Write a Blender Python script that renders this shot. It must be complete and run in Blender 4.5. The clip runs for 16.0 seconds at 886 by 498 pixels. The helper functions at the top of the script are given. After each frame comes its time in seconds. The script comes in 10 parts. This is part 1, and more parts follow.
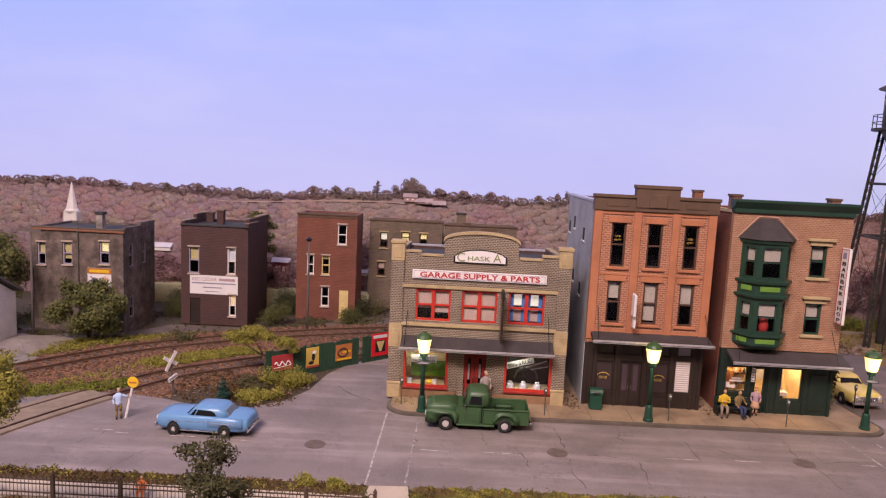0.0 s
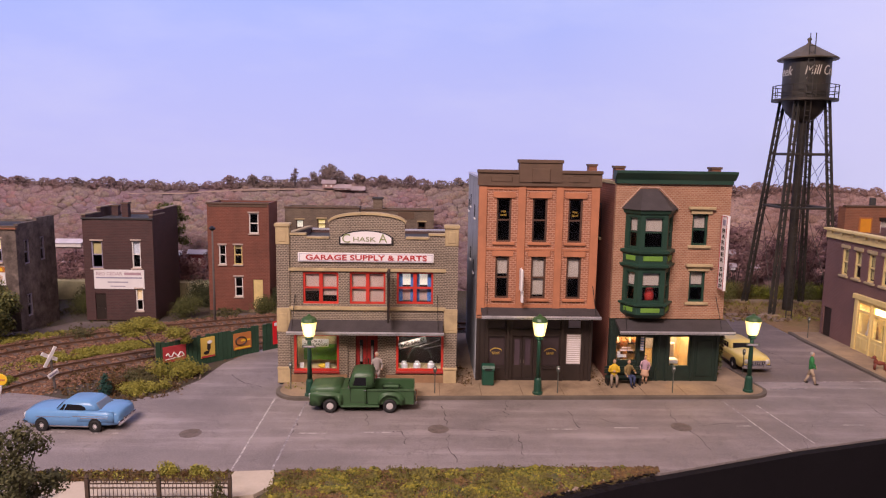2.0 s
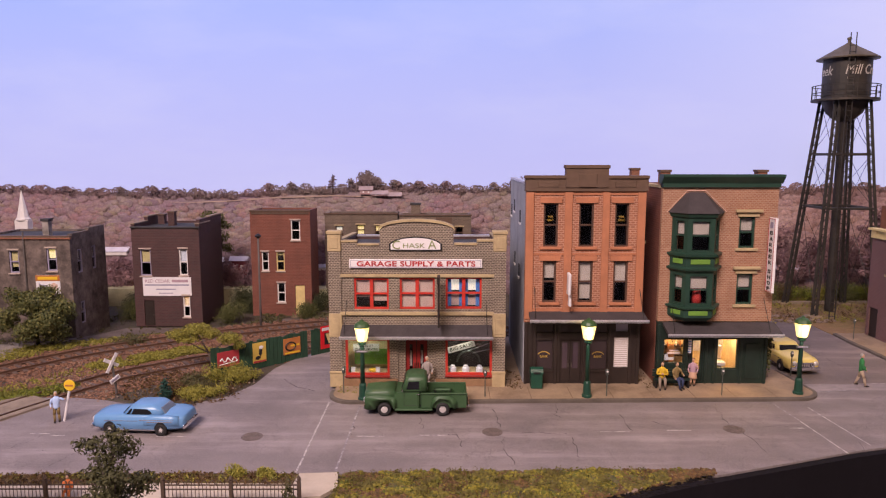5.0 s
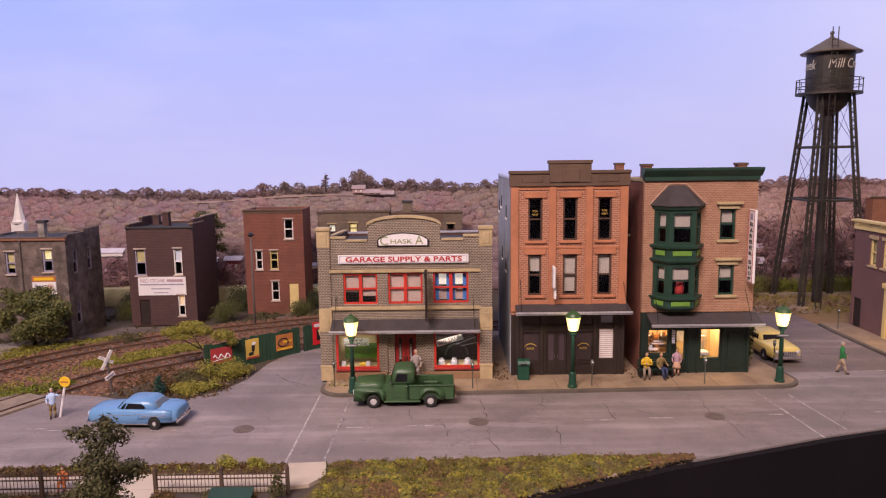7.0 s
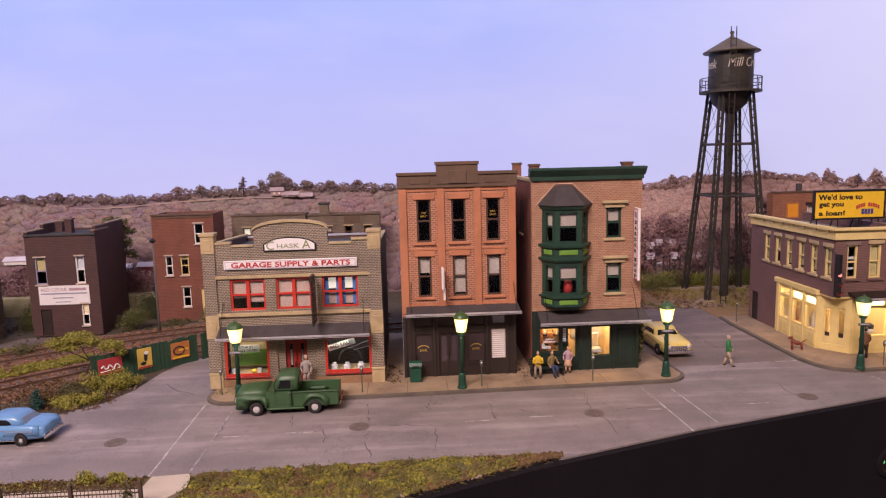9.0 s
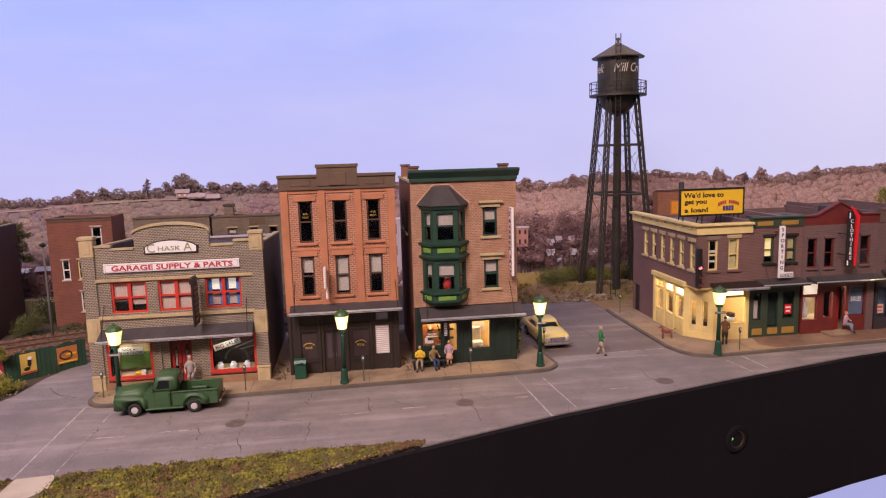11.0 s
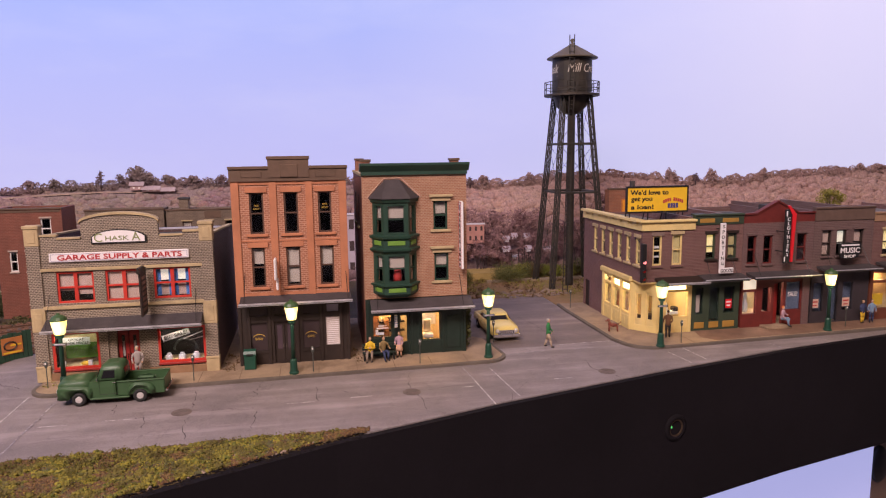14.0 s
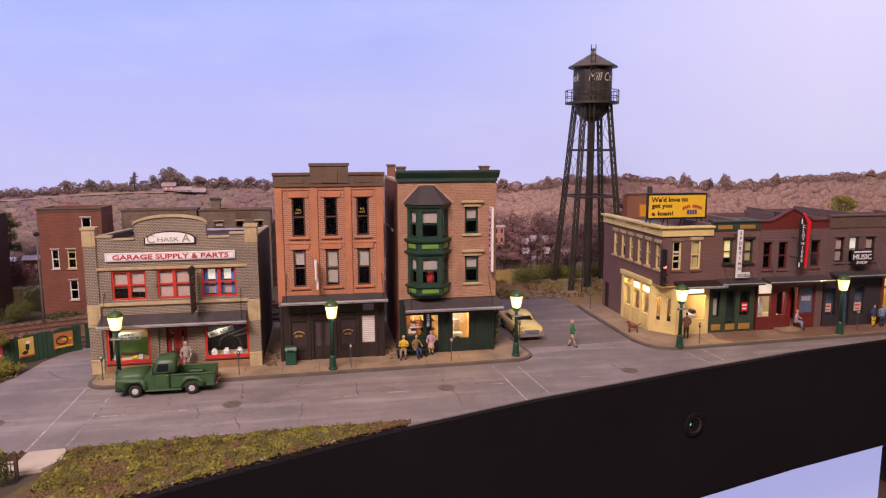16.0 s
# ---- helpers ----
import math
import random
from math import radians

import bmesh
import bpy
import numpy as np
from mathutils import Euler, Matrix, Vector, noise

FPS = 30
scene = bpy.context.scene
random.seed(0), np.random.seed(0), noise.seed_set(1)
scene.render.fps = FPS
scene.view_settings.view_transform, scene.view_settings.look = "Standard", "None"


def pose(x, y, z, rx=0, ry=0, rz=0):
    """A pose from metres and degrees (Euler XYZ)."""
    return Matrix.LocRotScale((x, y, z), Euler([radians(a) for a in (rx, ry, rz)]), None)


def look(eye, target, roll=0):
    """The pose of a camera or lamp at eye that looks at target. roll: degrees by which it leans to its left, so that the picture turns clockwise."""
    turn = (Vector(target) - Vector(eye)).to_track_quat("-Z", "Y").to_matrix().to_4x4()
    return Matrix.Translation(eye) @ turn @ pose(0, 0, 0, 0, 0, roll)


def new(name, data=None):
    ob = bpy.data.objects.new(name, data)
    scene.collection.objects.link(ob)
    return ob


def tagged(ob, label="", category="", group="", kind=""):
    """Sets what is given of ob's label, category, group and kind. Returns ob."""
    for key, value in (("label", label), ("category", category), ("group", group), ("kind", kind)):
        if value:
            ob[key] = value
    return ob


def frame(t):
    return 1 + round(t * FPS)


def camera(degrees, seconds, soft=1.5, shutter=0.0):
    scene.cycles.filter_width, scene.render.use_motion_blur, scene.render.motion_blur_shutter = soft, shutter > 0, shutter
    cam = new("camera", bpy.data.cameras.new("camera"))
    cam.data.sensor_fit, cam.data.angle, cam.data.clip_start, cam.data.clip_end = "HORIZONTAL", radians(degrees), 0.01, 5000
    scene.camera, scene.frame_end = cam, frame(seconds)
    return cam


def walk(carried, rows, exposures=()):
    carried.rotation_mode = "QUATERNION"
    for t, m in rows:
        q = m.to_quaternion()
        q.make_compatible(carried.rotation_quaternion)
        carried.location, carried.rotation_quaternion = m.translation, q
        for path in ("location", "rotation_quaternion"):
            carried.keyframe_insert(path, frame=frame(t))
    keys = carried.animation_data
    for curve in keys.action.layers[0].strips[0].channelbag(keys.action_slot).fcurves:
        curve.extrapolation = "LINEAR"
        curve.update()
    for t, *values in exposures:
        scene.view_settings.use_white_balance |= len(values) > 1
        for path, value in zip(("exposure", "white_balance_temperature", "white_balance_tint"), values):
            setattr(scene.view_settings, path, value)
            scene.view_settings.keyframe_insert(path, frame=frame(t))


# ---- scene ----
# A model town at 1:87. All sizes below are the full-size ones in metres; U brings them to the model's.
U = 1 / 87
cam = camera(65.6, 16.0, 1.2)
PATH = [
    (0, (-0.06, -0.129, 12.536), (-0.113, 1.855, 12.288), 2.7),
    (0.5, (1.754, -0.031, 11.968), (1.747, 1.951, 11.704), 2.0),
    (1, (3.577, -0.101, 12.072), (3.642, 1.879, 11.801), 1.7),
    (1.5, (4.457, -0.146, 11.999), (4.552, 1.832, 11.722), 1.4),
    (2, (3.978, 0.105, 12.131), (4.03, 2.085, 11.856), 0.9),
    (2.5, (3.302, 0.271, 12.376), (3.322, 2.252, 12.1), 0.6),
    (3, (2.327, 0.128, 12.307), (2.322, 2.109, 12.032), 0.5),
    (3.5, (2.059, -0.213, 12.446), (2.036, 1.769, 12.18), 0.6),
    (4, (2.399, -0.329, 12.438), (2.388, 1.654, 12.174), 0.4),
    (6.5, (2.832, -0.874, 12.195), (2.811, 1.108, 11.922), -0.5),
    (7, (3.279, -1.169, 12.208), (3.268, 0.813, 11.939), -0.7),
    (7.5, (3.968, -1.403, 12.158), (3.979, 0.578, 11.889), -0.8),
    (8, (4.832, -1.254, 12.481), (4.86, 0.727, 12.208), -1.0),
    (8.5, (6.132, -1.203, 12.382), (6.197, 0.777, 12.102), -1.3),
    (9, (7.175, -1.074, 12.343), (7.275, 0.904, 12.067), -1.4),
    (9.5, (8.123, -1.429, 12.363), (8.263, 0.547, 12.085), -1.5),
    (10, (8.949, -1.806, 12.422), (9.125, 0.166, 12.142), -1.6),
    (12.5, (11.629, -3.814, 12.488), (11.985, -1.866, 12.205), -1.2),
    (13, (11.47, -3.818, 12.364), (11.829, -1.871, 12.085), -1.1),
    (13.5, (11.43, -3.669, 12.233), (11.789, -1.722, 11.95), -0.9),
    (14, (11.264, -3.579, 12.124), (11.623, -1.633, 11.839), -0.7),
    (14.5, (11.175, -3.55, 11.912), (11.526, -1.602, 11.625), -0.6),
    (15, (11.219, -3.584, 11.897), (11.568, -1.637, 11.602), -0.5),
    (15.5, (10.967, -3.74, 11.9), (11.309, -1.792, 11.603), -0.5),
    (16, (9.406, -5.237, 12.746), (9.749, -3.288, 12.455), -0.2),
]
walk(cam, [(t, look([c * U for c in eye], [c * U for c in target], roll)) for t, eye, target, roll in PATH])

# ---- light ----
world = bpy.data.worlds.new("room")
scene.world = world
world.use_nodes = True
world.node_tree.nodes["Background"].inputs[0].default_value = (0.75, 0.72, 0.9, 1)
world.node_tree.nodes["Background"].inputs[1].default_value = 0.25


def area_light(name, eye, target, sx, sy, watts, colour):
    data = bpy.data.lights.new(name, "AREA")
    data.shape, data.size, data.size_y, data.energy, data.color = "RECTANGLE", sx * U, sy * U, watts, colour
    ob = new(name, data)
    ob.matrix_world = look([c * U for c in eye], [c * U for c in target])
    return ob


def bulb(name, x, y, z, watts, colour=(1, 0.72, 0.38), r=0.12):
    data = bpy.data.lights.new(name, "POINT")
    data.energy, data.color, data.shadow_soft_size = watts, colour, r * U
    ob = new(name, data)
    ob.location = (x * U, y * U, z * U)
    return ob


area_light("room_light", (-30, -50, 88), (6, 38, 4), 56, 26, 26.5, (1.0, 0.79, 0.755))
area_light("room_light", (30, -66, 84), (38, 40, 2), 46, 24, 4.6, (1.0, 0.64, 0.46))


# ---- materials ----
def nodes_of(name):
    m = bpy.data.materials.new(name)
    m.use_nodes = True
    nt = m.node_tree
    return m, nt, nt.nodes["Principled BSDF"]


def add(nt, kind, **inputs):
    n = nt.nodes.new(kind)
    for k, v in inputs.items():
        n.inputs[k].default_value = v
    return n


def coords(nt, scale=1.0):
    tc = nt.nodes.new("ShaderNodeTexCoord")
    mp = nt.nodes.new("ShaderNodeMapping")
    mp.inputs["Scale"].default_value = (scale / U,) * 3
    nt.links.new(tc.outputs["Object"], mp.inputs["Vector"])
    return mp.outputs["Vector"]


def noise_of(nt, vec, scale, detail=4.0, rough=0.6):
    n = add(nt, "ShaderNodeTexNoise", Scale=scale, Detail=detail, Roughness=rough)
    nt.links.new(vec, n.inputs["Vector"])
    return n.outputs["Fac"]


def mix_of(nt, fac, a, b, mode="MIX"):
    n = nt.nodes.new("ShaderNodeMix")
    n.data_type, n.blend_type = "RGBA", mode
    for value, key in ((fac, 0), (a, 6), (b, 7)):
        if hasattr(value, "is_output"):
            nt.links.new(value, n.inputs[key])
        elif key == 0:
            n.inputs[key].default_value = value
        else:
            n.inputs[key].default_value = (*value, 1)
    return n.outputs[2]


def ramp_of(nt, fac, lo, hi, a=0.0, b=1.0):
    n = add(nt, "ShaderNodeMapRange")
    nt.links.new(fac, n.inputs[0])
    for i, v in enumerate((lo, hi, a, b)):
        n.inputs[1 + i].default_value = v
    return n.outputs[0]


def bump_of(nt, bsdf, height, strength, dist):
    n = add(nt, "ShaderNodeBump", Strength=strength, Distance=dist * U)
    nt.links.new(height, n.inputs["Height"])
    nt.links.new(n.outputs[0], bsdf.inputs["Normal"])


def painted(name, colour, rough=0.6, vary=0.25, scale=1.5, grain=14.0, bump=0.15, metal=0.0, dirt=None, amount=0.5):
    """Paint, plaster, wood, metal: a colour with clouding, fine grain and optional dirt."""
    m, nt, b = nodes_of(name)
    v = coords(nt)
    big, fine = noise_of(nt, v, scale), noise_of(nt, v, grain, 6)
    dark = tuple(c * (1 - vary) for c in colour)
    light = tuple(min(1, c * (1 + vary)) for c in colour)
    c = mix_of(nt, ramp_of(nt, big, 0.3, 0.7), dark, light)
    c = mix_of(nt, ramp_of(nt, fine, 0.35, 0.75, 0, 0.5), c, dark)
    if dirt:
        c = mix_of(nt, ramp_of(nt, noise_of(nt, v, scale * 0.7, 7, 0.7), 0.5, 0.75, 0, amount), c, dirt)
    nt.links.new(c, b.inputs["Base Color"])
    b.inputs["Roughness"].default_value = rough
    b.inputs["Metallic"].default_value = metal
    if bump:
        bump_of(nt, b, fine, bump, 0.05)
    return m


def bricks(name, one, two, mortar, width=0.34, row=0.125, gap=0.022, stain=(0.05, 0.04, 0.035), amount=0.35, bump=0.6):
    m, nt, b = nodes_of(name)
    v = coords(nt)
    sep = nt.nodes.new("ShaderNodeSeparateXYZ")
    nt.links.new(v, sep.inputs[0])
    sum_ = nt.nodes.new("ShaderNodeMath")
    nt.links.new(sep.outputs[0], sum_.inputs[0])
    nt.links.new(sep.outputs[1], sum_.inputs[1])
    com = nt.nodes.new("ShaderNodeCombineXYZ")
    nt.links.new(sum_.outputs[0], com.inputs[0])
    nt.links.new(sep.outputs[2], com.inputs[1])
    t = nt.nodes.new("ShaderNodeTexBrick")
    nt.links.new(com.outputs[0], t.inputs["Vector"])
    for k, val in (("Color1", one), ("Color2", two), ("Mortar", mortar)):
        t.inputs[k].default_value = (*val, 1)
    for k, val in (("Scale", 1.0), ("Mortar Size", gap), ("Mortar Smooth", 0.3), ("Brick Width", width), ("Row Height", row)):
        t.inputs[k].default_value = val
    fine = noise_of(nt, v, 9, 5)
    c = mix_of(nt, ramp_of(nt, noise_of(nt, v, 0.55, 6, 0.65), 0.42, 0.72, 0, amount), t.outputs["Color"], stain)
    c = mix_of(nt, ramp_of(nt, fine, 0.4, 0.7, 0, 0.35), c, tuple(x * 0.75 for x in one))
    nt.links.new(c, b.inputs["Base Color"])
    b.inputs["Roughness"].default_value = 0.7
    inv = add(nt, "ShaderNodeMath")
    inv.operation = "SUBTRACT"
    inv.inputs[0].default_value = 1.0
    nt.links.new(t.outputs["Fac"], inv.inputs[1])
    bump_of(nt, b, inv.outputs[0], bump, 0.03)
    return m


def glowing(name, colour, strength, base=(0.8, 0.7, 0.5)):
    m, nt, b = nodes_of(name)
    b.inputs["Base Color"].default_value = (*base, 1)
    b.inputs["Emission Color"].default_value = (*colour, 1)
    b.inputs["Emission Strength"].default_value = strength
    return m


def leafy(name, colours, rough=0.8, patch=None, scale=0.5):
    """Foliage: each leaf or clump takes its own tint; patch tints whole trees."""
    m, nt, b = nodes_of(name)
    geo = nt.nodes.new("ShaderNodeNewGeometry")
    r = nt.nodes.new("ShaderNodeValToRGB")
    nt.links.new(geo.outputs["Random Per Island"], r.inputs[0])
    r.color_ramp.interpolation = "LINEAR"
    els = r.color_ramp.elements
    while len(els) < len(colours):
        els.new(0.5)
    for i, c in enumerate(colours):
        els[i].position = i / (len(colours) - 1)
        els[i].color = (*c, 1)
    fine = noise_of(nt, coords(nt), 5, 4)
    c = mix_of(nt, ramp_of(nt, fine, 0.35, 0.7, 0, 0.5), r.outputs[0], tuple(x * (0.7 if patch else 0.55) for x in colours[0]))
    if patch:
        c = mix_of(nt, ramp_of(nt, noise_of(nt, coords(nt), scale, 3, 0.5), 0.42, 0.6, 0, 0.75), c, patch)
    nt.links.new(c, b.inputs["Base Color"])
    b.inputs["Roughness"].default_value = rough
    return m


def glassy(name="window_glass", tint=(0.85, 0.9, 0.95)):
    m, nt, b = nodes_of(name)
    out = nt.nodes["Material Output"]
    tr = nt.nodes.new("ShaderNodeBsdfTransparent")
    tr.inputs[0].default_value = (*tint, 1)
    gl = nt.nodes.new("ShaderNodeBsdfGlossy")
    gl.inputs["Roughness"].default_value = 0.12
    lw = nt.nodes.new("ShaderNodeLayerWeight")
    lw.inputs["Blend"].default_value = 0.5
    fr = nt.nodes.new("ShaderNodeMath")
    fr.operation = "POWER"
    nt.links.new(lw.outputs["Facing"], fr.inputs[0])
    fr.inputs[1].default_value = 3.0
    gloss = ramp_of(nt, fr.outputs[0], 0.0, 1.0, 0.03, 0.6)
    mx = nt.nodes.new("ShaderNodeMixShader")
    nt.links.new(gloss, mx.inputs[0])
    nt.links.new(tr.outputs[0], mx.inputs[1])
    nt.links.new(gl.outputs[0], mx.inputs[2])
    nt.links.new(mx.outputs[0], out.inputs["Surface"])
    return m


def asphalt_like(name, lo, hi, patch, crackle=0.5):
    m, nt, b = nodes_of(name)
    v = coords(nt)
    c = mix_of(nt, ramp_of(nt, noise_of(nt, v, 0.22, 6, 0.65), 0.35, 0.65), lo, hi)
    c = mix_of(nt, ramp_of(nt, noise_of(nt, v, 1.3, 8, 0.7), 0.52, 0.72, 0, 0.6), c, patch)
    st = nt.nodes.new("ShaderNodeMapping")
    st.inputs["Scale"].default_value = (0.09, 0.75, 1.0)
    nt.links.new(v, st.inputs[0])
    lanes = noise_of(nt, st.outputs[0], 1.0, 6, 0.6)
    c = mix_of(nt, ramp_of(nt, lanes, 0.42, 0.6, 0.55, 0), c, patch)
    c = mix_of(nt, ramp_of(nt, lanes, 0.56, 0.68, 0, 0.45), c, tuple(x * 1.25 for x in hi))
    fine = noise_of(nt, v, 16, 5, 0.7)
    c = mix_of(nt, ramp_of(nt, fine, 0.45, 0.8, 0, 0.55), c, tuple(x * 1.5 for x in hi))
    scuff = noise_of(nt, v, 7.0, 6, 0.75)
    c = mix_of(nt, ramp_of(nt, scuff, 0.63, 0.72, 0, 0.5), c, tuple(x * 1.9 for x in hi))
    vo = add(nt, "ShaderNodeTexVoronoi", Scale=0.22)
    vo.feature = "DISTANCE_TO_EDGE"
    warp = nt.nodes.new("ShaderNodeVectorMath")
    wn = add(nt, "ShaderNodeTexNoise", Scale=0.9, Detail=5.0)
    nt.links.new(v, wn.inputs["Vector"])
    warp.operation = "MULTIPLY_ADD"
    nt.links.new(wn.outputs["Color"], warp.inputs[0])
    warp.inputs[1].default_value = (2.2, 2.2, 2.2)
    nt.links.new(v, warp.inputs[2])
    nt.links.new(warp.outputs[0], vo.inputs["Vector"])
    c = mix_of(nt, ramp_of(nt, vo.outputs["Distance"], 0.0, 0.007, crackle, 0), c, tuple(x * 0.35 for x in lo))
    nt.links.new(c, b.inputs["Base Color"])
    b.inputs["Roughness"].default_value = 0.8
    bump_of(nt, b, fine, 0.25, 0.03)
    return m


def worn_paint(name, paint, under, keep=0.5):
    m, nt, b = nodes_of(name)
    v = coords(nt)
    n1 = noise_of(nt, v, 3.0, 8, 0.75)
    c = mix_of(nt, ramp_of(nt, n1, keep - 0.06, keep + 0.06), paint, under)
    nt.links.new(c, b.inputs["Base Color"])
    b.inputs["Roughness"].default_value = 0.7
    return m


def ground_cover(name, cols, scales=(0.35, 2.2, 11.0)):
    m, nt, b = nodes_of(name)
    v = coords(nt)
    c = mix_of(nt, ramp_of(nt, noise_of(nt, v, scales[0], 6, 0.65), 0.38, 0.62), cols[0], cols[1])
    c = mix_of(nt, ramp_of(nt, noise_of(nt, v, scales[1], 7, 0.7), 0.48, 0.66), c, cols[2])
    f = noise_of(nt, v, scales[2], 6, 0.75)
    c = mix_of(nt, ramp_of(nt, f, 0.4, 0.7, 0, 0.7), c, cols[3])
    nt.links.new(c, b.inputs["Base Color"])
    b.inputs["Roughness"].default_value = 0.95
    bump_of(nt, b, f, 0.8, 0.12)
    return m


def sky_paint():
    m, nt, b = nodes_of("painted_sky")
    v = coords(nt)
    sep = nt.nodes.new("ShaderNodeSeparateXYZ")
    nt.links.new(v, sep.inputs[0])
    up = ramp_of(nt, sep.outputs[2], 7, 30)
    c = mix_of(nt, up, (0.57, 0.56, 0.935), (0.285, 0.39, 0.835))
    # paler towards the bright end of the panel
    side = ramp_of(nt, sep.outputs[0], 16, 66)
    c = mix_of(nt, side, c, (0.66, 0.65, 0.92))
    mp = nt.nodes.new("ShaderNodeMapping")
    mp.inputs["Scale"].default_value = (0.5, 0.5, 1.6)
    mp.inputs["Rotation"].default_value = (0, 0.35, 0)
    nt.links.new(v, mp.inputs[0])
    cloud = noise_of(nt, mp.outputs[0], 0.09, 5, 0.55)
    c = mix_of(nt, ramp_of(nt, cloud, 0.45, 0.75, 0, 0.24), c, (0.66, 0.67, 0.90))
    nt.links.new(mix_of(nt, 0.5, c, (0, 0, 0)), b.inputs["Base Color"])
    nt.links.new(c, b.inputs["Emission Color"])
    b.inputs["Emission Strength"].default_value = 0.83
    b.inputs["Roughness"].default_value = 0.9
    return m


GLASS = glassy()
SKY = sky_paint()
BRICK_GREY = bricks("grey_brown_brick", (0.165, 0.122, 0.09), (0.105, 0.08, 0.062), (0.46, 0.375, 0.295), 0.17, 0.09, 0.019, (0.05, 0.04, 0.035), 0.4, 1.0)
BRICK_ORANGE = bricks("orange_brick", (0.41, 0.165, 0.09), (0.30, 0.11, 0.062), (0.55, 0.30, 0.205), 0.25, 0.118, 0.024, (0.2, 0.08, 0.05), 0.3, 1.0)
PLAIN_ORANGE = painted("orange_painted_brickwork", (0.46, 0.18, 0.092), 0.75, 0.18, 0.8, dirt=(0.2, 0.08, 0.05), amount=0.4)
BRICK_TAN = bricks("tan_brick", (0.44, 0.215, 0.125), (0.34, 0.14, 0.08), (0.52, 0.35, 0.25), 0.20, 0.094, 0.018, (0.21, 0.085, 0.048), 0.6, 1.0)
BRICK_DARK = bricks("dark_maroon_brick", (0.099, 0.040, 0.040), (0.069, 0.030, 0.032), (0.086, 0.056, 0.052), 0.3, 0.12, 0.02, (0.03, 0.02, 0.02), 0.4)
BRICK_RED = bricks("red_brown_brick", (0.225, 0.07, 0.046), (0.175, 0.054, 0.036), (0.24, 0.10, 0.07), 0.3, 0.12, 0.02, (0.09, 0.035, 0.026), 0.55)
BRICK_SOOT = bricks("sooty_brown_brick", (0.19, 0.135, 0.10), (0.14, 0.10, 0.075), (0.22, 0.17, 0.13), 0.3, 0.12, 0.02, (0.03, 0.025, 0.025), 0.6)
BRICK_PLUM = bricks("plum_brick", (0.19, 0.084, 0.078), (0.135, 0.06, 0.058), (0.24, 0.15, 0.135), 0.2, 0.094, 0.018, (0.06, 0.035, 0.032), 0.3, 1.0)
BRICK_RUST = bricks("rust_brick", (0.30, 0.11, 0.06), (0.24, 0.09, 0.05), (0.30, 0.15, 0.1), 0.3, 0.12)
STONE = painted("buff_limestone", (0.46, 0.35, 0.20), 0.85, 0.18, 1.2, 12, 0.3, dirt=(0.16, 0.12, 0.08), amount=0.6)
PLINTH = painted("brown_painted_plinth", (0.27, 0.155, 0.085), 0.8, 0.25, 1.2, 12, 0.25, dirt=(0.12, 0.07, 0.045), amount=0.6)
CONCRETE = painted("tan_concrete_paving", (0.31, 0.22, 0.145), 0.9, 0.25, 0.6, 10, 0.3, dirt=(0.13, 0.08, 0.05), amount=0.75)
KERB = painted("grey_kerb_stone", (0.125, 0.10, 0.083), 0.9, 0.25, 0.8, 10, 0.3, dirt=(0.043, 0.037, 0.031), amount=0.7)
SLAB = painted("pale_concrete_slab", (0.50, 0.42, 0.34), 0.9, 0.12, 0.6, 10, 0.2, dirt=(0.25, 0.2, 0.15), amount=0.5)
ASPHALT = asphalt_like("worn_grey_asphalt", (0.168, 0.140, 0.142), (0.304, 0.256, 0.257), (0.134, 0.112, 0.112), 0.3)
SIDEROAD = asphalt_like("shade_toned_side_street_asphalt", (0.15, 0.119, 0.112), (0.25, 0.198, 0.185), (0.105, 0.084, 0.078), 0.3)
LINE = worn_paint("worn_white_road_paint", (0.54, 0.49, 0.47), (0.215, 0.185, 0.20), 0.50)
FAINTLINE = worn_paint("faint_white_road_paint", (0.50, 0.46, 0.47), (0.20, 0.172, 0.19), 0.45)
COVER = painted("dusty_iron_cover", (0.15, 0.115, 0.105), 0.8, 0.3, 3, 20, 0.5)
CRACK = painted("dark_crack_filler", (0.07, 0.056, 0.058), 0.9, 0.4)
JOINT = painted("dirt_filled_joint", (0.20, 0.135, 0.088), 0.95, 0.3)
IRON = painted("rusty_iron_cover", (0.10, 0.075, 0.065), 0.7, 0.3, 3, 20, 0.5)
TAR = painted("black_tar_roofing", (0.045, 0.042, 0.045), 0.8, 0.35, 0.9, 9, 0.4, dirt=(0.11, 0.10, 0.10), amount=0.5)
SHINGLE = painted("charcoal_awning_felt", (0.052, 0.042, 0.046), 0.85, 0.3, 1.0, 14, 0.35, dirt=(0.09, 0.08, 0.075), amount=0.4)
ROOF_GREY = painted("grey_gravel_roof", (0.15, 0.13, 0.125), 0.9, 0.25, 0.9, 16, 0.5, dirt=(0.06, 0.05, 0.05))
EDGE = painted("pale_grey_metal_edge", (0.66, 0.63, 0.68), 0.32, 0.2, 1.5, 14, 0.1, metal=0.55, dirt=(0.25, 0.22, 0.2))
RED = painted("bright_red_trim_paint", (0.52, 0.035, 0.022), 0.5, 0.15, 2, 16, 0.1)
DARKRED = painted("dark_red_door_paint", (0.27, 0.02, 0.018), 0.5, 0.2, 2, 16, 0.1)
BROWN = painted("dark_brown_storefront_paint", (0.024, 0.014, 0.011), 0.6, 0.3, 1.5, 12, 0.15)
CORNICE = painted("brown_cornice_paint", (0.115, 0.068, 0.045), 0.65, 0.2, 1.5, 12, 0.2)
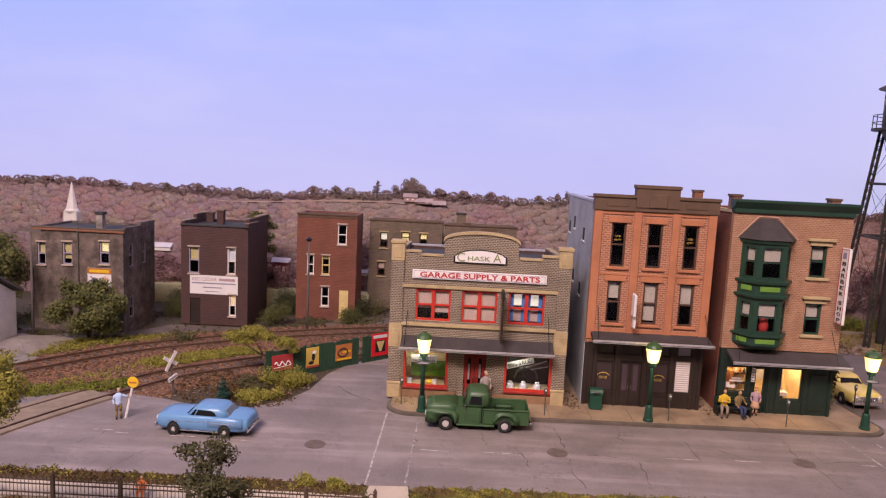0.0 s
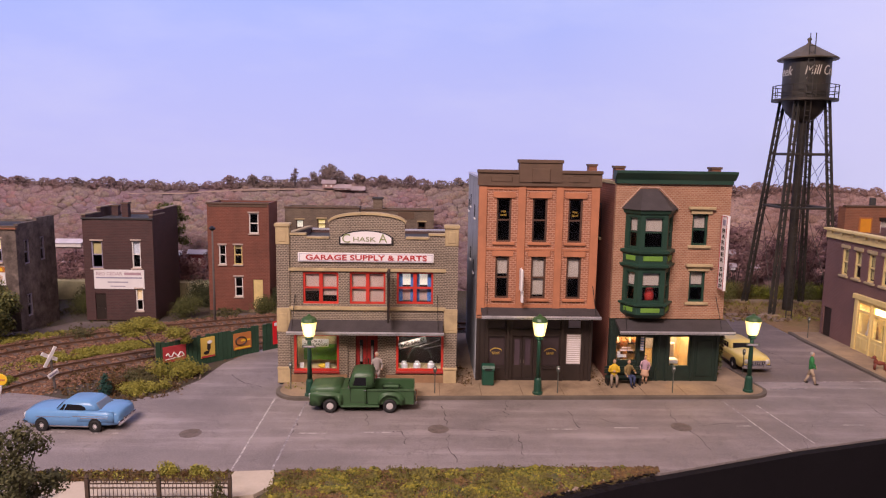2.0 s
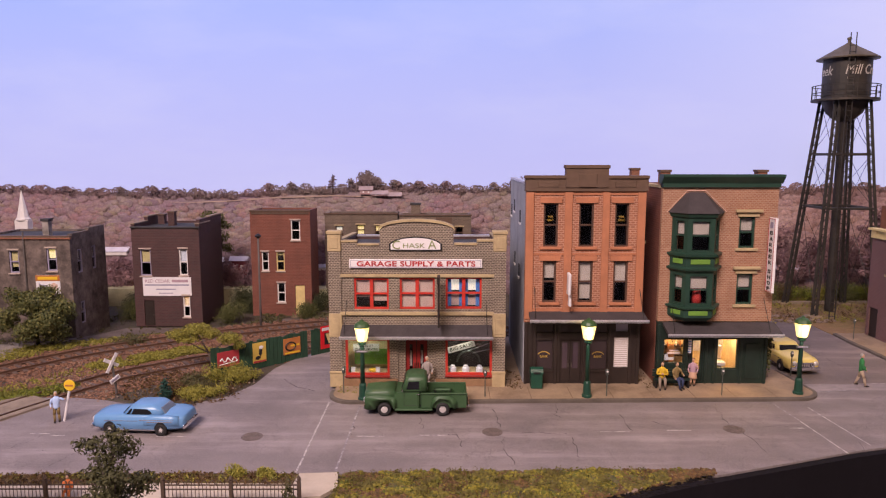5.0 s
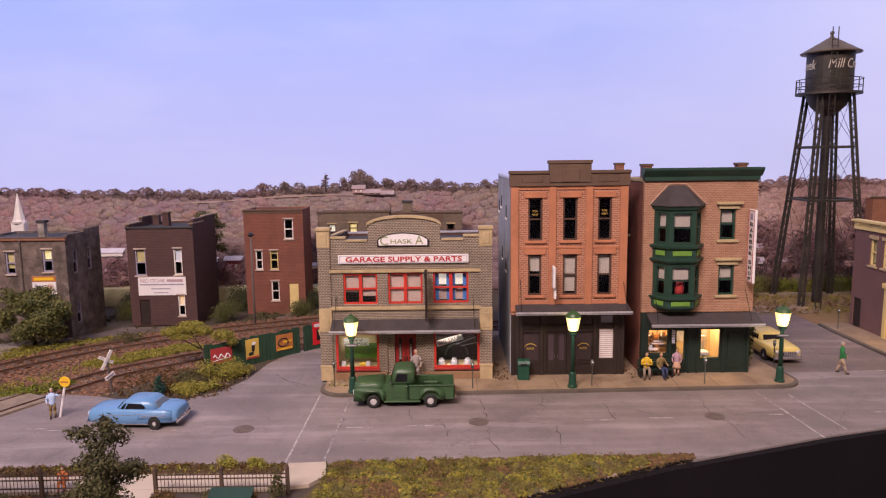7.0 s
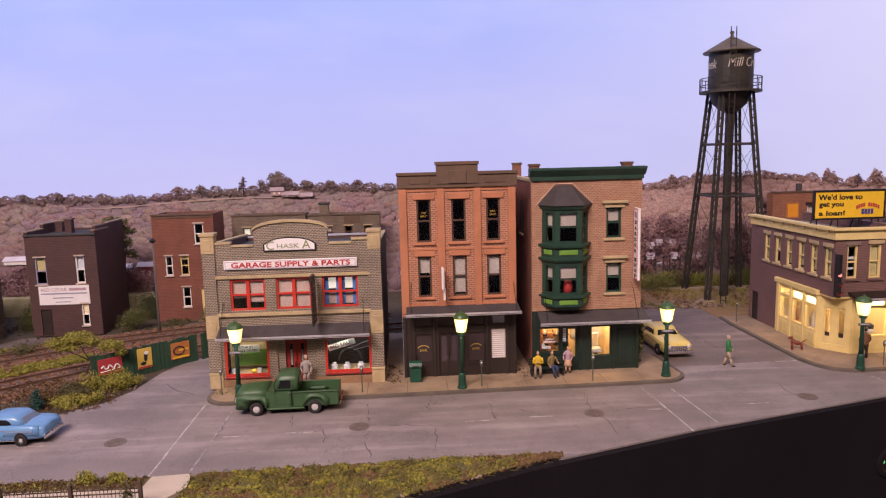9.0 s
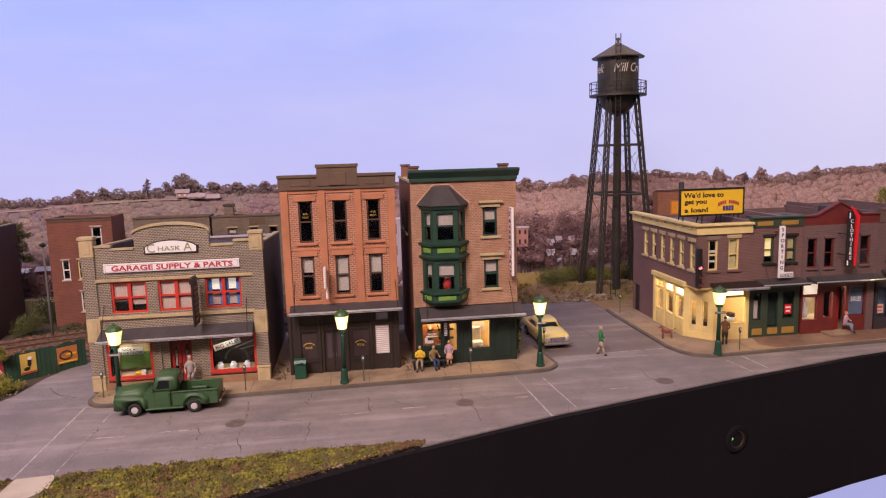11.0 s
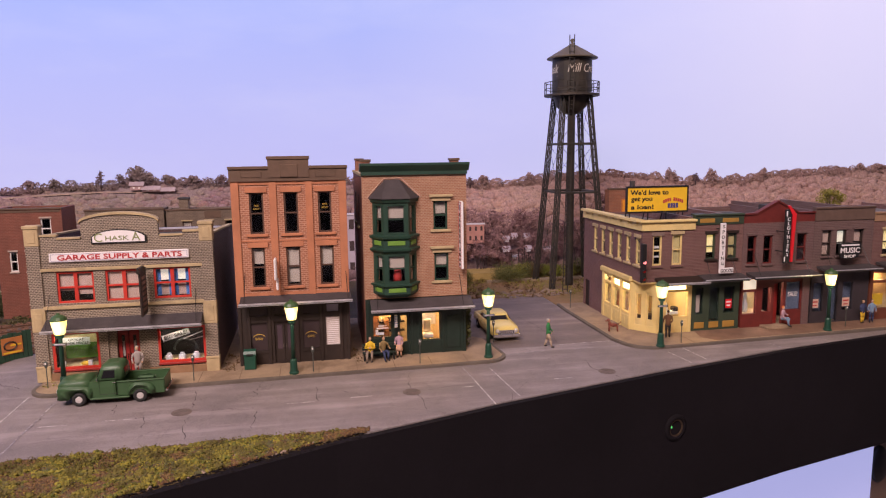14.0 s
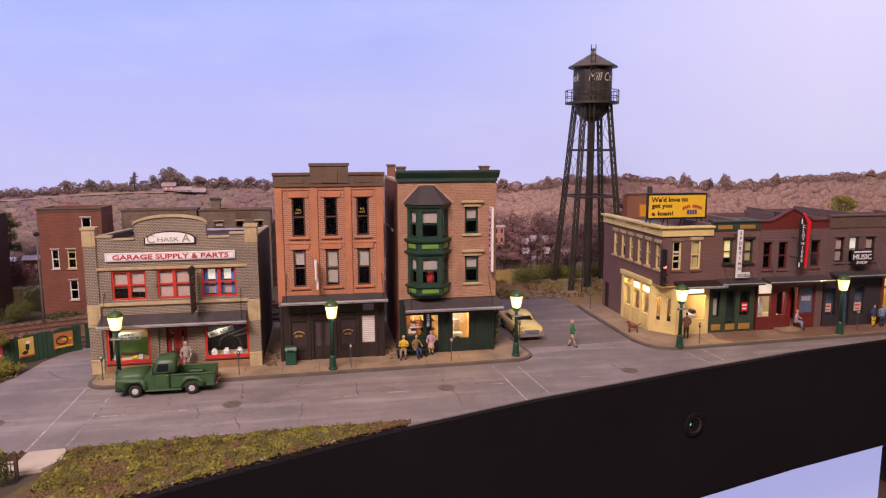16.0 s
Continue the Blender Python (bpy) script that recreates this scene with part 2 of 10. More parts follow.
WINBROWN = painted("dark_brown_window_paint", (0.085, 0.042, 0.028), 0.6, 0.2)
GREEN = painted("dark_green_trim_paint", (0.017, 0.05, 0.034), 0.5, 0.2, 1.5, 14, 0.12)
GREENBLACK = painted("blackish_green_paint", (0.012, 0.025, 0.019), 0.5, 0.25)
LIME = painted("light_green_panel_paint", (0.15, 0.30, 0.045), 0.55, 0.15, 3)
LAMPGREEN = painted("dark_green_lamp_post_enamel", (0.012, 0.056, 0.036), 0.4, 0.15, 3, 20, 0.05)
CAPGREEN = painted("mid_green_lamp_cap_enamel", (0.045, 0.10, 0.035), 0.45, 0.15, 3, 20, 0.05)
CREAM = painted("cream_paint", (0.72, 0.56, 0.245), 0.6, 0.12, 1.5, 14, 0.12, dirt=(0.35, 0.25, 0.12), amount=0.4)
YELLOWCREAM = painted("cream_yellow_storefront_paint", (0.74, 0.57, 0.23), 0.55, 0.1, 1.5, 14, 0.1)
WHITE = painted("off_white_paint", (0.75, 0.70, 0.68), 0.6, 0.08, 2, 14, 0.08)
BLIND = painted("beige_roller_blind", (0.60, 0.47, 0.38), 0.8, 0.1, 2)
PINKBLIND = painted("peach_roller_blind", (0.66, 0.45, 0.36), 0.8, 0.1, 2)
GREYWALL = painted("grey_painted_side_wall", (0.37, 0.37, 0.40), 0.85, 0.18, 0.6, 10, 0.3, dirt=(0.10, 0.10, 0.11), amount=0.6)
# near-black colour stands in for the shade deep inside the rooms
INNER = painted("unlit_room_black", (0.03, 0.025, 0.025), 0.9, 0.2)
SHOPWALL = painted("warm_cream_interior_wall", (0.70, 0.52, 0.28), 0.8, 0.15)
RUSTIRON = painted("rusty_black_iron", (0.085, 0.055, 0.04), 0.8, 0.4, 2.0, 14, 0.2)
BLACK = painted("black_iron_paint", (0.012, 0.011, 0.012), 0.5, 0.3)
FASCIA = painted("matt_black_fascia_board", (0.010, 0.008, 0.0105), 0.85, 0.25, 0.1, 4, 0.1)
FASCIA.node_tree.nodes["Principled BSDF"].inputs["Specular IOR Level"].default_value = 0.12
TOWER = painted("weathered_black_green_steel", (0.034, 0.029, 0.024), 0.6, 0.4, 0.8, 8, 0.3, dirt=(0.075, 0.05, 0.035), amount=0.7)
RAIL = painted("rusty_steel_rail", (0.16, 0.09, 0.06), 0.5, 0.3, 2, 14, 0.2, metal=0.5)
TIE = painted("weathered_wooden_sleeper", (0.12, 0.075, 0.055), 0.9, 0.35, 2, 12, 0.4)
BALLAST = ground_cover("brown_stone_ballast", ((0.19, 0.085, 0.046), (0.26, 0.12, 0.06), (0.10, 0.05, 0.032), (0.36, 0.19, 0.11)), (0.5, 3.0, 9.0))
DIRT = ground_cover("dark_earth_and_weeds", ((0.085, 0.062, 0.05), (0.11, 0.078, 0.06), (0.085, 0.085, 0.03), (0.05, 0.037, 0.032)))
GRAVEL = ground_cover("pale_grey_gravel", ((0.26, 0.22, 0.21), (0.33, 0.28, 0.26), (0.2, 0.17, 0.15), (0.4, 0.36, 0.34)))
EARTH = ground_cover("brown_grass_verge_earth", ((0.16, 0.095, 0.045), (0.12, 0.085, 0.03), (0.15, 0.14, 0.03), (0.07, 0.045, 0.025)), (0.3, 1.6, 7.0))
PLANK = painted("weathered_crossing_plank", (0.26, 0.20, 0.15), 0.9, 0.25, 1.5, 12, 0.3)
CHROME = painted("chrome_plating", (0.75, 0.74, 0.75), 0.2, 0.05, 3, 20, 0, metal=1.0)
TYRE = painted("black_rubber", (0.014, 0.013, 0.014), 0.7, 0.2)
HUB = painted("bright_hub_cap", (0.72, 0.68, 0.68), 0.28, 0.1, 5, 20, 0, metal=0.4)
TRUCKGREEN = painted("satin_green_truck_paint", (0.042, 0.092, 0.038), 0.42, 0.12, 1.2, 20, 0.03)
CARBLUE = painted("light_blue_car_paint", (0.14, 0.30, 0.56), 0.3, 0.06, 1, 20, 0.02)
CARYELLOW = painted("pale_yellow_car_paint", (0.78, 0.62, 0.20), 0.3, 0.06, 1, 20, 0.02)
CARGLASS = painted("dark_car_glass", (0.012, 0.012, 0.014), 0.12, 0.1, 1, 10, 0)
LAMPGLOW = glowing("lit_lantern_glass", (1.0, 0.74, 0.22), 1.5)
# glow put into transom panes, standing in for light from the room
TRANSOMGLOW = glowing("glowing_transom_glass", (1.0, 0.78, 0.40), 4.0)
YELLOWPANE = glowing("lit_yellow_window", (1.0, 0.64, 0.16), 0.75)
PALEPANE = glowing("lit_pale_window", (1.0, 0.85, 0.68), 0.6)
ORANGEPANE = glowing("lit_orange_shop_window", (1.0, 0.42, 0.12), 0.5)
SIGNWHITE = painted("white_sign_board", (0.80, 0.76, 0.78), 0.5, 0.05, 2, 12, 0)
SIGNRED = painted("red_sign_lettering", (0.44, 0.035, 0.04), 0.5, 0.1)
SIGNBLACK = painted("black_sign_paint", (0.015, 0.014, 0.016), 0.5, 0.1)
SIGNFADE = painted("faded_pinkish_lettering", (0.20, 0.12, 0.10), 0.7, 0.3)
SIGNYELLOW = painted("yellow_sign_board", (0.80, 0.50, 0.03), 0.5, 0.06, 2)
SIGNGREEN = painted("sage_green_sign_lettering", (0.25, 0.28, 0.12), 0.5, 0.1)
GOLD = painted("gold_leaf_lettering", (0.60, 0.40, 0.08), 0.45, 0.1, metal=0.3)
GREYTEXT = painted("grey_sign_lettering", (0.30, 0.27, 0.38), 0.6, 0.1)
NEONRED = painted("glossy_red_sign_edge", (0.68, 0.02, 0.03), 0.35, 0.05)
BLUECLOTH = painted("blue_curtain_cloth", (0.10, 0.24, 0.58), 0.8, 0.2, 3)
FENCEGREEN = painted("dark_green_board_fence", (0.022, 0.062, 0.035), 0.7, 0.3, 1.0, 10, 0.2)
BARK = painted("grey_brown_bark", (0.09, 0.065, 0.05), 0.95, 0.35, 2, 10, 0.6)
POLEWOOD = painted("grey_weathered_pole", (0.13, 0.11, 0.105), 0.9, 0.25, 1.5, 10, 0.4)
BINGREEN = painted("green_litter_bin_enamel", (0.012, 0.065, 0.042), 0.4, 0.15)
METERGREY = painted("dark_grey_meter_metal", (0.10, 0.11, 0.10), 0.45, 0.2, metal=0.4)
DOGPAINT = painted("red_brown_figure_paint", (0.20, 0.045, 0.028), 0.6, 0.25)
CLAP = painted("white_clapboard_paint", (0.84, 0.80, 0.82), 0.7, 0.1, 1, 12, 0.1)
BILLRED = painted("billboard_red_paint", (0.42, 0.045, 0.055), 0.5, 0.1)
BILLYELLOW = painted("billboard_yellow_paint", (0.62, 0.43, 0.09), 0.5, 0.1)
BILLORANGE = painted("billboard_orange_paint", (0.46, 0.17, 0.05), 0.5, 0.1)
TOWERTEXT = painted("off_white_tower_lettering", (0.55, 0.50, 0.44), 0.7, 0.15)
LEAF_TREE = leafy("dull_green_leaves", ((0.055, 0.065, 0.018), (0.11, 0.115, 0.03), (0.17, 0.165, 0.045), (0.085, 0.085, 0.026)))
LEAF_YARD = leafy("olive_green_leaves", ((0.06, 0.072, 0.022), (0.12, 0.13, 0.036), (0.23, 0.21, 0.06), (0.09, 0.098, 0.03)))
LEAF_BRIGHT = leafy("yellow_green_leaves", ((0.16, 0.155, 0.022), (0.30, 0.27, 0.04), (0.40, 0.34, 0.06), (0.20, 0.21, 0.035)))
LEAF_LIME = leafy("fresh_green_grass", ((0.10, 0.12, 0.018), (0.17, 0.20, 0.022), (0.24, 0.27, 0.03), (0.30, 0.29, 0.045)), 0.95, (0.11, 0.10, 0.02), 1.2)
LEAF_GRASS = leafy("mixed_verge_growth", ((0.100, 0.077, 0.017), (0.201, 0.171, 0.021), (0.319, 0.266, 0.031), (0.142, 0.136, 0.019), (0.088, 0.112, 0.017), (0.389, 0.325, 0.047)), 0.95, (0.083, 0.065, 0.019), 1.3)
LEAF_RUST = leafy("rust_brown_growth", ((0.085, 0.04, 0.017), (0.15, 0.075, 0.026), (0.20, 0.12, 0.035), (0.07, 0.035, 0.016), (0.13, 0.095, 0.026)))
LEAF_HEDGE = leafy("dark_hedge_leaves", ((0.028, 0.034, 0.014), (0.05, 0.058, 0.02), (0.08, 0.085, 0.03), (0.04, 0.045, 0.018)))
LEAF_NEAR = leafy("dull_olive_leaves", ((0.05, 0.048, 0.018), (0.07, 0.068, 0.022), (0.09, 0.085, 0.03), (0.06, 0.056, 0.022)))
LEAF_DARK = leafy("dark_undergrowth", ((0.05, 0.055, 0.022), (0.10, 0.10, 0.03), (0.16, 0.12, 0.045), (0.075, 0.055, 0.03)))
HILLRED = leafy("dark_purple_treeline", ((0.24, 0.135, 0.155), (0.35, 0.20, 0.205), (0.44, 0.26, 0.25), (0.28, 0.18, 0.175)), 0.95, (0.20, 0.105, 0.125), 0.5)
ROOMWALL = painted("plain_pale_room_wall", (0.62, 0.58, 0.62), 0.9, 0.05, 0.02, 0.3, 0)
PALEPANEL = glowing("pale_glowing_panel", (0.52, 0.53, 0.97), 0.72, (0.3, 0.3, 0.4))


# ---- building blocks ----
def thing(name, x, y, z=0.0, turn=0.0, label="", category="", group="", kind=""):
    ob = new(name)
    ob.empty_display_size = 0.01
    ob.matrix_basis = pose(x * U, y * U, z * U, 0, 0, turn)
    return tagged(ob, label, category, group, kind)


def part(name, bm, mat, parent=None, label="", M=None, smooth=False):
    """Links a bmesh, in full-size metres, as one mesh object under a thing or part."""
    if M is not None:
        bm.transform(M)
    bm.transform(Matrix.Diagonal((U, U, U, 1)))
    bmesh.ops.recalc_face_normals(bm, faces=bm.faces)
    me = bpy.data.meshes.new(name)
    bm.to_mesh(me)
    bm.free()
    for m in (mat if isinstance(mat, (list, tuple)) else (mat,)):
        me.materials.append(m)
    if smooth:
        me.shade_smooth()
    ob = new(name, me)
    ob.parent = parent
    if label:
        ob["label"] = label
    return ob


def box(bm, x0, x1, y0, y1, z0, z1, bevel=0.0, mi=0):
    c = [(x, y, z) for z in (z0, z1) for y in (y0, y1) for x in (x0, x1)]
    v = [bm.verts.new(p) for p in c]
    fs = [bm.faces.new([v[i] for i in q]) for q in ((0, 2, 3, 1), (4, 5, 7, 6), (0, 1, 5, 4), (2, 6, 7, 3), (0, 4, 6, 2), (1, 3, 7, 5))]
    for f in fs:
        f.material_index = mi
    if bevel:
        es = list({e for f in fs for e in f.edges})
        bmesh.ops.bevel(bm, geom=es, offset=bevel, segments=1, affect="EDGES")


def boxes(*dims, bevel=0.0):
    bm = bmesh.new()
    for d in dims:
        box(bm, *d, bevel=bevel)
    return bm


def prism(bm, pts, y0, y1):
    """A polygon in x and z, pushed from y0 to y1."""
    a = [bm.verts.new((x, y0, z)) for x, z in pts]
    b = [bm.verts.new((x, y1, z)) for x, z in pts]
    n = len(pts)
    bm.faces.new(a)
    bm.faces.new(b[::-1])
    for i in range(n):
        bm.faces.new((a[i], b[i], b[(i + 1) % n], a[(i + 1) % n]))


def slab(bm, pts, z0, z1):
    """A polygon in x and y, pushed from z0 to z1; concave ones too."""
    a = [bm.verts.new((x, y, z0)) for x, y in pts]
    b = [bm.verts.new((x, y, z1)) for x, y in pts]
    n = len(pts)
    caps = [bm.faces.new(a[::-1]), bm.faces.new(b)]
    for i in range(n):
        bm.faces.new((a[i], a[(i + 1) % n], b[(i + 1) % n], b[i]))
    bmesh.ops.triangulate(bm, faces=caps)


def lathe(bm, prof, x=0.0, y=0.0, n=12, turn=0.0, squash=(1, 1), mi=0):
    """Turns a profile of (radius, height) round the upright through x, y."""
    rings = []
    for r, z in prof:
        rings.append([bm.verts.new((x + max(r, 1e-4) * squash[0] * math.cos(turn + 2 * math.pi * i / n), y + max(r, 1e-4) * squash[1] * math.sin(turn + 2 * math.pi * i / n), z)) for i in range(n)])
    fs = []
    for a, b in zip(rings, rings[1:]):
        for i in range(n):
            fs.append(bm.faces.new((a[i], a[(i + 1) % n], b[(i + 1) % n], b[i])))
    fs.append(bm.faces.new(rings[0][::-1]))
    fs.append(bm.faces.new(rings[-1]))
    for f in fs:
        f.material_index = mi


def rod(bm, a, b, r, n=6, r2=None):
    """A round bar from a to b."""
    a, b = Vector(a), Vector(b)
    q = (b - a).to_track_quat("Z", "Y")
    r2 = r if r2 is None else r2
    ra = [bm.verts.new(a + q @ Vector((r * math.cos(2 * math.pi * i / n), r * math.sin(2 * math.pi * i / n), 0))) for i in range(n)]
    rb = [bm.verts.new(b + q @ Vector((r2 * math.cos(2 * math.pi * i / n), r2 * math.sin(2 * math.pi * i / n), 0))) for i in range(n)]
    for i in range(n):
        bm.faces.new((ra[i], ra[(i + 1) % n], rb[(i + 1) % n], rb[i]))
    bm.faces.new(ra[::-1])
    bm.faces.new(rb)


def rods(*bars, r=0.03, n=6):
    bm = bmesh.new()
    for a, b in bars:
        rod(bm, a, b, r, n)
    return bm


def loft(bm, rings, caps=True, mi=0):
    vs = [[bm.verts.new(p) for p in ring] for ring in rings]
    n = len(vs[0])
    fs = []
    for a, b in zip(vs, vs[1:]):
        for i in range(n):
            fs.append(bm.faces.new((a[i], a[(i + 1) % n], b[(i + 1) % n], b[i])))
    if caps:
        fs.append(bm.faces.new(vs[0][::-1]))
        fs.append(bm.faces.new(vs[-1]))
    for f in fs:
        f.material_index = mi


def blob(bm, x, y, z, rx, ry, rz, sub=1, mi=0):
    before = len(bm.faces)
    r = bmesh.ops.create_icosphere(bm, subdivisions=sub, radius=1)
    for v in r["verts"]:
        v.co = Vector((x + v.co.x * rx, y + v.co.y * ry, z + v.co.z * rz))
    if mi:
        bm.faces.ensure_lookup_table()
        for f in bm.faces[before:]:
            f.material_index = mi


def holed(x0, x1, z0, z1, y0, y1, holes=()):
    """A wall with openings (x0, x1, z0, z1) right through it."""
    xs = sorted({x0, x1, *[h[0] for h in holes], *[h[1] for h in holes]})
    zs = sorted({z0, z1, *[h[2] for h in holes], *[h[3] for h in holes]})
    bm = bmesh.new()

    def solid(i, j):
        if not (0 <= i < len(xs) - 1 and 0 <= j < len(zs) - 1):
            return False
        cx, cz = (xs[i] + xs[i + 1]) / 2, (zs[j] + zs[j + 1]) / 2
        return not any(h[0] < cx < h[1] and h[2] < cz < h[3] for h in holes)

    grid = {}

    def v(i, j, k):
        if (i, j, k) not in grid:
            grid[i, j, k] = bm.verts.new((xs[i], (y0, y1)[k], zs[j]))
        return grid[i, j, k]

    for i in range(len(xs) - 1):
        for j in range(len(zs) - 1):
            if not solid(i, j):
                continue
            bm.faces.new((v(i, j, 0), v(i + 1, j, 0), v(i + 1, j + 1, 0), v(i, j + 1, 0)))
            bm.faces.new((v(i, j, 1), v(i, j + 1, 1), v(i + 1, j + 1, 1), v(i + 1, j, 1)))
            for di, dj, p, q in ((-1, 0, (0, 0), (0, 1)), (1, 0, (1, 0), (1, 1)), (0, -1, (0, 0), (1, 0)), (0, 1, (0, 1), (1, 1))):
                if not solid(i + di, j + dj):
                    bm.faces.new((v(i + p[0], j + p[1], 0), v(i + q[0], j + q[1], 0), v(i + q[0], j + q[1], 1), v(i + p[0], j + p[1], 1)))
    return bm


def text(name, words, mat, parent, u, d, z, high, wide=None, M=None, label="", tilt=0.0, shear=0.0, thick=0.02, bold=0.0):
    """Raised lettering centred at u, z on a wall whose face is at depth d."""
    cu = bpy.data.curves.new(name, "FONT")
    cu.body, cu.align_x, cu.align_y, cu.extrude, cu.shear = words, "CENTER", "CENTER", 0.01, shear
    cu.resolution_u = 3
    cu.offset = bold
    tmp = bpy.data.objects.new(name, cu)
    scene.collection.objects.link(tmp)
    bpy.context.view_layer.update()
    me = bpy.data.meshes.new_from_object(tmp.evaluated_get(bpy.context.evaluated_depsgraph_get()))
    bpy.data.objects.remove(tmp)
    bm = bmesh.new()
    bm.from_mesh(me)
    bpy.data.meshes.remove(me)
    xs = [q.co.x for q in bm.verts]
    ys = [q.co.y for q in bm.verts]
    sz = high / max(max(ys) - min(ys), 1e-6)
    sx = wide / max(max(xs) - min(xs), 1e-6) if wide else sz
    cx, cy = (max(xs) + min(xs)) / 2, (max(ys) + min(ys)) / 2
    ct, st = math.cos(radians(tilt)), math.sin(radians(tilt))
    for q in bm.verts:
        a, b, c = (q.co.x - cx) * sx, (q.co.y - cy) * sz, q.co.z
        q.co = Vector((u + a * ct - b * st, d - thick / 2 - c / 0.01 * thick / 2, z + a * st + b * ct))
    return part(name, bm, mat, parent, label, M)


def leaves(name, centres, size, n, mat, parent=None, label="", seed=0, flat=0.6, kind="", align=0.0, front=False):
    """Many small leaf flecks in the ellipsoids (x, y, z, rx, ry, rz), thickest near the skin; align lays them along the skin, front leaves the side towards the hill bare."""
    rng = np.random.default_rng(seed)
    vol = np.array([c[3] * c[4] * c[5] for c in centres])
    pick = rng.choice(len(centres), n, p=vol / vol.sum())
    cen = np.array(centres)[pick]
    d = rng.normal(size=(n, 3))
    d /= np.linalg.norm(d, axis=1)[:, None]
    if front:
        d[:, 1] = -np.abs(d[:, 1])
    r = rng.uniform(0.12, 1.0, n) ** flat
    p = cen[:, :3] + d * cen[:, 3:] * r[:, None]
    a = rng.normal(size=(n, 3))
    a /= np.linalg.norm(a, axis=1)[:, None]
    b = np.cross(a, rng.normal(size=(n, 3)))
    b /= np.linalg.norm(b, axis=1)[:, None]
    if align:
        nrm = d * align + rng.normal(size=(n, 3)) * (1 - align) * 0.6
        a = np.cross(nrm, a)
        a /= np.linalg.norm(a, axis=1)[:, None]
        b = np.cross(nrm, a)
        b /= np.linalg.norm(b, axis=1)[:, None]
    s = size * rng.uniform(0.5, 1.3, n)[:, None]
    v = np.stack([p - a * s, p + b * s * 0.6, p + a * s, p - b * s * 0.6], 1).reshape(-1, 3) * U
    f = np.arange(4 * n).reshape(-1, 4)
    me = bpy.data.meshes.new(name)
    me.from_pydata(v.tolist(), [], f.tolist())
    me.materials.append(mat)
    ob = new(name, me)
    ob.parent = parent
    if label:
        ob["label"] = label
    if kind:
        ob["kind"] = kind
    return ob


def clumps(name, points, mat, parent=None, label="", seed=0, kind="", sub=1, rough=0.26, smooth=False):
    """Lumpy crowns (x, y, z, rx, ry, rz) joined into one mesh."""
    rng = np.random.default_rng(seed)
    tmp = bmesh.new()
    bmesh.ops.create_icosphere(tmp, subdivisions=sub, radius=1)
    tv = np.array([q.co for q in tmp.verts])
    tf = np.array([[q.index for q in f.verts] for f in tmp.faces])
    tmp.free()
    pts = np.array(points)
    n = len(pts)
    k = rng.uniform(1 - rough, 1 + rough, (n, len(tv), 1))
    v = pts[:, None, :3] + tv[None] * pts[:, None, 3:] * k
    f = tf[None] + (np.arange(n) * len(tv))[:, None, None]
    me = bpy.data.meshes.new(name)
    me.from_pydata((v.reshape(-1, 3) * U).tolist(), [], f.reshape(-1, 3).tolist())
    me.materials.append(mat)
    if smooth:
        me.shade_smooth()
    ob = new(name, me)
    ob.parent = parent
    if label:
        ob["label"] = label
    if kind:
        ob["kind"] = kind
    return ob


def face(x, y, turn, z=0.0):
    """The frame of a wall: u along it, depth into the building, z up."""
    return pose(x, y, z, 0, 0, turn)


def window(par, x0, x1, z0, z1, mat, M=None, d=0.10, frame_w=0.09, blind=0.0, blind_mat=None, sill=None, lintel=None, lintel_h=0.22, over=0.15, halves=1, cross=True, pane=None, sill_h=0.14, label=""):
    """A sash window in a wall face at depth 0: frame with meeting rail, pane, blind, sill and lintel."""
    w, zm = frame_w, (z0 + z1) / 2
    rows = [(z0 + w, zm - w * 0.45), (zm + w * 0.45, z1 - w)] if cross else [(z0 + w, z1 - w)]
    cols = []
    for i in range(halves):
        a, b = x0 + (x1 - x0) * i / halves, x0 + (x1 - x0) * (i + 1) / halves
        cols.append((a + (w if i == 0 else w * 0.9), b - (w if i == halves - 1 else w * 0.9)))
    bm = holed(x0, x1, z0, z1, d, d + 0.12, [(*c, *r) for c in cols for r in rows])
    fr = part("window", bm, mat, par, label, M)
    gl = part("pane", boxes((x0 + w * 0.5, x1 - w * 0.5, d + 0.055, d + 0.075, z0 + w * 0.5, z1 - w * 0.5)), pane or GLASS, fr, "", M)
    gl.visible_shadow = pane is not None
    if blind:
        for i in range(halves):
            a = x0 + (x1 - x0) * i / halves
            b = x0 + (x1 - x0) * (i + 1) / halves
            part("blind", boxes((a + w, b - w, d + 0.16, d + 0.18, z1 - (z1 - z0) * (blind if not isinstance(blind, tuple) else blind[i]), z1)), blind_mat or BLIND, fr, "", M)
    if sill:
        part("window_sill", boxes((x0 - over, x1 + over, -0.12, 0.1, z0 - sill_h, z0 + 0.005), bevel=0.02), sill, fr, "", M)
    if lintel:
        part("lintel", boxes((x0 - over, x1 + over, -0.07, 0.06, z1, z1 + lintel_h), bevel=0.015), lintel, fr, "", M)
    return fr


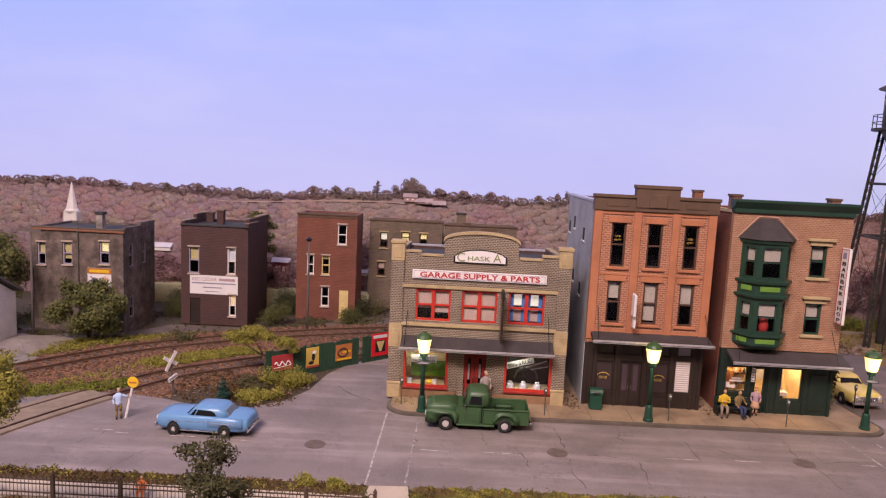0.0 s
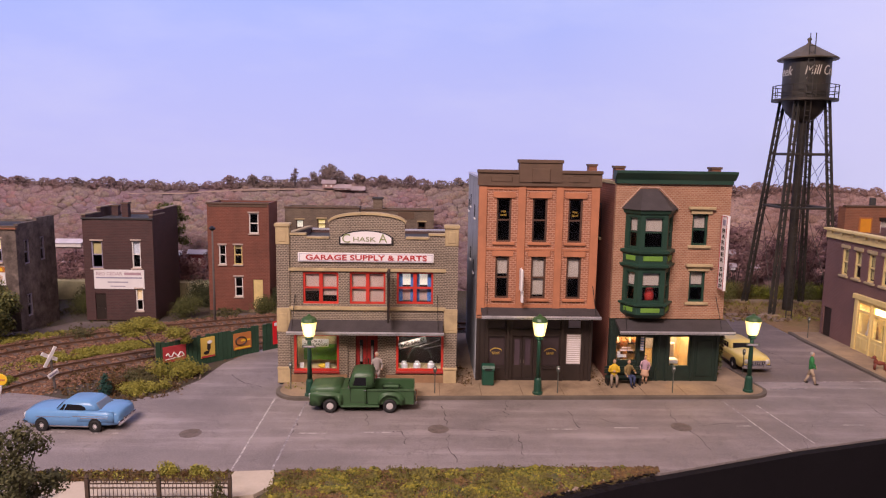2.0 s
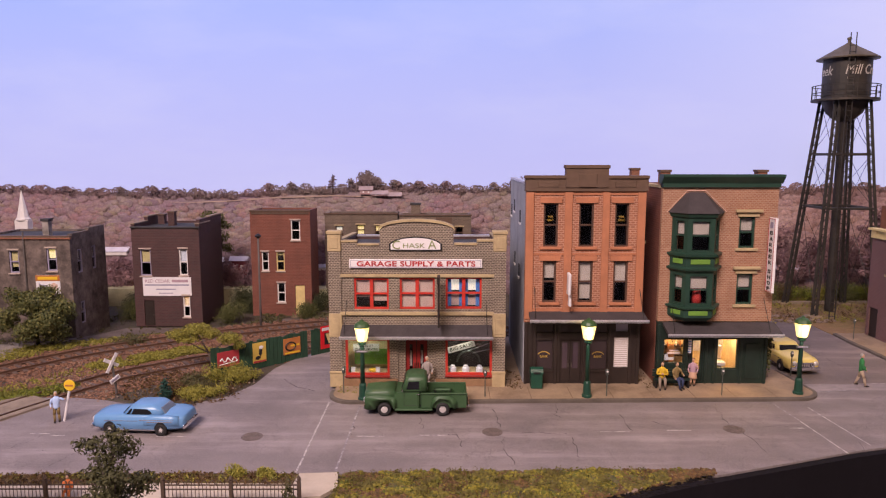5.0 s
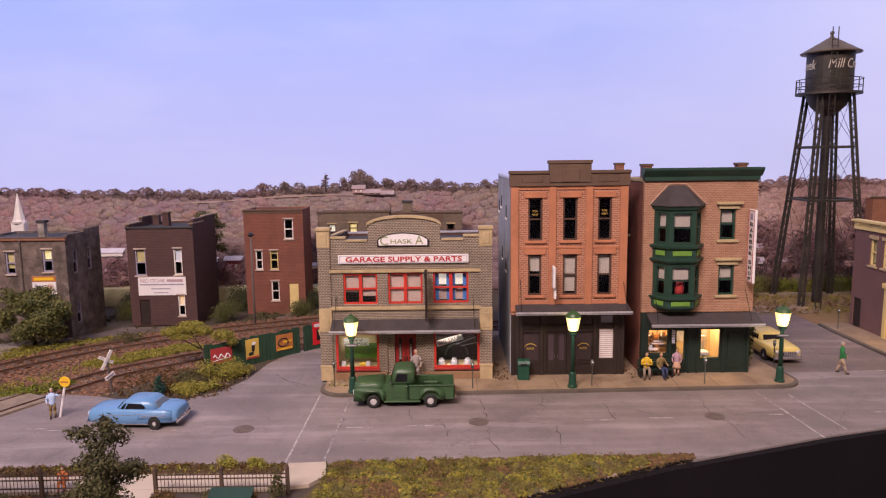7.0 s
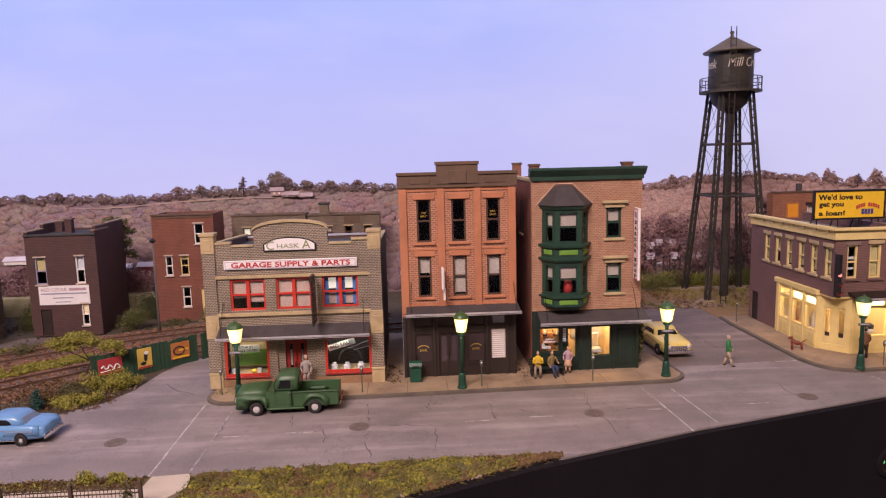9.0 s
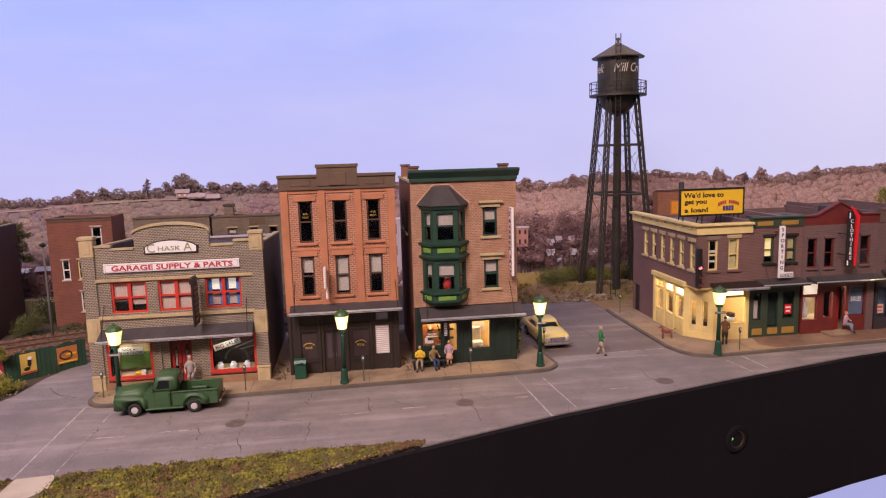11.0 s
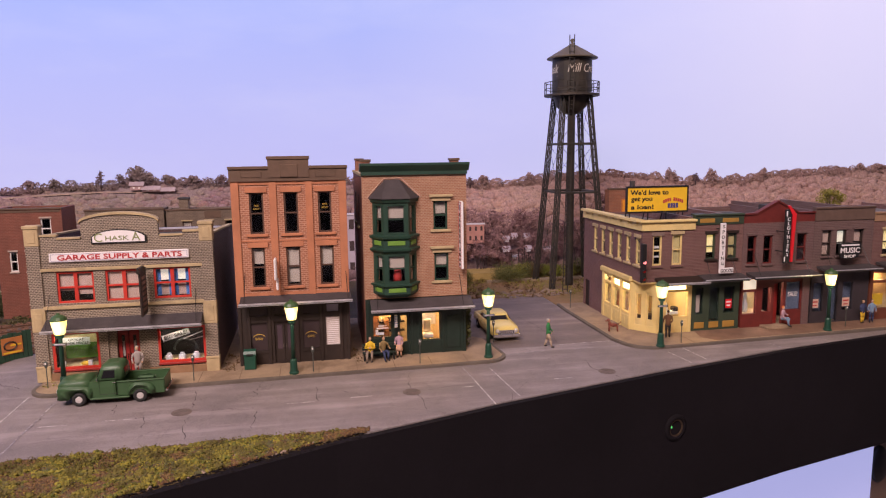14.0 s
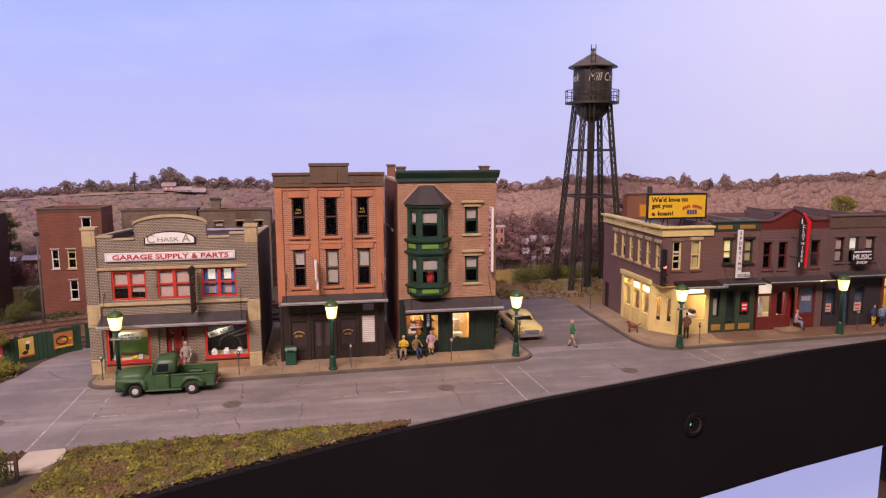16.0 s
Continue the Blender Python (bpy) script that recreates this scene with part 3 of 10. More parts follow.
def awning(par, x0, x1, zb, zf, depth, wires=(), M=None, edge=EDGE, top=SHINGLE, wire_top=1.3, edge_h=0.16):
    """A sloping slab roof over a shop front, with a pale edge and stays."""
    bm = bmesh.new()
    loft(bm, [[(x, 0.0, zb - 0.16), (x, -depth, zf - 0.16), (x, -depth, zf), (x, 0.0, zb)] for x in (x0, x1)])
    aw = part("awning", bm, top, par, "charcoal felt awning with a pale metal edge", M)
    part("edge_strip", boxes((x0 - 0.04, x1 + 0.04, -depth - 0.07, -depth - 0.005, zf + 0.02 - edge_h, zf + 0.02), bevel=0.01), edge, aw, "", M)
    part("edge_groove", boxes((x0 - 0.04, x1 + 0.04, -depth - 0.078, -depth - 0.071, zf - 0.02 - edge_h / 2, zf + 0.01 - edge_h / 2)), METERGREY, aw, "", M)
    for x in wires:
        part("stay_rod", rods(((x, -depth + 0.1, zf - 0.02), (x + (0.05 if x < (x0 + x1) / 2 else -0.05), -0.02, zb + wire_top)), r=0.018, n=4), BLACK, aw, "", M)
    return aw


def shell(par, w, depth, h, wall, roof_z, z0=0.0, roof=TAR, left=None, right=None, back=None, inner=True, t=0.3, front_t=0.3):
    """Side and back walls, a roof deck and an upper floor behind a front at depth 0."""
    part("side_wall", boxes((0, t, front_t, depth, z0, h)), left or wall, par)
    part("side_wall", boxes((w - t, w, front_t, depth, z0, h)), right or wall, par)
    part("back_wall", boxes((t, w - t, depth - t, depth, z0, h)), back or wall, par)
    part("roof", boxes((t, w - t, front_t, depth - t, roof_z - 0.15, roof_z)), roof, par)
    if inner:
        # dark panel added behind the windows in place of unseen rooms
        part("dark_back_panel", boxes((t, w - t, front_t + 2.6, front_t + 2.75, z0, roof_z - 0.15)), INNER, par)


# ---- the room and the baseboard ----
EDGE_LINE = [(-46, 4), (-30, 8), (-16, 12.6), (-8, 15.4), (-1, 18.6), (5.4, 21.6), (11.7, 24.35), (19.8, 27.1), (29.9, 29.9), (38.8, 32.1), (46.5, 33.5), (58, 35.5), (78, 38.5)]


def room():
    lo, hi = -130, 150
    tagged(part("floor", boxes((-220, 240, -240, 90, lo - 5, lo)), ROOMWALL), "plain dark room floor under the layout", "floor", kind="structure")
    tagged(part("ceiling", boxes((-220, 240, -240, 90, hi, hi + 5)), ROOMWALL), "plain pale room ceiling", "ceiling", kind="structure")
    for n, d in (("wall_south", (-220, 240, -245, -240, lo, hi)), ("wall_west", (-225, -220, -240, 90, lo, hi)), ("wall_east", (240, 245, -240, 90, lo, hi)), ("wall_north", (-220, 240, 85, 90, lo, hi))):
        tagged(part(n, boxes(d), ROOMWALL), "plain pale room wall", "wall", kind="structure")


room()


def backdrop():
    # gently bowed panel behind the town
    bm = bmesh.new()
    n = 40
    ring = []
    for i in range(n + 1):
        a = i / n
        x = -95 + 205 * a
        y = 67 - 22 * max(0, (abs(x - 8) - 62) / 45) ** 2
        ring.append((x, y))
    vs = [[bm.verts.new((x, y + dy, z)) for x, y in ring] for z, dy in ((-3, 0), (75, 0), (75, 1), (-3, 1))]
    for k in range(4):
        a, b = vs[k], vs[(k + 1) % 4]
        for i in range(n):
            bm.faces.new((a[i], a[i + 1], b[i + 1], b[i]))
    tagged(part("backdrop", bm, SKY, smooth=True), "pale blue painted sky backdrop with faint cloud", "backdrop", kind="structure")


backdrop()


def base_z(x, y):
    """The height of the earth: it falls away behind the tracks."""
    back = min(1, max(0, (y - 43) / 7))
    west = min(1, max(0, (-5 - x) / 4))
    return -0.04 - 0.75 * back * west


def ground():
    bm = bmesh.new()
    xs = list(np.linspace(-90, 100, 96))
    vs = []
    for x in xs:
        front = float(np.interp(x, [p[0] for p in EDGE_LINE], [p[1] for p in EDGE_LINE]))
        col = []
        for j in range(31):
            y = front + (67 - front) * j / 30
            col.append(bm.verts.new((x, y, base_z(x, y) + 0.05 * noise.noise(Vector((x * 0.4, y * 0.4, 0))) - 0.04)))
        vs.append(col)
    for a, b in zip(vs, vs[1:]):
        for j in range(30):
            bm.faces.new((a[j], b[j], b[j + 1], a[j + 1]))
    tagged(part("ground", bm, DIRT, smooth=True), "dark earth and weeds of the model ground", "ground", kind="structure")


ground()


def fascia():
    bm = bmesh.new()
    top, bot = [], []
    rings = []
    for x, y in EDGE_LINE:
        lo = float(np.interp(x, [-46, 29.9, 38.8, 46.5, 58, 78], [-9, -7.95, -7.68, -7.33, -6.8, -6]))
        rings.append([(x, y - 0.35, 0.02), (x, y, 0.02), (x, y, lo), (x, y - 0.35, lo)])
    loft(bm, rings)
    tagged(part("fascia", bm, FASCIA), "matt black board along the layout front", "fascia", kind="structure")
    ob = tagged(part("fascia_lining", boxes((-80, 90, 45, 46, -60, -4)), FASCIA), "black lining under the layout", "panel", kind="structure")
    # plain pale panel with a glow put into its surface, no lamp behind
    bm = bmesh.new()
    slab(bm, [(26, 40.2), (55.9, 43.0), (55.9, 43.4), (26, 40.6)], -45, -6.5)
    tagged(part("lower_panel", bm, PALEPANEL), "pale bluish panel below the black fascia, with added glow", "panel", kind="structure")
    tagged(part("lower_wall", boxes((55.4, 84, 43.6, 44.2, -60, -6.5)), painted("brown_lower_wall", (0.25, 0.17, 0.13), 0.8, 0.2, 0.3, 4, 0.1)), "plain brown wall beside the pale panel", "wall", kind="structure")


fascia()


def wall_knob():
    k = thing("wall_knob", 56.9, 43.55, -14.4, 0, "black round knob on the brown lower wall", "knob")
    M = pose(0, 0, 0, 90, 0, 0)
    bm = bmesh.new()
    lathe(bm, [(0.95, 0), (0.95, 0.25), (0.8, 0.45), (0.3, 0.55), (0.0, 0.57)], n=20)
    part("knob_cap", bm, BLACK, k, "", M @ Matrix.Diagonal((0.85, 1.7, 1, 1)), True)


wall_knob()


def jack():
    j = thing("fascia_socket", 30.3, 29.7, -3.2, 15, "black round socket with a green light on the fascia", "socket")
    M = pose(0, 0, 0, 90, 0, 0)
    bm = bmesh.new()
    lathe(bm, [(0.78, 0), (0.78, 0.1), (0.62, 0.16), (0.5, 0.16), (0.46, 0.03)], n=20)
    part("collar", bm, FASCIA, j, "black plastic collar", M, True)
    bm = bmesh.new()
    lathe(bm, [(0.5, 0.02), (0.5, 0.13), (0.44, 0.15), (0.42, 0.04)], n=20)
    part("inner_sleeve", bm, painted("dull_brass_sleeve", (0.09, 0.06, 0.04), 0.4, 0.2, 3, 20, 0, metal=0.7), j, "dull brass sleeve", M, True)
    bm = bmesh.new()
    lathe(bm, [(0.09, 0.0), (0.09, 0.1), (0.04, 0.13)], -0.35, 0.1, n=10)
    part("indicator_lamp", bm, glowing("green_indicator", (0.12, 0.8, 0.2), 0.9, (0.05, 0.2, 0.05)), j, "small green light", M)


jack()


# ---- streets ----
def kerb_y(x):
    return 32.85 + 0.028 * x


def arc(cx, cy, r, a0, a1, n=8):
    return [(cx + r * math.cos(radians(a0 + (a1 - a0) * i / n)), cy + r * math.sin(radians(a0 + (a1 - a0) * i / n))) for i in range(n + 1)]


def streets():
    pts = [(-40, 23.2), (-30, 23.9), (-16, 24.3), (-3.2, 25.0), (4.7, 25.25), (11.5, 25.6), (13.2, 25.05), (19.8, 27.3), (29.9, 30.1), (38.8, 32.3), (46.5, 33.6), (60, 36.4), (60, 37.6)]
    pts += [(33, 35.5), (30.4, 36.5), (29.6, 39), (29.45, 47.5), (29.45, 50.6), (25, 50.6), (20.5, 49.5), (20, 47.5), (20.4, 38.5), (19, 36.6), (10, 36), (-3.0, 36.0), (-3.55, 38), (-3.6, 46), (-5.5, 46), (-4.5, 42.9), (-6.5, 41.0), (-7.5, 38.6), (-7.9, 35.7), (-8.8, 33.8), (-11.1, 31.8)]
    pts += [(-13.2, 32.6), (-14.9, 33.2), (-16.4, 33.5), (-20.2, 33.6), (-24, 33.2), (-32, 32.6), (-40, 32.5)]
    bm = bmesh.new()
    slab(bm, pts, -0.3, 0.0)
    tagged(part("road", bm, ASPHALT), "worn grey asphalt street with cracks", "road", kind="structure")
    # overlay in a darker tone, partly carrying building shade and light falloff
    bm = bmesh.new()
    slab(bm, [(21.75, 36.0), (29.45, 36.15), (29.35, 39), (29.35, 50.4), (25, 50.4), (20.6, 49.3), (20.35, 47.3), (20.5, 39.4), (21.7, 38.2)], -0.02, 0.005)
    tagged(part("side_street", bm, SIDEROAD), "asphalt side street between the blocks, darkened partly for shade", "road", kind="structure")

    def strip(name, a, b, w, mat, label, z=0.012):
        a, b = Vector(a), Vector(b)
        side = Vector((-(b - a).y, (b - a).x)).normalized() * w / 2
        bm = bmesh.new()
        k = 6
        rows = [[bm.verts.new((*(a.lerp(b, i / k) + side * s), z)) for s in (-1, 1)] for i in range(k + 1)]
        for p, q in zip(rows, rows[1:]):
            bm.faces.new((p[0], q[0], q[1], p[1]))
        return tagged(part(name, bm, mat), label, "road marking", kind="structure")

    for a, b, faint in (((-3.33, 25.15), (-3.35, 33.0), 0), ((-1.8, 25.3), (-1.73, 32.5), 1), ((19.42, 27.05), (19.2, 30.6), 0), ((19.2, 30.75), (19.02, 33.0), 1), ((20.86, 27.9), (20.5, 32.4), 0), ((22.2, 34.69), (24.6, 35.05), 1), ((24.8, 36.0), (29.3, 36.15), 0), ((26.4, 35.0), (29.6, 34.95), 1), ((31.66, 33.1), (31.93, 30.75), 0), ((32.93, 33.65), (33.09, 31.1), 0), ((38.54, 34.1), (38.76, 32.55), 1)):
        strip("crossing_line", a, b, 0.08, FAINTLINE if faint else LINE, "worn white pedestrian crossing line")
    for x0, x1, y in ((-16.1, -15.2, 28.9), (-15.03, -14.4, 28.68), (-12.65, -11.4, 28.7), (-10.29, -8.99, 28.61), (-1.46, -0.17, 28.71), (1.23, 2.6, 28.84), (9.54, 10.86, 29.3), (12.6, 13.7, 29.48), (18.3, 18.95, 29.77), (23.2, 24.4, 29.95)):
        strip("lane_dash", (x0, y), (x1, y), 0.075, LINE, "worn white lane dash")
    strip("lane_dash", (23.9, 44.5), (24.3, 43.6), 0.1, LINE, "worn white lane dash")
    strip("lane_dash", (24.2, 42.0), (24.6, 41.2), 0.1, LINE, "worn white lane dash")

    def crack(seed, pts, w=0.022):
        rng = random.Random(seed)
        bm = bmesh.new()
        line = []
        for (x0, y0), (x1, y1) in zip(pts, pts[1:]):
            k = max(3, int(math.hypot(x1 - x0, y1 - y0) / 0.35))
            for i in range(k):
                line.append((x0 + (x1 - x0) * i / k + rng.uniform(-0.09, 0.09), y0 + (y1 - y0) * i / k + rng.uniform(-0.09, 0.09)))
        line.append(pts[-1])
        prev = None
        for x, y in line:
            ww = w * rng.uniform(0.25, 1.0)
            row = [bm.verts.new((x - ww, y - ww, 0.008)), bm.verts.new((x + ww, y + ww, 0.008))]
            if prev:
                bm.faces.new((prev[0], row[0], row[1], prev[1]))
            prev = row
        tagged(part("road_crack", bm, CRACK), "jagged dark crack in the asphalt", "crack", kind="structure")

    for i, p in enumerate((
            [(8.06, 32.9), (8.0, 32.0), (7.8, 31.4), (7.95, 30.9), (7.7, 30.4)], [(4.9, 32.0), (5.0, 30.8), (5.05, 29.8)], [(5.1, 28.6), (4.98, 27.4), (5.15, 26.8), (5.35, 25.9)], [(6.0, 29.13), (6.8, 29.25), (7.6, 28.96), (8.0, 29.08)],
            [(8.2, 28.8), (8.08, 27.35), (8.08, 26.6)], [(1.3, 30.9), (1.4, 30.2), (1.5, 29.6)], [(2.6, 28.9), (3.05, 28.9), (3.22, 28.3), (3.24, 27.6)], [(10.95, 31.5), (11.0, 30.4), (11.05, 29.4)],
            [(12.3, 30.5), (12.8, 30.07), (13.3, 29.4)], [(16.1, 32.9), (15.78, 31.25), (15.68, 30.2)], [(15.9, 29.3), (16.06, 28.3), (16.06, 27.2)], [(16.6, 29.75), (17.6, 30.0), (19.1, 30.04)],
            [(-19.0, 24.6), (-17.3, 26.0), (-16.2, 27.2), (-15.7, 27.95), (-15.14, 29.4), (-14.5, 30.45), (-13.6, 31.6)], [(-14.7, 27.0), (-14.25, 27.25)], [(-13.5, 25.2), (-13.2, 26.25), (-12.84, 27.1)],
            [(20.05, 26.95), (20.5, 28.24), (21.1, 28.95), (22.0, 30.1)], [(26.3, 32.8), (26.1, 31.6), (26.3, 30.6)], [(26.8, 29.8), (26.77, 28.95)], [(25.5, 43.5), (25.96, 40.8), (26.05, 39.3)], [(26.1, 37.8), (25.9, 36.3)],
            [(-1.75, 32.3), (-1.78, 30.9), (-1.68, 29.6), (-1.82, 27.8)], [(36.2, 33.8), (36.9, 33.5)], [(38.6, 34.0), (38.8, 32.6)], [(34.6, 33.2), (35.3, 32.7)], [(-6.5, 36.5), (-5.4, 35.2), (-4.4, 34.6)])):
        crack(i, p)

    for x, y in ((-6.05, 28.65), (4.66, 29.24), (15.7, 29.63), (26.64, 30.55)):
        t = thing("manhole_cover", x, y, 0, 0, "round rusty iron manhole cover in the asphalt", "manhole", "manhole covers")
        bm = bmesh.new()
        lathe(bm, [(0.47, -0.02), (0.47, 0.015), (0.42, 0.02), (0.42, 0.01), (0.0, 0.015)], n=20)
        part("lid", bm, COVER, t)
        bm = bmesh.new()
        for k in range(-3, 4):
            box(bm, -0.36 + abs(k) * 0.05, 0.36 - abs(k) * 0.05, k * 0.1 - 0.02, k * 0.1 + 0.02, 0.012, 0.022)
        part("tread_bar", bm, COVER, t)


streets()


def pavements():
    # the block with the three tall fronts
    pts = [(-3.3, 45), (-3.3, 34.4)] + arc(-2.2, 33.95, 1.15, 180, 265, 6) + [(x, kerb_y(x)) for x in (2, 6, 10, 14, 18)] + arc(20.6, 34.7, 1.25, 275, 350, 6) + [(21.5, 38.0), (20.3, 39.2), (20.2, 45.5)]
    bm = bmesh.new()
    slab(bm, pts, -0.1, 0.15)
    tagged(part("pavement", bm, CONCRETE), "tan stained concrete pavement", "pavement", kind="structure")
    line = pts[1:-2]
    bm = bmesh.new()
    rings = []
    for i, (x, y) in enumerate(line):
        a, b = Vector(line[max(0, i - 1)]), Vector(line[min(len(line) - 1, i + 1)])
        n = Vector(((b - a).y, -(b - a).x)).normalized()
        o = Vector((x, y)) + n * 0.14
        rings.append([(x, y, -0.05), (o.x, o.y, -0.05), (o.x, o.y, 0.14), (x - n.x * 0.06, y - n.y * 0.06, 0.165), (x - n.x * 0.06, y - n.y * 0.06, 0.1)])
    loft(bm, rings)
    tagged(part("kerb", bm, KERB), "grey stone kerb of the pavement", "kerb", kind="structure")
    # the block on the far side of the cross street
    pts2 = [(60, 46.4), (29.6, 46.4), (29.5, 44.5), (29.55, 36.2)] + arc(31.5, 35.6, 1.75, 190, 262, 6) + [(36, 34.1), (42, 34.35), (50, 34.75), (60, 35.3)]
    bm = bmesh.new()
    slab(bm, pts2, -0.1, 0.15)
    tagged(part("pavement", bm, CONCRETE), "tan stained concrete pavement round the corner shop", "pavement", kind="structure")
    bm = bmesh.new()
    line = pts2[1:]
    rings = []
    for i, (x, y) in enumerate(line):
        a, b = Vector(line[max(0, i - 1)]), Vector(line[min(len(line) - 1, i + 1)])
        n = Vector(((b - a).y, -(b - a).x)).normalized()
        o = Vector((x, y)) + n * 0.14
        rings.append([(x, y, -0.05), (o.x, o.y, -0.05), (o.x, o.y, 0.14), (x - n.x * 0.06, y - n.y * 0.06, 0.165), (x - n.x * 0.06, y - n.y * 0.06, 0.1)])
    loft(bm, rings)
    tagged(part("kerb", bm, KERB), "grey stone kerb round the corner shop", "kerb", kind="structure")
    bm = bmesh.new()
    slab(bm, [(35.4, 36.7), (35.0, 35.2), (35.6, 34.35), (42, 34.62), (50, 35.02), (60, 35.57), (60, 36.7)], 0.145, 0.154)
    tagged(part("pavement_strip", bm, painted("red_brown_paving", (0.21, 0.12, 0.08), 0.9, 0.25, 0.7, 9, 0.3, dirt=(0.10, 0.055, 0.04), amount=0.7)), "worn red-brown pavement before the row of shops", "pavement", kind="structure")
    # joints in the paving
    for x in list(np.arange(-1.5, 20, 2.1)):
        x = float(x)
        tagged(part("pavement_joint", boxes((x - 0.02, x + 0.02, kerb_y(x) + 0.05, 35.0, 0.151, 0.156)), JOINT), "dark joint between pavement slabs", "joint", kind="structure")
    for x in list(np.arange(34, 58, 2.3)):
        x = float(x)
        tagged(part("pavement_joint", boxes((x - 0.02, x + 0.02, 34.2 + 0.045 * (x - 36) + 0.1, 36.6, 0.151, 0.159)), JOINT), "dark joint between pavement slabs", "joint", kind="structure")


pavements()


# ---- wooded hills before the sky ----
RIDGE = [(-95, 9.0), (-42, 9.1), (-39, 9.2), (-33, 8.95), (-27, 8.85), (-22, 8.8), (-18, 8.7), (-13, 9.2), (-9, 9.2), (-5, 9.6), (-1, 9.4), (3, 9.2), (6, 9.15), (10, 9.5), (16, 9.1), (24, 8.7), (31, 8.5), (33, 8.9), (36, 9.2), (42, 9.5), (47, 9.0), (50, 8.45), (58, 8.4), (61, 9.0), (66, 9.1), (73, 9.4), (105, 9.5)]


def ridge(x):
    return float(np.interp(x, [p[0] for p in RIDGE], [p[1] for p in RIDGE]))


def tint_ramp(nt, fac, tints):
    r = nt.nodes.new("ShaderNodeValToRGB")
    nt.links.new(fac, r.inputs[0])
    els = r.color_ramp.elements
    while len(els) < len(tints):
        els.new(0.5)
    for i, c in enumerate(tints):
        els[i].position = i / (len(tints) - 1)
        els[i].color = (*c, 1)
    return r.outputs[0]


def woodland():
    """Hazy autumn woods: a tint for each crown, twiggy gaps between crowns, broad drifts of colour over the slope."""
    m, nt, b = nodes_of("hazy_wooded_hillside")
    v = coords(nt)
    warp = nt.nodes.new("ShaderNodeVectorMath")
    warp.operation = "MULTIPLY_ADD"
    wn = add(nt, "ShaderNodeTexNoise", Scale=1.9, Detail=5.0)
    nt.links.new(v, wn.inputs["Vector"])
    nt.links.new(wn.outputs["Color"], warp.inputs[0])
    warp.inputs[1].default_value = (0.42, 0.42, 0.42)
    nt.links.new(v, warp.inputs[2])

    def cells(scale):
        vo = add(nt, "ShaderNodeTexVoronoi", Scale=scale)
        vo.feature = "SMOOTH_F1"
        vo.inputs["Smoothness"].default_value = 0.35
        nt.links.new(warp.outputs[0], vo.inputs["Vector"])
        sp = nt.nodes.new("ShaderNodeSeparateColor")
        nt.links.new(vo.outputs["Color"], sp.inputs[0])
        return sp.outputs[0]

    geo = nt.nodes.new("ShaderNodeNewGeometry")
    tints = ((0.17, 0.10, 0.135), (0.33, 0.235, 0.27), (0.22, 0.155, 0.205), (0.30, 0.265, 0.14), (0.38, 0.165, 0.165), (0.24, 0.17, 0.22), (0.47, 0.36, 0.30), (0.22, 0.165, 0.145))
    c = tint_ramp(nt, cells(0.8), tints)
    c = mix_of(nt, 0.75, c, tint_ramp(nt, geo.outputs["Random Per Island"], tints))
    sep = nt.nodes.new("ShaderNodeSeparateXYZ")
    nt.links.new(v, sep.inputs[0])
    c = mix_of(nt, ramp_of(nt, noise_of(nt, v, 0.13, 4, 0.55), 0.44, 0.6, 0, 0.5), c, (0.30, 0.265, 0.18))
    c = mix_of(nt, ramp_of(nt, noise_of(nt, v, 0.21, 3, 0.5), 0.5, 0.64, 0, 0.5), c, (0.345, 0.18, 0.19))
    # browner, paler woods eastward, lilac crest haze and valley dusk painted into the colour
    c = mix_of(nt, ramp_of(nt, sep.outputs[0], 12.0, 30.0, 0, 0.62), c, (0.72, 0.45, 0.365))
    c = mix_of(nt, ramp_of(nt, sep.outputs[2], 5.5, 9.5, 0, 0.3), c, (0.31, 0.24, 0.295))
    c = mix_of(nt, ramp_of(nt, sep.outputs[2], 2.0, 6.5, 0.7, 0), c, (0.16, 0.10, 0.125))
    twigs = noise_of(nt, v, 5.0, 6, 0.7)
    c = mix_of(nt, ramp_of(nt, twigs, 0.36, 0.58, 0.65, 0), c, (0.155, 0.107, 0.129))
    c = mix_of(nt, ramp_of(nt, noise_of(nt, v, 8.0, 5, 0.7), 0.5, 0.7, 0, 0.45), c, (0.464, 0.370, 0.377))
    nt.links.new(c, b.inputs["Base Color"])
    b.inputs["Roughness"].default_value = 0.95
    b.inputs["Specular IOR Level"].default_value = 0.1
    bump_of(nt, b, twigs, 0.35, 0.12)
    return m


HILLTRUNK = painted("dark_purple_bark", (0.06, 0.04, 0.045), 0.95, 0.2)
FIELDLINE = [(-30, 8.1), (-22, 7.95), (-19, 8.05), (-14, 8.4), (-8.5, 8.6), (-3, 8.5), (3, 8.25)]


def field_z(x):
    return float(np.interp(x, [p[0] for p in FIELDLINE], [p[1] for p in FIELDLINE]))


def slope_y(z, x):
    """How far back the hillside stands where it is z high."""
    return 60.5 + 5.5 * max(0.0, (z + 1.2) / (ridge(x) + 1.2)) ** 1.18


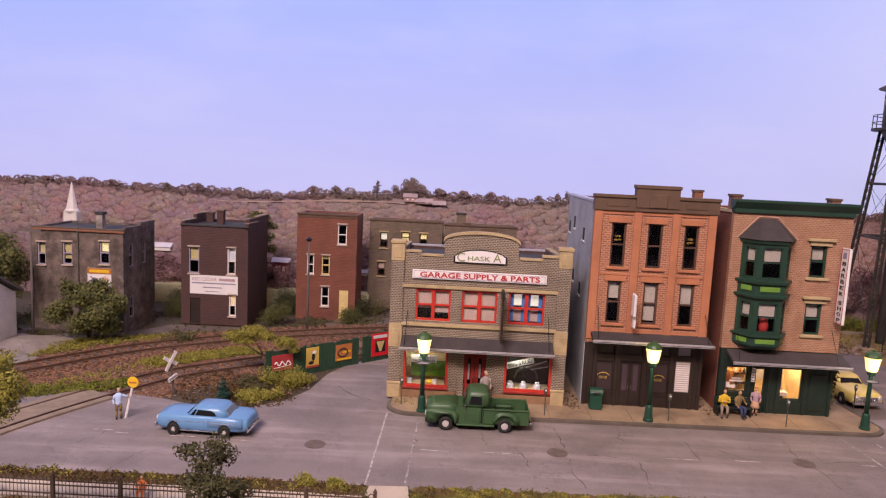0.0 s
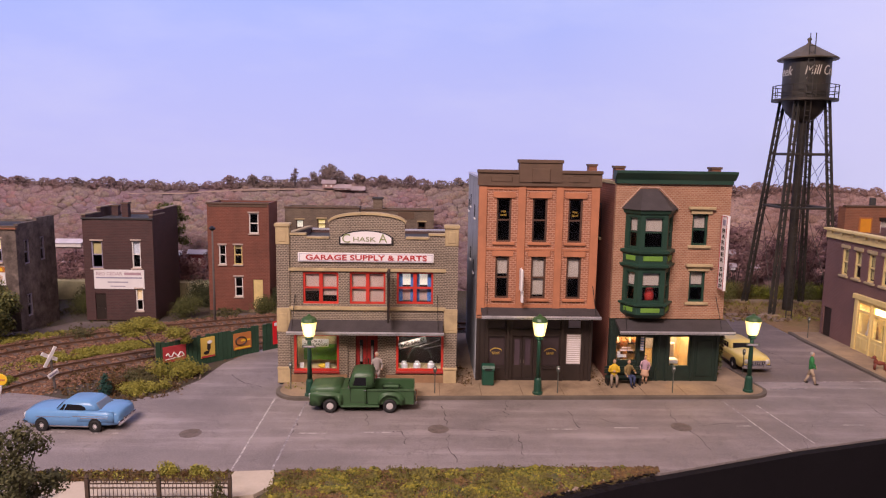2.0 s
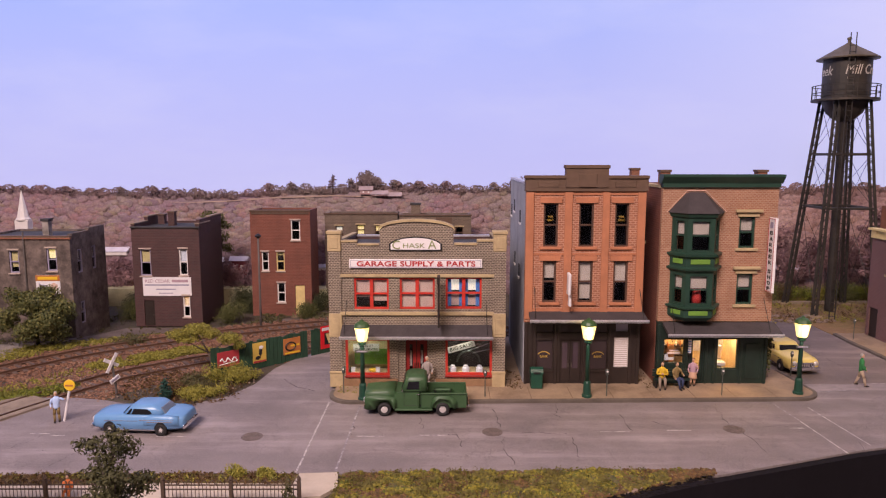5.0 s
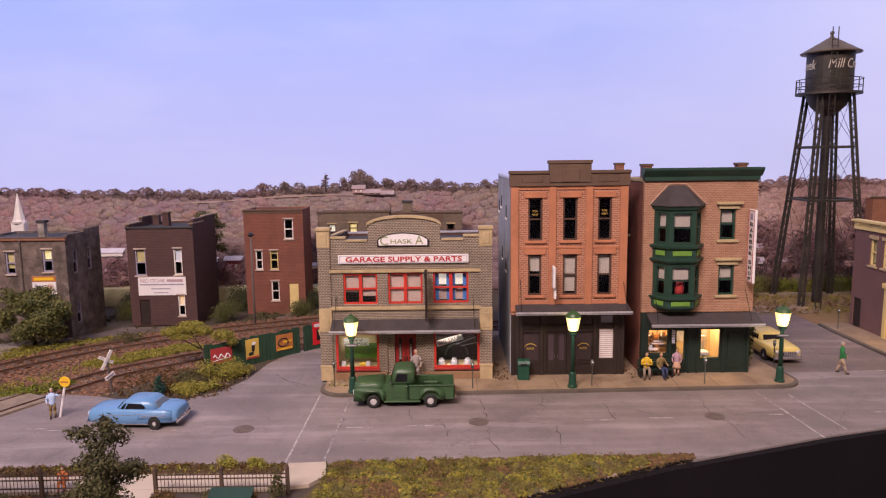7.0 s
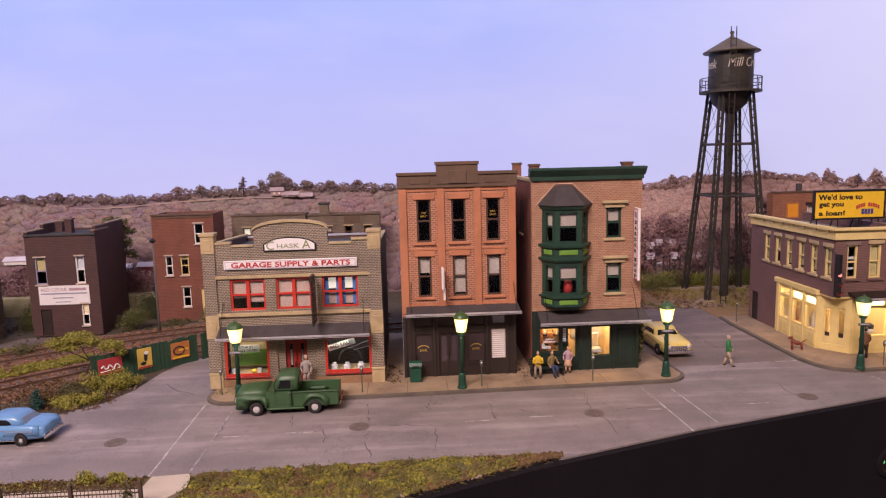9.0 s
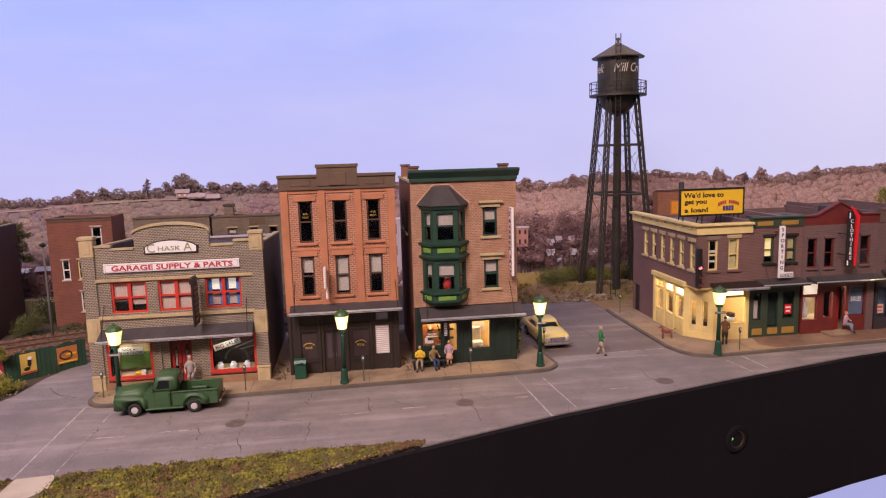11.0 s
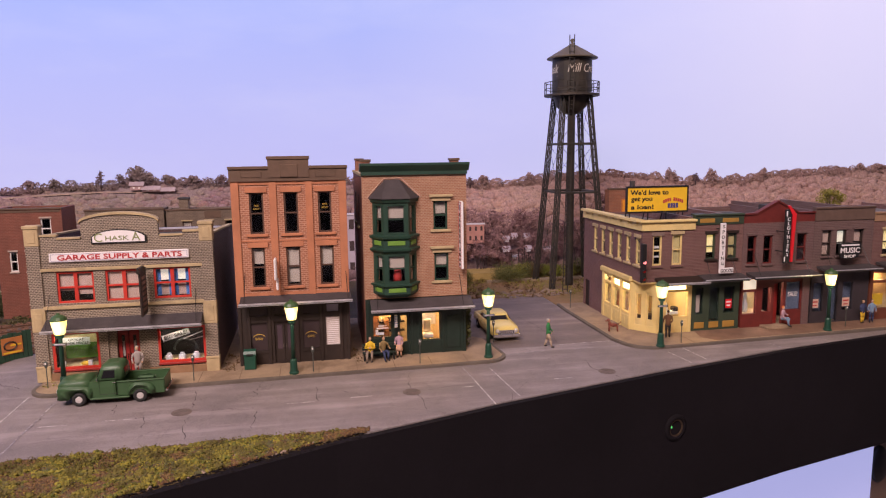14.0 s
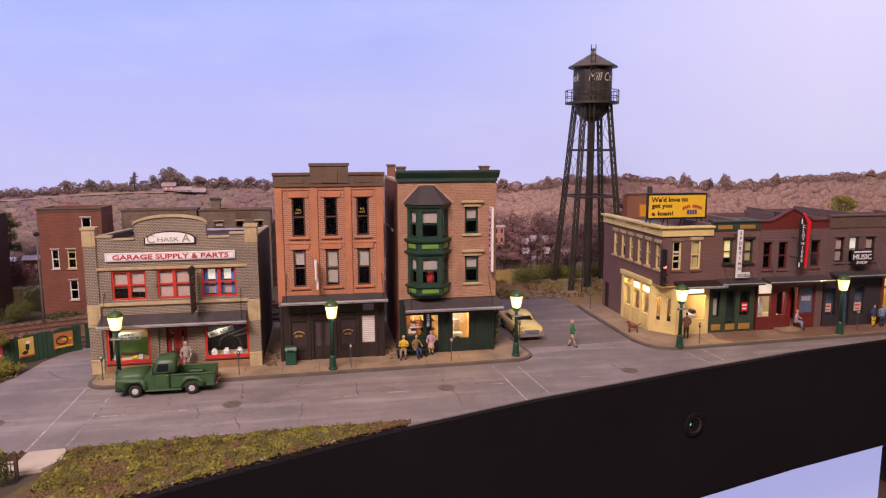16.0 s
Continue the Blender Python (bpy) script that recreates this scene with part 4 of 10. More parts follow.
def hills():
    rng = np.random.default_rng(5)
    woods = woodland()
    bm = bmesh.new()
    rows = []
    for x in np.linspace(-75, 95, 171):
        x = float(x)
        rows.append([bm.verts.new((x, slope_y(z, x), z)) for z in [-1.2 + (ridge(x) + 1.2) * j / 24 for j in range(25)]])
    for a, b in zip(rows, rows[1:]):
        for j in range(24):
            bm.faces.new((a[j], b[j], b[j + 1], a[j + 1]))
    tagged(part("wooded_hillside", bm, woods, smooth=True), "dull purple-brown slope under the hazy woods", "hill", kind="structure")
    # crowns of small leaf clumps, smaller towards the crest
    pts = []
    while len(pts) < 5600:
        x, f = rng.uniform(-50, 78), rng.uniform(0.2, 1.0)
        r = rng.uniform(0.6, 1.3) * (0.84 - 0.5 * f) * (1 + 0.2 * min(1.0, max(0.0, (x - 14) / 16)))
        z = -1.2 + (ridge(x) + 1.2) * f - r * 0.45
        if -25 < x < 0 and abs(z - field_z(x)) < r * 0.75:
            continue
        pts.append((x, slope_y(z, x) - 0.05 * r, z, r * 1.2, r * 0.42, r * 0.8))
    skin = [(x, y, z, a * 1.14, b * 1.3, c * 1.14) for x, y, z, a, b, c in pts]
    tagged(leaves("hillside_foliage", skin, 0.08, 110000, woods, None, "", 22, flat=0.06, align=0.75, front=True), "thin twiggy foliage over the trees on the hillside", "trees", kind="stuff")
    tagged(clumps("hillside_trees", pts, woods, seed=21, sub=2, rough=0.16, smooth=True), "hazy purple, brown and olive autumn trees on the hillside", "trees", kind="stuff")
    # a pale stubble field below the crest
    bm = bmesh.new()
    rows = []
    for x in np.linspace(-24, -1, 47):
        x = float(x)
        w = 0.13 * math.sin(math.pi * (x + 24.2) / 23.4) ** 0.5 + 0.06 * noise.noise(Vector((x * 0.7, 0, 8)))
        z = field_z(x)
        rows.append([bm.verts.new((x, slope_y(q, x) - 0.2, q)) for q in (z - w * 0.5, z, z + w * 0.5)])
    for a, b in zip(rows, rows[1:]):
        for j in range(2):
            bm.faces.new((a[j], b[j], b[j + 1], a[j + 1]))
    tagged(part("stubble_field", bm, painted("pale_stubble", (0.37, 0.27, 0.23), 0.95, 0.2, 0.5, 6, 0.2)), "pale stubble field below the wooded crest", "field", kind="structure")
    # the row of trees along the crest, with gaps, and the ones that stand out
    pts = []
    x = -75.0
    while x < 92:
        r = rng.uniform(0.3, 0.6) * (1.0 if x < 14 else 1.2)
        if rng.uniform() < 0.9:
            pts.append((x, 65.6, ridge(x) + rng.uniform(-0.2, 0.1), r * 1.1, r * 0.25, r * rng.uniform(0.7, 1.1)))
        x += r * rng.uniform(0.6, 1.3)
    for x, top, w in ((-25.5, 9.5, 0.6), (-40.2, 9.5, 0.6), (-33.9, 9.45, 0.6), (-28.6, 9.4, 0.5), (-14.4, 9.75, 0.5), (-12.3, 9.85, 0.55), (-6.6, 10.2, 0.45), (-5.5, 10.75, 0.6), (-4.9, 10.9, 0.65), (-4.1, 10.4, 0.55), (-2.4, 10.05, 0.7), (-0.1, 10.0, 0.6), (2.5, 10.0, 0.6), (7.0, 9.9, 0.5), (8.8, 10.2, 0.35), (9.7, 10.4, 0.3), (28.2, 9.5, 0.55), (28.6, 9.35, 0.4), (33.2, 9.7, 0.5), (48.9, 9.85, 0.5), (49.5, 9.6, 0.4), (53.8, 9.7, 0.5), (54.3, 9.45, 0.4), (60.3, 9.7, 0.5), (72.5, 10.0, 0.6), (75.2, 9.85, 0.6)):
        h = max(0.3, top - ridge(x))
        for k in range(7):
            a, q = k * 2.4, (k / 7) ** 0.5
            pts.append((x + w * q * math.cos(a) * 0.6, 65.55 - 0.05 * k, top - h * 0.5 + h * 0.3 * q * math.sin(a), w * rng.uniform(0.4, 0.6), w * 0.2, h * 0.36))
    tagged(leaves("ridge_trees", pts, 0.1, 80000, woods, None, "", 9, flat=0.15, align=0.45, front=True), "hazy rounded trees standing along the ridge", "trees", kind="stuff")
    # firs that break the skyline
    for x, top in ((-8.35, 10.65), (26.9, 9.4), (52.1, 9.4)):
        t = thing("fir_tree", x, 65.4, ridge(x) - 0.4, 0, "thin dark fir standing out on the ridge", "tree", "ridge firs")
        h = top - ridge(x) + 0.4
        bm = bmesh.new()
        rod(bm, (0, 0, 0), (0, 0, h), 0.05, 5, 0.02)
        part("trunk", bm, HILLTRUNK, t)
        tiers = [(rng.uniform(-0.12, 0.12), 0, h * (0.35 + 0.09 * k), 0.5 - 0.06 * k + rng.uniform(-0.08, 0.08), 0.15, 0.07) for k in range(7)]
        leaves("boughs", tiers, 0.07, 700, woods, t, "", 3, align=0.3)
    pts = []
    for x0, x1, n in ((21, 42, 330), (-28, -12, 150), (-44, -26, 150)):
        for k in range(n):
            r = rng.uniform(0.35, 0.75)
            x = rng.uniform(x0, x1)
            pts.append((x, rng.uniform(59.9, 60.6), rng.uniform(1.5, 6.2 if x < 33 else 5.0) if x > 0 else rng.uniform(0.3, 3.0), r * 1.2, r * 0.6, r * 0.9))
    for k in range(46):
        r = rng.uniform(0.3, 0.55)
        pts.append((rng.uniform(22.5, 28.5), 59.0, rng.uniform(2.0, 3.5), r, r * 0.5, r * 0.85))
    for x in np.arange(21.8, 42, 0.95):
        for k in range(5):
            r = rng.uniform(0.3, 0.5)
            pts.append((x + rng.uniform(-0.35, 0.35), 59.9, 2.3 + 0.3 * k + rng.uniform(-0.1, 0.2), r, r * 0.6, r * 0.9))
    bm = bmesh.new()
    for k in range(34):
        x = rng.uniform(21.5, 42)
        rod(bm, (x, 60.0, 0.6), (x + rng.uniform(-0.2, 0.2), 60.0, 2.6), 0.08, 5, 0.05)
    tagged(part("valley_trunks", bm, HILLTRUNK), "thin dark trunks of the far valley trees", "trees", kind="stuff")
    tagged(leaves("valley_trees", pts, 0.1, 62000, HILLRED, None, "", 11, flat=0.2, align=0.7), "dark reddish-purple trees in the valley", "trees", kind="stuff")
    bm = bmesh.new()
    slab(bm, [(21.5, 57.6), (29.6, 57.6), (29.9, 58.6), (31, 60.2), (21.5, 60.2)], -0.5, 0.75)
    tagged(part("meadow", bm, painted("dry_yellow_meadow", (0.38, 0.27, 0.10), 0.95, 0.25, 0.8, 8, 0.2)), "dry yellow meadow strip before the trees", "meadow", kind="structure")
    bm = bmesh.new()
    slab(bm, [(-34, 59.0), (-8, 59.0), (-8, 60.6), (-34, 60.6)], -1.6, 0.75)
    tagged(part("meadow", bm, painted("green_grey_meadow", (0.60, 0.57, 0.36), 0.95, 0.25, 0.8, 8, 0.2)), "dull green meadow behind the old buildings", "meadow", kind="structure")


hills()


def far_house(x, y, z, w, d, h, wall, roof, label):
    t = thing("far_house", x, y, z, 0, label, "house", "far houses")
    part("wall", boxes((0, w, 0, d, 0, h)), wall, t)
    bm = bmesh.new()
    loft(bm, [[(x, -0.12, h), (x, d / 2, h + 0.36), (x, d + 0.12, h)] for x in (-0.1, w + 0.1)])
    part("roof", bm, roof, t)
    for k in range(2):
        u = w * (0.22 + 0.42 * k)
        part("window", boxes((u, u + w * 0.14, -0.03, 0.03, h * 0.35, h * 0.7)), WHITE, t)


BARNRED = painted("faded_barn_red", (0.22, 0.05, 0.06), 0.8, 0.2)
PINKBARN = painted("faded_pink_boarding", (0.42, 0.27, 0.27), 0.9, 0.15)
DULLROOF = painted("dull_mauve_roof", (0.42, 0.33, 0.36), 0.9, 0.15)
PALEROOF = painted("pale_sunlit_roof", (0.62, 0.58, 0.66), 0.8, 0.1)
far_house(-18.9, 61.6, 2.05, 0.9, 1, 0.7, BARNRED, PALEROOF, "small far red barn with a pale roof")
far_house(-17.2, 61.3, 1.6, 1.5, 1, 1.3, BARNRED, PALEROOF, "small far red gabled house with white windows")
far_house(-29.2, 62.0, 3.3, 2.3, 1, 0.35, WHITE, PALEROOF, "far white house with a pale roof")
far_house(-28.3, 61.3, 1.6, 1.6, 1, 0.4, BARNRED, PALEROOF, "far low red shed among trees")
far_house(-5.7, 64.9, 8.75, 1.15, 0.6, 0.42, PINKBARN, DULLROOF, "far pinkish farmhouse below the ridge trees")
far_house(-4.6, 64.8, 8.62, 1.5, 0.5, 0.14, PINKBARN, DULLROOF, "far long low barn with a pale roof below the ridge")
far_house(-2.95, 64.8, 8.5, 1.15, 0.4, 0.1, PINKBARN, DULLROOF, "far low shed with a pale roof below the ridge")
LILACWALL = painted("pale_lilac_boarding", (0.46, 0.40, 0.50), 0.9, 0.1, 1.0, 8, 0.1)
for x, z, w in ((28.9, 3.27, 0.55), (29.8, 3.50, 0.40), (31.0, 3.47, 0.45), (31.2, 2.26, 0.45), (28.9, 2.28, 0.60), (33.0, 2.15, 0.75)):
    far_house(x, 59.88, z, w, 0.2, 0.25, PALEROOF, LILACWALL, "small far white house showing between dark trees")
far_house(-9.3, 61.4, 1.6, 1.0, 1, 0.7, WHITE, PALEROOF, "far white cottage with a pale roof")
PINKBRICK = painted("pinkish_far_brick", (0.46, 0.23, 0.20), 0.9, 0.15, 1.5, 12, 0.1)


def far_block(x, y, z, w, d, h, wall, cols, rows, label):
    t = thing("far_house", x, y, z, 0, label, "house", "far houses")
    part("wall", boxes((0, w, 0, d, 0, h)), wall, t)
    part("roof", boxes((-0.08, w + 0.08, -0.08, d, h, h + 0.12)), PALEROOF, t)
    for i in range(cols):
        for j in range(rows):
            u, q = w * (i + 0.32) / cols, h * (j + 0.35) / rows
            part("window", boxes((u, u + 0.36 * w / cols, -0.03, 0.03, q, q + 0.45 * h / rows)), HILLTRUNK, t)


far_block(12.6, 61.0, 0.1, 2.5, 1, 6.1, LILACWALL, 2, 3, "pale lilac far house behind the bank")
far_block(24.2, 59.5, 3.3, 2.7, 0.4, 1.8, PINKBRICK, 5, 2, "pinkish brick far house with a pale flat roof")
far_house(27.0, 61.2, 1.3, 1.8, 1, 0.5, WHITE, PALEROOF, "far white house with a pale roof among trees")
far_house(30.2, 61.1, 1.2, 1.1, 1, 0.4, WHITE, PALEROOF, "small far white house among trees")


def steeple():
    t = thing("church_steeple", -34.0, 58.5, 4.6, 0, "bright white wooden church steeple far behind", "steeple")
    part("tower", boxes((-0.58, 0.58, -0.4, 0.4, 0.3, 2.3), bevel=0.06), WHITE, t)
    bm = bmesh.new()
    lathe(bm, [(0.56, 2.2), (0.62, 2.35), (0.48, 2.5), (0.26, 3.6), (0.03, 4.8)], n=8)
    part("spire", bm, WHITE, t)
    bm = bmesh.new()
    prism(bm, [(-0.8, 0), (0.8, 0), (0.75, 0.4), (0.3, 0.75), (-0.6, 0.6)], -0.45, 0.45)
    part("gable", bm, WHITE, t)


steeple()


# ---- garage supply shop ----
def garage():
    g = thing("garage_supply_shop", -3.62, 35.1, 0, 0, "grey-brown brick two-storey shop with red windows and arched parapet", "building")
    W, D = 9.3, 9.3
    X = lambda x: x + 3.62
    ups = [(X(-2.29), X(-0.47), 4.33, 6.0), (X(0.11), X(1.95), 4.34, 6.02), (X(2.53), X(4.42), 4.36, 6.05)]
    shops = [(X(-2.8), X(-0.46), 0.72, 2.75), (X(-0.46) + 0.45, X(2.5) - 0.5, 0.1, 2.75), (X(2.52), X(5.0), 0.75, 2.75)]
    part("front_wall", holed(0.3, W - 0.3, 0.1, 7.7, 0, 0.3, ups + shops), BRICK_GREY, g, "grey-brown brick front")
    # parapet with a low arch
    bm = bmesh.new()
    prism(bm, [(0.6, 7.7), (X(-0.9), 7.7), (X(-0.9), 7.72), (X(-2.1), 7.74), (X(-2.1), 7.9), (0.6, 7.9)], 0, 0.3)
    arch = [(X(-0.9), 7.7)] + [(X(1.0) + 1.92 * math.sin(radians(a)), 8.50 + 0.46 * (math.cos(radians(a)))) for a in range(-90, 91, 10)] + [(X(2.93), 7.7)]
    prism(bm, arch, 0.001, 0.3)
    prism(bm, [(X(2.93), 7.7), (W - 0.6, 7.7), (W - 0.6, 7.95), (X(4.15), 7.95), (X(4.15), 7.76), (X(2.93), 7.76)], 0, 0.3)
    part("parapet", bm, BRICK_GREY, g)
    bm = bmesh.new()
    pr = [(X(1.0) + 1.98 * math.sin(radians(a)), 8.50 + 0.48 * math.cos(radians(a))) for a in range(-90, 91, 10)]
    loft(bm, [[(x, -0.08, z), (x, 0.34, z), (x, 0.34, z + 0.13), (x, -0.08, z + 0.13)] for x, z in pr])
    box(bm, 0.66, X(-2.1), -0.06, 0.34, 7.9, 8.0)
    box(bm, X(-2.1), X(-0.95), -0.06, 0.34, 7.74, 7.83)
    box(bm, X(2.98), X(4.15), -0.06, 0.34, 7.76, 7.86)
    box(bm, X(4.15), W - 0.66, -0.06, 0.34, 7.95, 8.05)
    part("coping", bm, STONE, g, "buff stone coping")
    for x0 in (0.0, W - 0.66):
        bm = boxes((x0, x0 + 0.66, -0.09, 0.42, 0.1, 7.42))
        pil = part("pillar", bm, BRICK_GREY, g)
        part("pillar_cap", boxes((x0 - 0.02, x0 + 0.68, -0.13, 0.46, 7.42, 8.32), bevel=0.03), STONE, pil, "carved buff stone cap")
        part("cap_top", boxes((x0 - 0.07, x0 + 0.73, -0.18, 0.5, 8.32, 8.5), bevel=0.03), STONE, pil)
        part("cap_panel", boxes((x0 + 0.13, x0 + 0.53, -0.16, -0.1, 7.58, 8.16), bevel=0.02), STONE, pil)
        part("quoin_block", boxes((x0 - 0.02, x0 + 0.68, -0.12, 0.3, 2.85, 4.12), bevel=0.02), STONE, pil)
        part("quoin_panel", boxes((x0 + 0.13, x0 + 0.53, -0.15, -0.1, 3.0, 3.85), bevel=0.02), STONE, pil)
        part("pillar_base", boxes((x0 - 0.02, x0 + 0.68, -0.13, 0.3, 0.1, 0.86), bevel=0.03), STONE, pil)
        part("base_cap", boxes((x0 - 0.04, x0 + 0.70, -0.16, 0.3, 0.86, 0.98), bevel=0.02), STONE, pil)
    part("stone_band", boxes((0.6, W - 0.6, -0.1, 0.02, 6.05, 6.22), bevel=0.02), STONE, g)
    part("stone_band", boxes((0.6, W - 0.6, -0.12, 0.02, 4.02, 4.2), bevel=0.02), STONE, g)
    part("stone_plinth", boxes((0.66, X(-0.46) + 0.42, -0.06, 0.05, 0.1, 0.55), bevel=0.02), PLINTH, g)
    part("stone_plinth", boxes((X(2.0), W - 0.66, -0.06, 0.05, 0.1, 0.55), bevel=0.02), PLINTH, g)
    for i, (a, b, c, d) in enumerate(ups):
        w = window(g, a, b, c, d, RED, d=0.06, frame_w=0.1, halves=2, blind=((0.62, 0.75), (1.0, 1.0), 0.0)[i], blind_mat=PINKBLIND, label="red paired sash window")
        if i == 2:
            for k, u in enumerate((0.1, 0.98)):
                for s in (0.0, 0.5):
                    part("curtain", boxes((a + u + s * 1.22, a + u + s * 1.22 + 0.2, 0.3, 0.33, c + 0.1, d - 0.08)), BLUECLOTH, w, "blue curtain")
                # this card emits, a glow added for the bright window
                part("display_card", boxes((a + u + 0.2, a + u + 0.62, 0.36, 0.38, c + 0.95, d - 0.15), bevel=0.01), PALEPANE, w, "white card given a glow of its own")
                part("display_card", boxes((a + u + 0.2, a + u + 0.62, 0.36, 0.38, c + 0.12, c + 0.8), bevel=0.01), PINKBLIND, w, "cream card")
    # shop windows, dressed
    for k, (a, b, c, d) in enumerate((shops[0], shops[2])):
        w = window(g, a, b, c, d, RED, d=0.02, frame_w=0.12, cross=False, sill=DARKRED, over=0.02, sill_h=0.1, label="large red-framed shop window")
        part("display_floor", boxes((a, b, 0.3, 1.5, c - 0.1, c)), SHOPWALL, w)
        part("display_back", boxes((a - 0.1, b + 0.1, 1.5, 1.56, c - 0.1, 2.8)), INNER if k else SHOPWALL, w)
        if k == 0:
            part("green_board", boxes((a + 0.35, b - 0.12, 0.9, 0.95, c + 0.35, c + 1.2)), painted("lime_display_board", (0.12, 0.30, 0.02), 0.6, 0.15), w, "bright green display board")
            s = part("price_card", boxes((a + 0.35, a + 1.75, 0.44, 0.46, c + 1.2, c + 1.62), bevel=0.01), SIGNWHITE, w, "white price card with black words")
            text("lettering", "LOOK AT", SIGNBLACK, s, a + 1.05, 0.435, c + 1.5, 0.13, 0.75)
            text("lettering", "THESE PRICES", SIGNBLACK, s, a + 1.05, 0.435, c + 1.31, 0.13, 1.2)
            bm = bmesh.new()
            blob(bm, a + 1.45, 0.6, c + 0.12, 0.3, 0.15, 0.12, 2)
            part("yellow_goods", bm, SIGNYELLOW, w, "yellow packaged goods", smooth=True)
            for u in (0.2, 1.55):
                part("white_carton", boxes((a + u, a + u + 0.22, 0.45, 0.6, c, c + 0.3), bevel=0.02), SIGNWHITE, w, "small white carton")
        else:
            s = part("sale_banner", boxes((-0.75, 0.75, -0.012, 0.012, -0.17, 0.17), bevel=0.008), SIGNWHITE, w, "white tilted sale banner", pose(a + 0.85, 0.45, c + 1.42, 0, -16, 0))
            text("lettering", "BIG SALE!", SIGNBLACK, s, 0, -0.012, 0, 0.2, 1.25, pose(a + 0.85, 0.45, c + 1.42, 0, -16, 0))
            bm = bmesh.new()
            for q in range(15):
                t0, t1 = math.pi * q / 15, math.pi * (q + 1) / 15
                rod(bm, (a + 1.25 + 0.62 * math.cos(t0), 0.9, c + 0.45 + 0.62 * math.sin(t0)), (a + 1.25 + 0.62 * math.cos(t1), 0.9, c + 0.45 + 0.62 * math.sin(t1)), 0.06)
            part("display_tyre", bm, METERGREY, w, "dark tyre on display")
            bm = bmesh.new()
            rod(bm, (a + 1.2, 0.8, c + 1.1), (a + 2.3, 0.8, c + 1.5), 0.03)
            rod(bm, (a + 1.5, 0.8, c + 1.0), (a + 2.4, 0.8, c + 1.2), 0.03)
            part("exhaust_pipe", bm, EDGE, w, "pale metal pipes")
            for u in (0.3, 1.0, 1.75):
                bm = bmesh.new()
                lathe(bm, [(0.2, c), (0.2, c + 0.22), (0.12, c + 0.3), (0.12, c + 0.36)], a + u + 0.1, 0.6, n=8)
                part("white_canister", bm, SIGNWHITE, w, "white oil canister")
    # recessed doors
    a, b, c, d = shops[1]
    for u0, u1 in ((a, a + 0.4), (b - 0.45, b)):
        part("entry_side", boxes((u0, u1, 0.12, 0.3, 0.1, 2.75)), BRICK_GREY, g)
    dw = (b - 0.45 - a - 0.4) / 2
    for k in range(2):
        u = a + 0.4 + dw * k
        dr = part("door", holed(u + 0.02, u + dw - 0.02, 0.15, 2.6, 0.32, 0.4, [(u + 0.2, u + dw - 0.2, 0.9, 2.35)]), DARKRED, g, "dark red glazed shop door")
        part("pane", boxes((u + 0.2, u + dw - 0.2, 0.35, 0.37, 0.9, 2.35)), GLASS, dr)
        part("notice", boxes((u + 0.22, u + dw - 0.25, 0.38, 0.39, 1.15 + 0.1 * k, 2.0)), BLIND, dr, "beige blind behind the glass")
        part("handle", boxes((u + (dw - 0.12 if k == 0 else 0.06), u + (dw - 0.08 if k == 0 else 0.1), 0.26, 0.31, 1.0, 1.35)), CHROME, dr)
    awning(g, X(-2.95), X(4.95), 3.5, 3.08, 0.95, (X(-2.75), X(4.7)))
    # boards with words
    s = part("name_board", boxes((X(-2.52), X(4.43), -0.12, -0.01, 6.55, 7.02), bevel=0.02), SIGNWHITE, g, "long white board with red words")
    text("lettering", "GARAGE SUPPLY & PARTS", SIGNRED, s, X(0.98), -0.125, 6.785, 0.28, 6.2, bold=0.022)
    bm = bmesh.new()
    x0, x1 = X(-2.44), X(4.35)
    for d in ((x0, x1, -0.13, -0.115, 6.60, 6.62), (x0, x1, -0.13, -0.115, 6.95, 6.97), (x0, x0 + 0.02, -0.13, -0.115, 6.6, 6.97), (x1 - 0.02, x1, -0.13, -0.115, 6.6, 6.97)):
        box(bm, *d)
    part("border_line", bm, GREYTEXT, s)
    pts = [(X(-0.42), 7.48), (X(2.33), 7.48), (X(2.33), 7.85)] + [(X(0.95) + 1.38 * math.sin(radians(a)), 7.72 + 0.48 * math.cos(radians(a))) for a in range(75, -76, -15)] + [(X(-0.42), 7.85)]
    bm = bmesh.new()
    prism(bm, pts, -0.1, -0.01)
    s = part("arched_board", bm, SIGNBLACK, g, "white arched board with pale green word")
    cx, cz = X(0.95), 7.8
    bm = bmesh.new()
    prism(bm, [(cx + (x - cx) * 0.94, cz + (z - cz) * 0.86) for x, z in pts], -0.115, -0.1)
    part("board_face", bm, SIGNWHITE, s)
    text("lettering", "C", SIGNGREEN, s, X(-0.05), -0.12, 7.78, 0.46)
    text("lettering", "HASK", SIGNGREEN, s, X(0.88), -0.12, 7.74, 0.24, 1.15)
    text("lettering", "A", SIGNGREEN, s, X(1.82), -0.12, 7.80, 0.44)
    # hanging sign seen edge on
    bm = boxes((X(2.12), X(2.22), -1.5, -0.25, 3.7, 6.0), bevel=0.02)
    box(bm, X(2.10), X(2.24), -1.7, -0.6, 6.0, 6.3)
    v = part("projecting_sign", bm, BROWN, g, "dark projecting sign seen from its edge")
    for sx in (X(2.115), X(2.225)):
        for k in range(7):
            part("letter_bar", boxes((sx - 0.012, sx + 0.012, -1.3, -0.45, 5.62 - 0.28 * k, 5.78 - 0.28 * k), bevel=0.004), SIGNFADE, v)
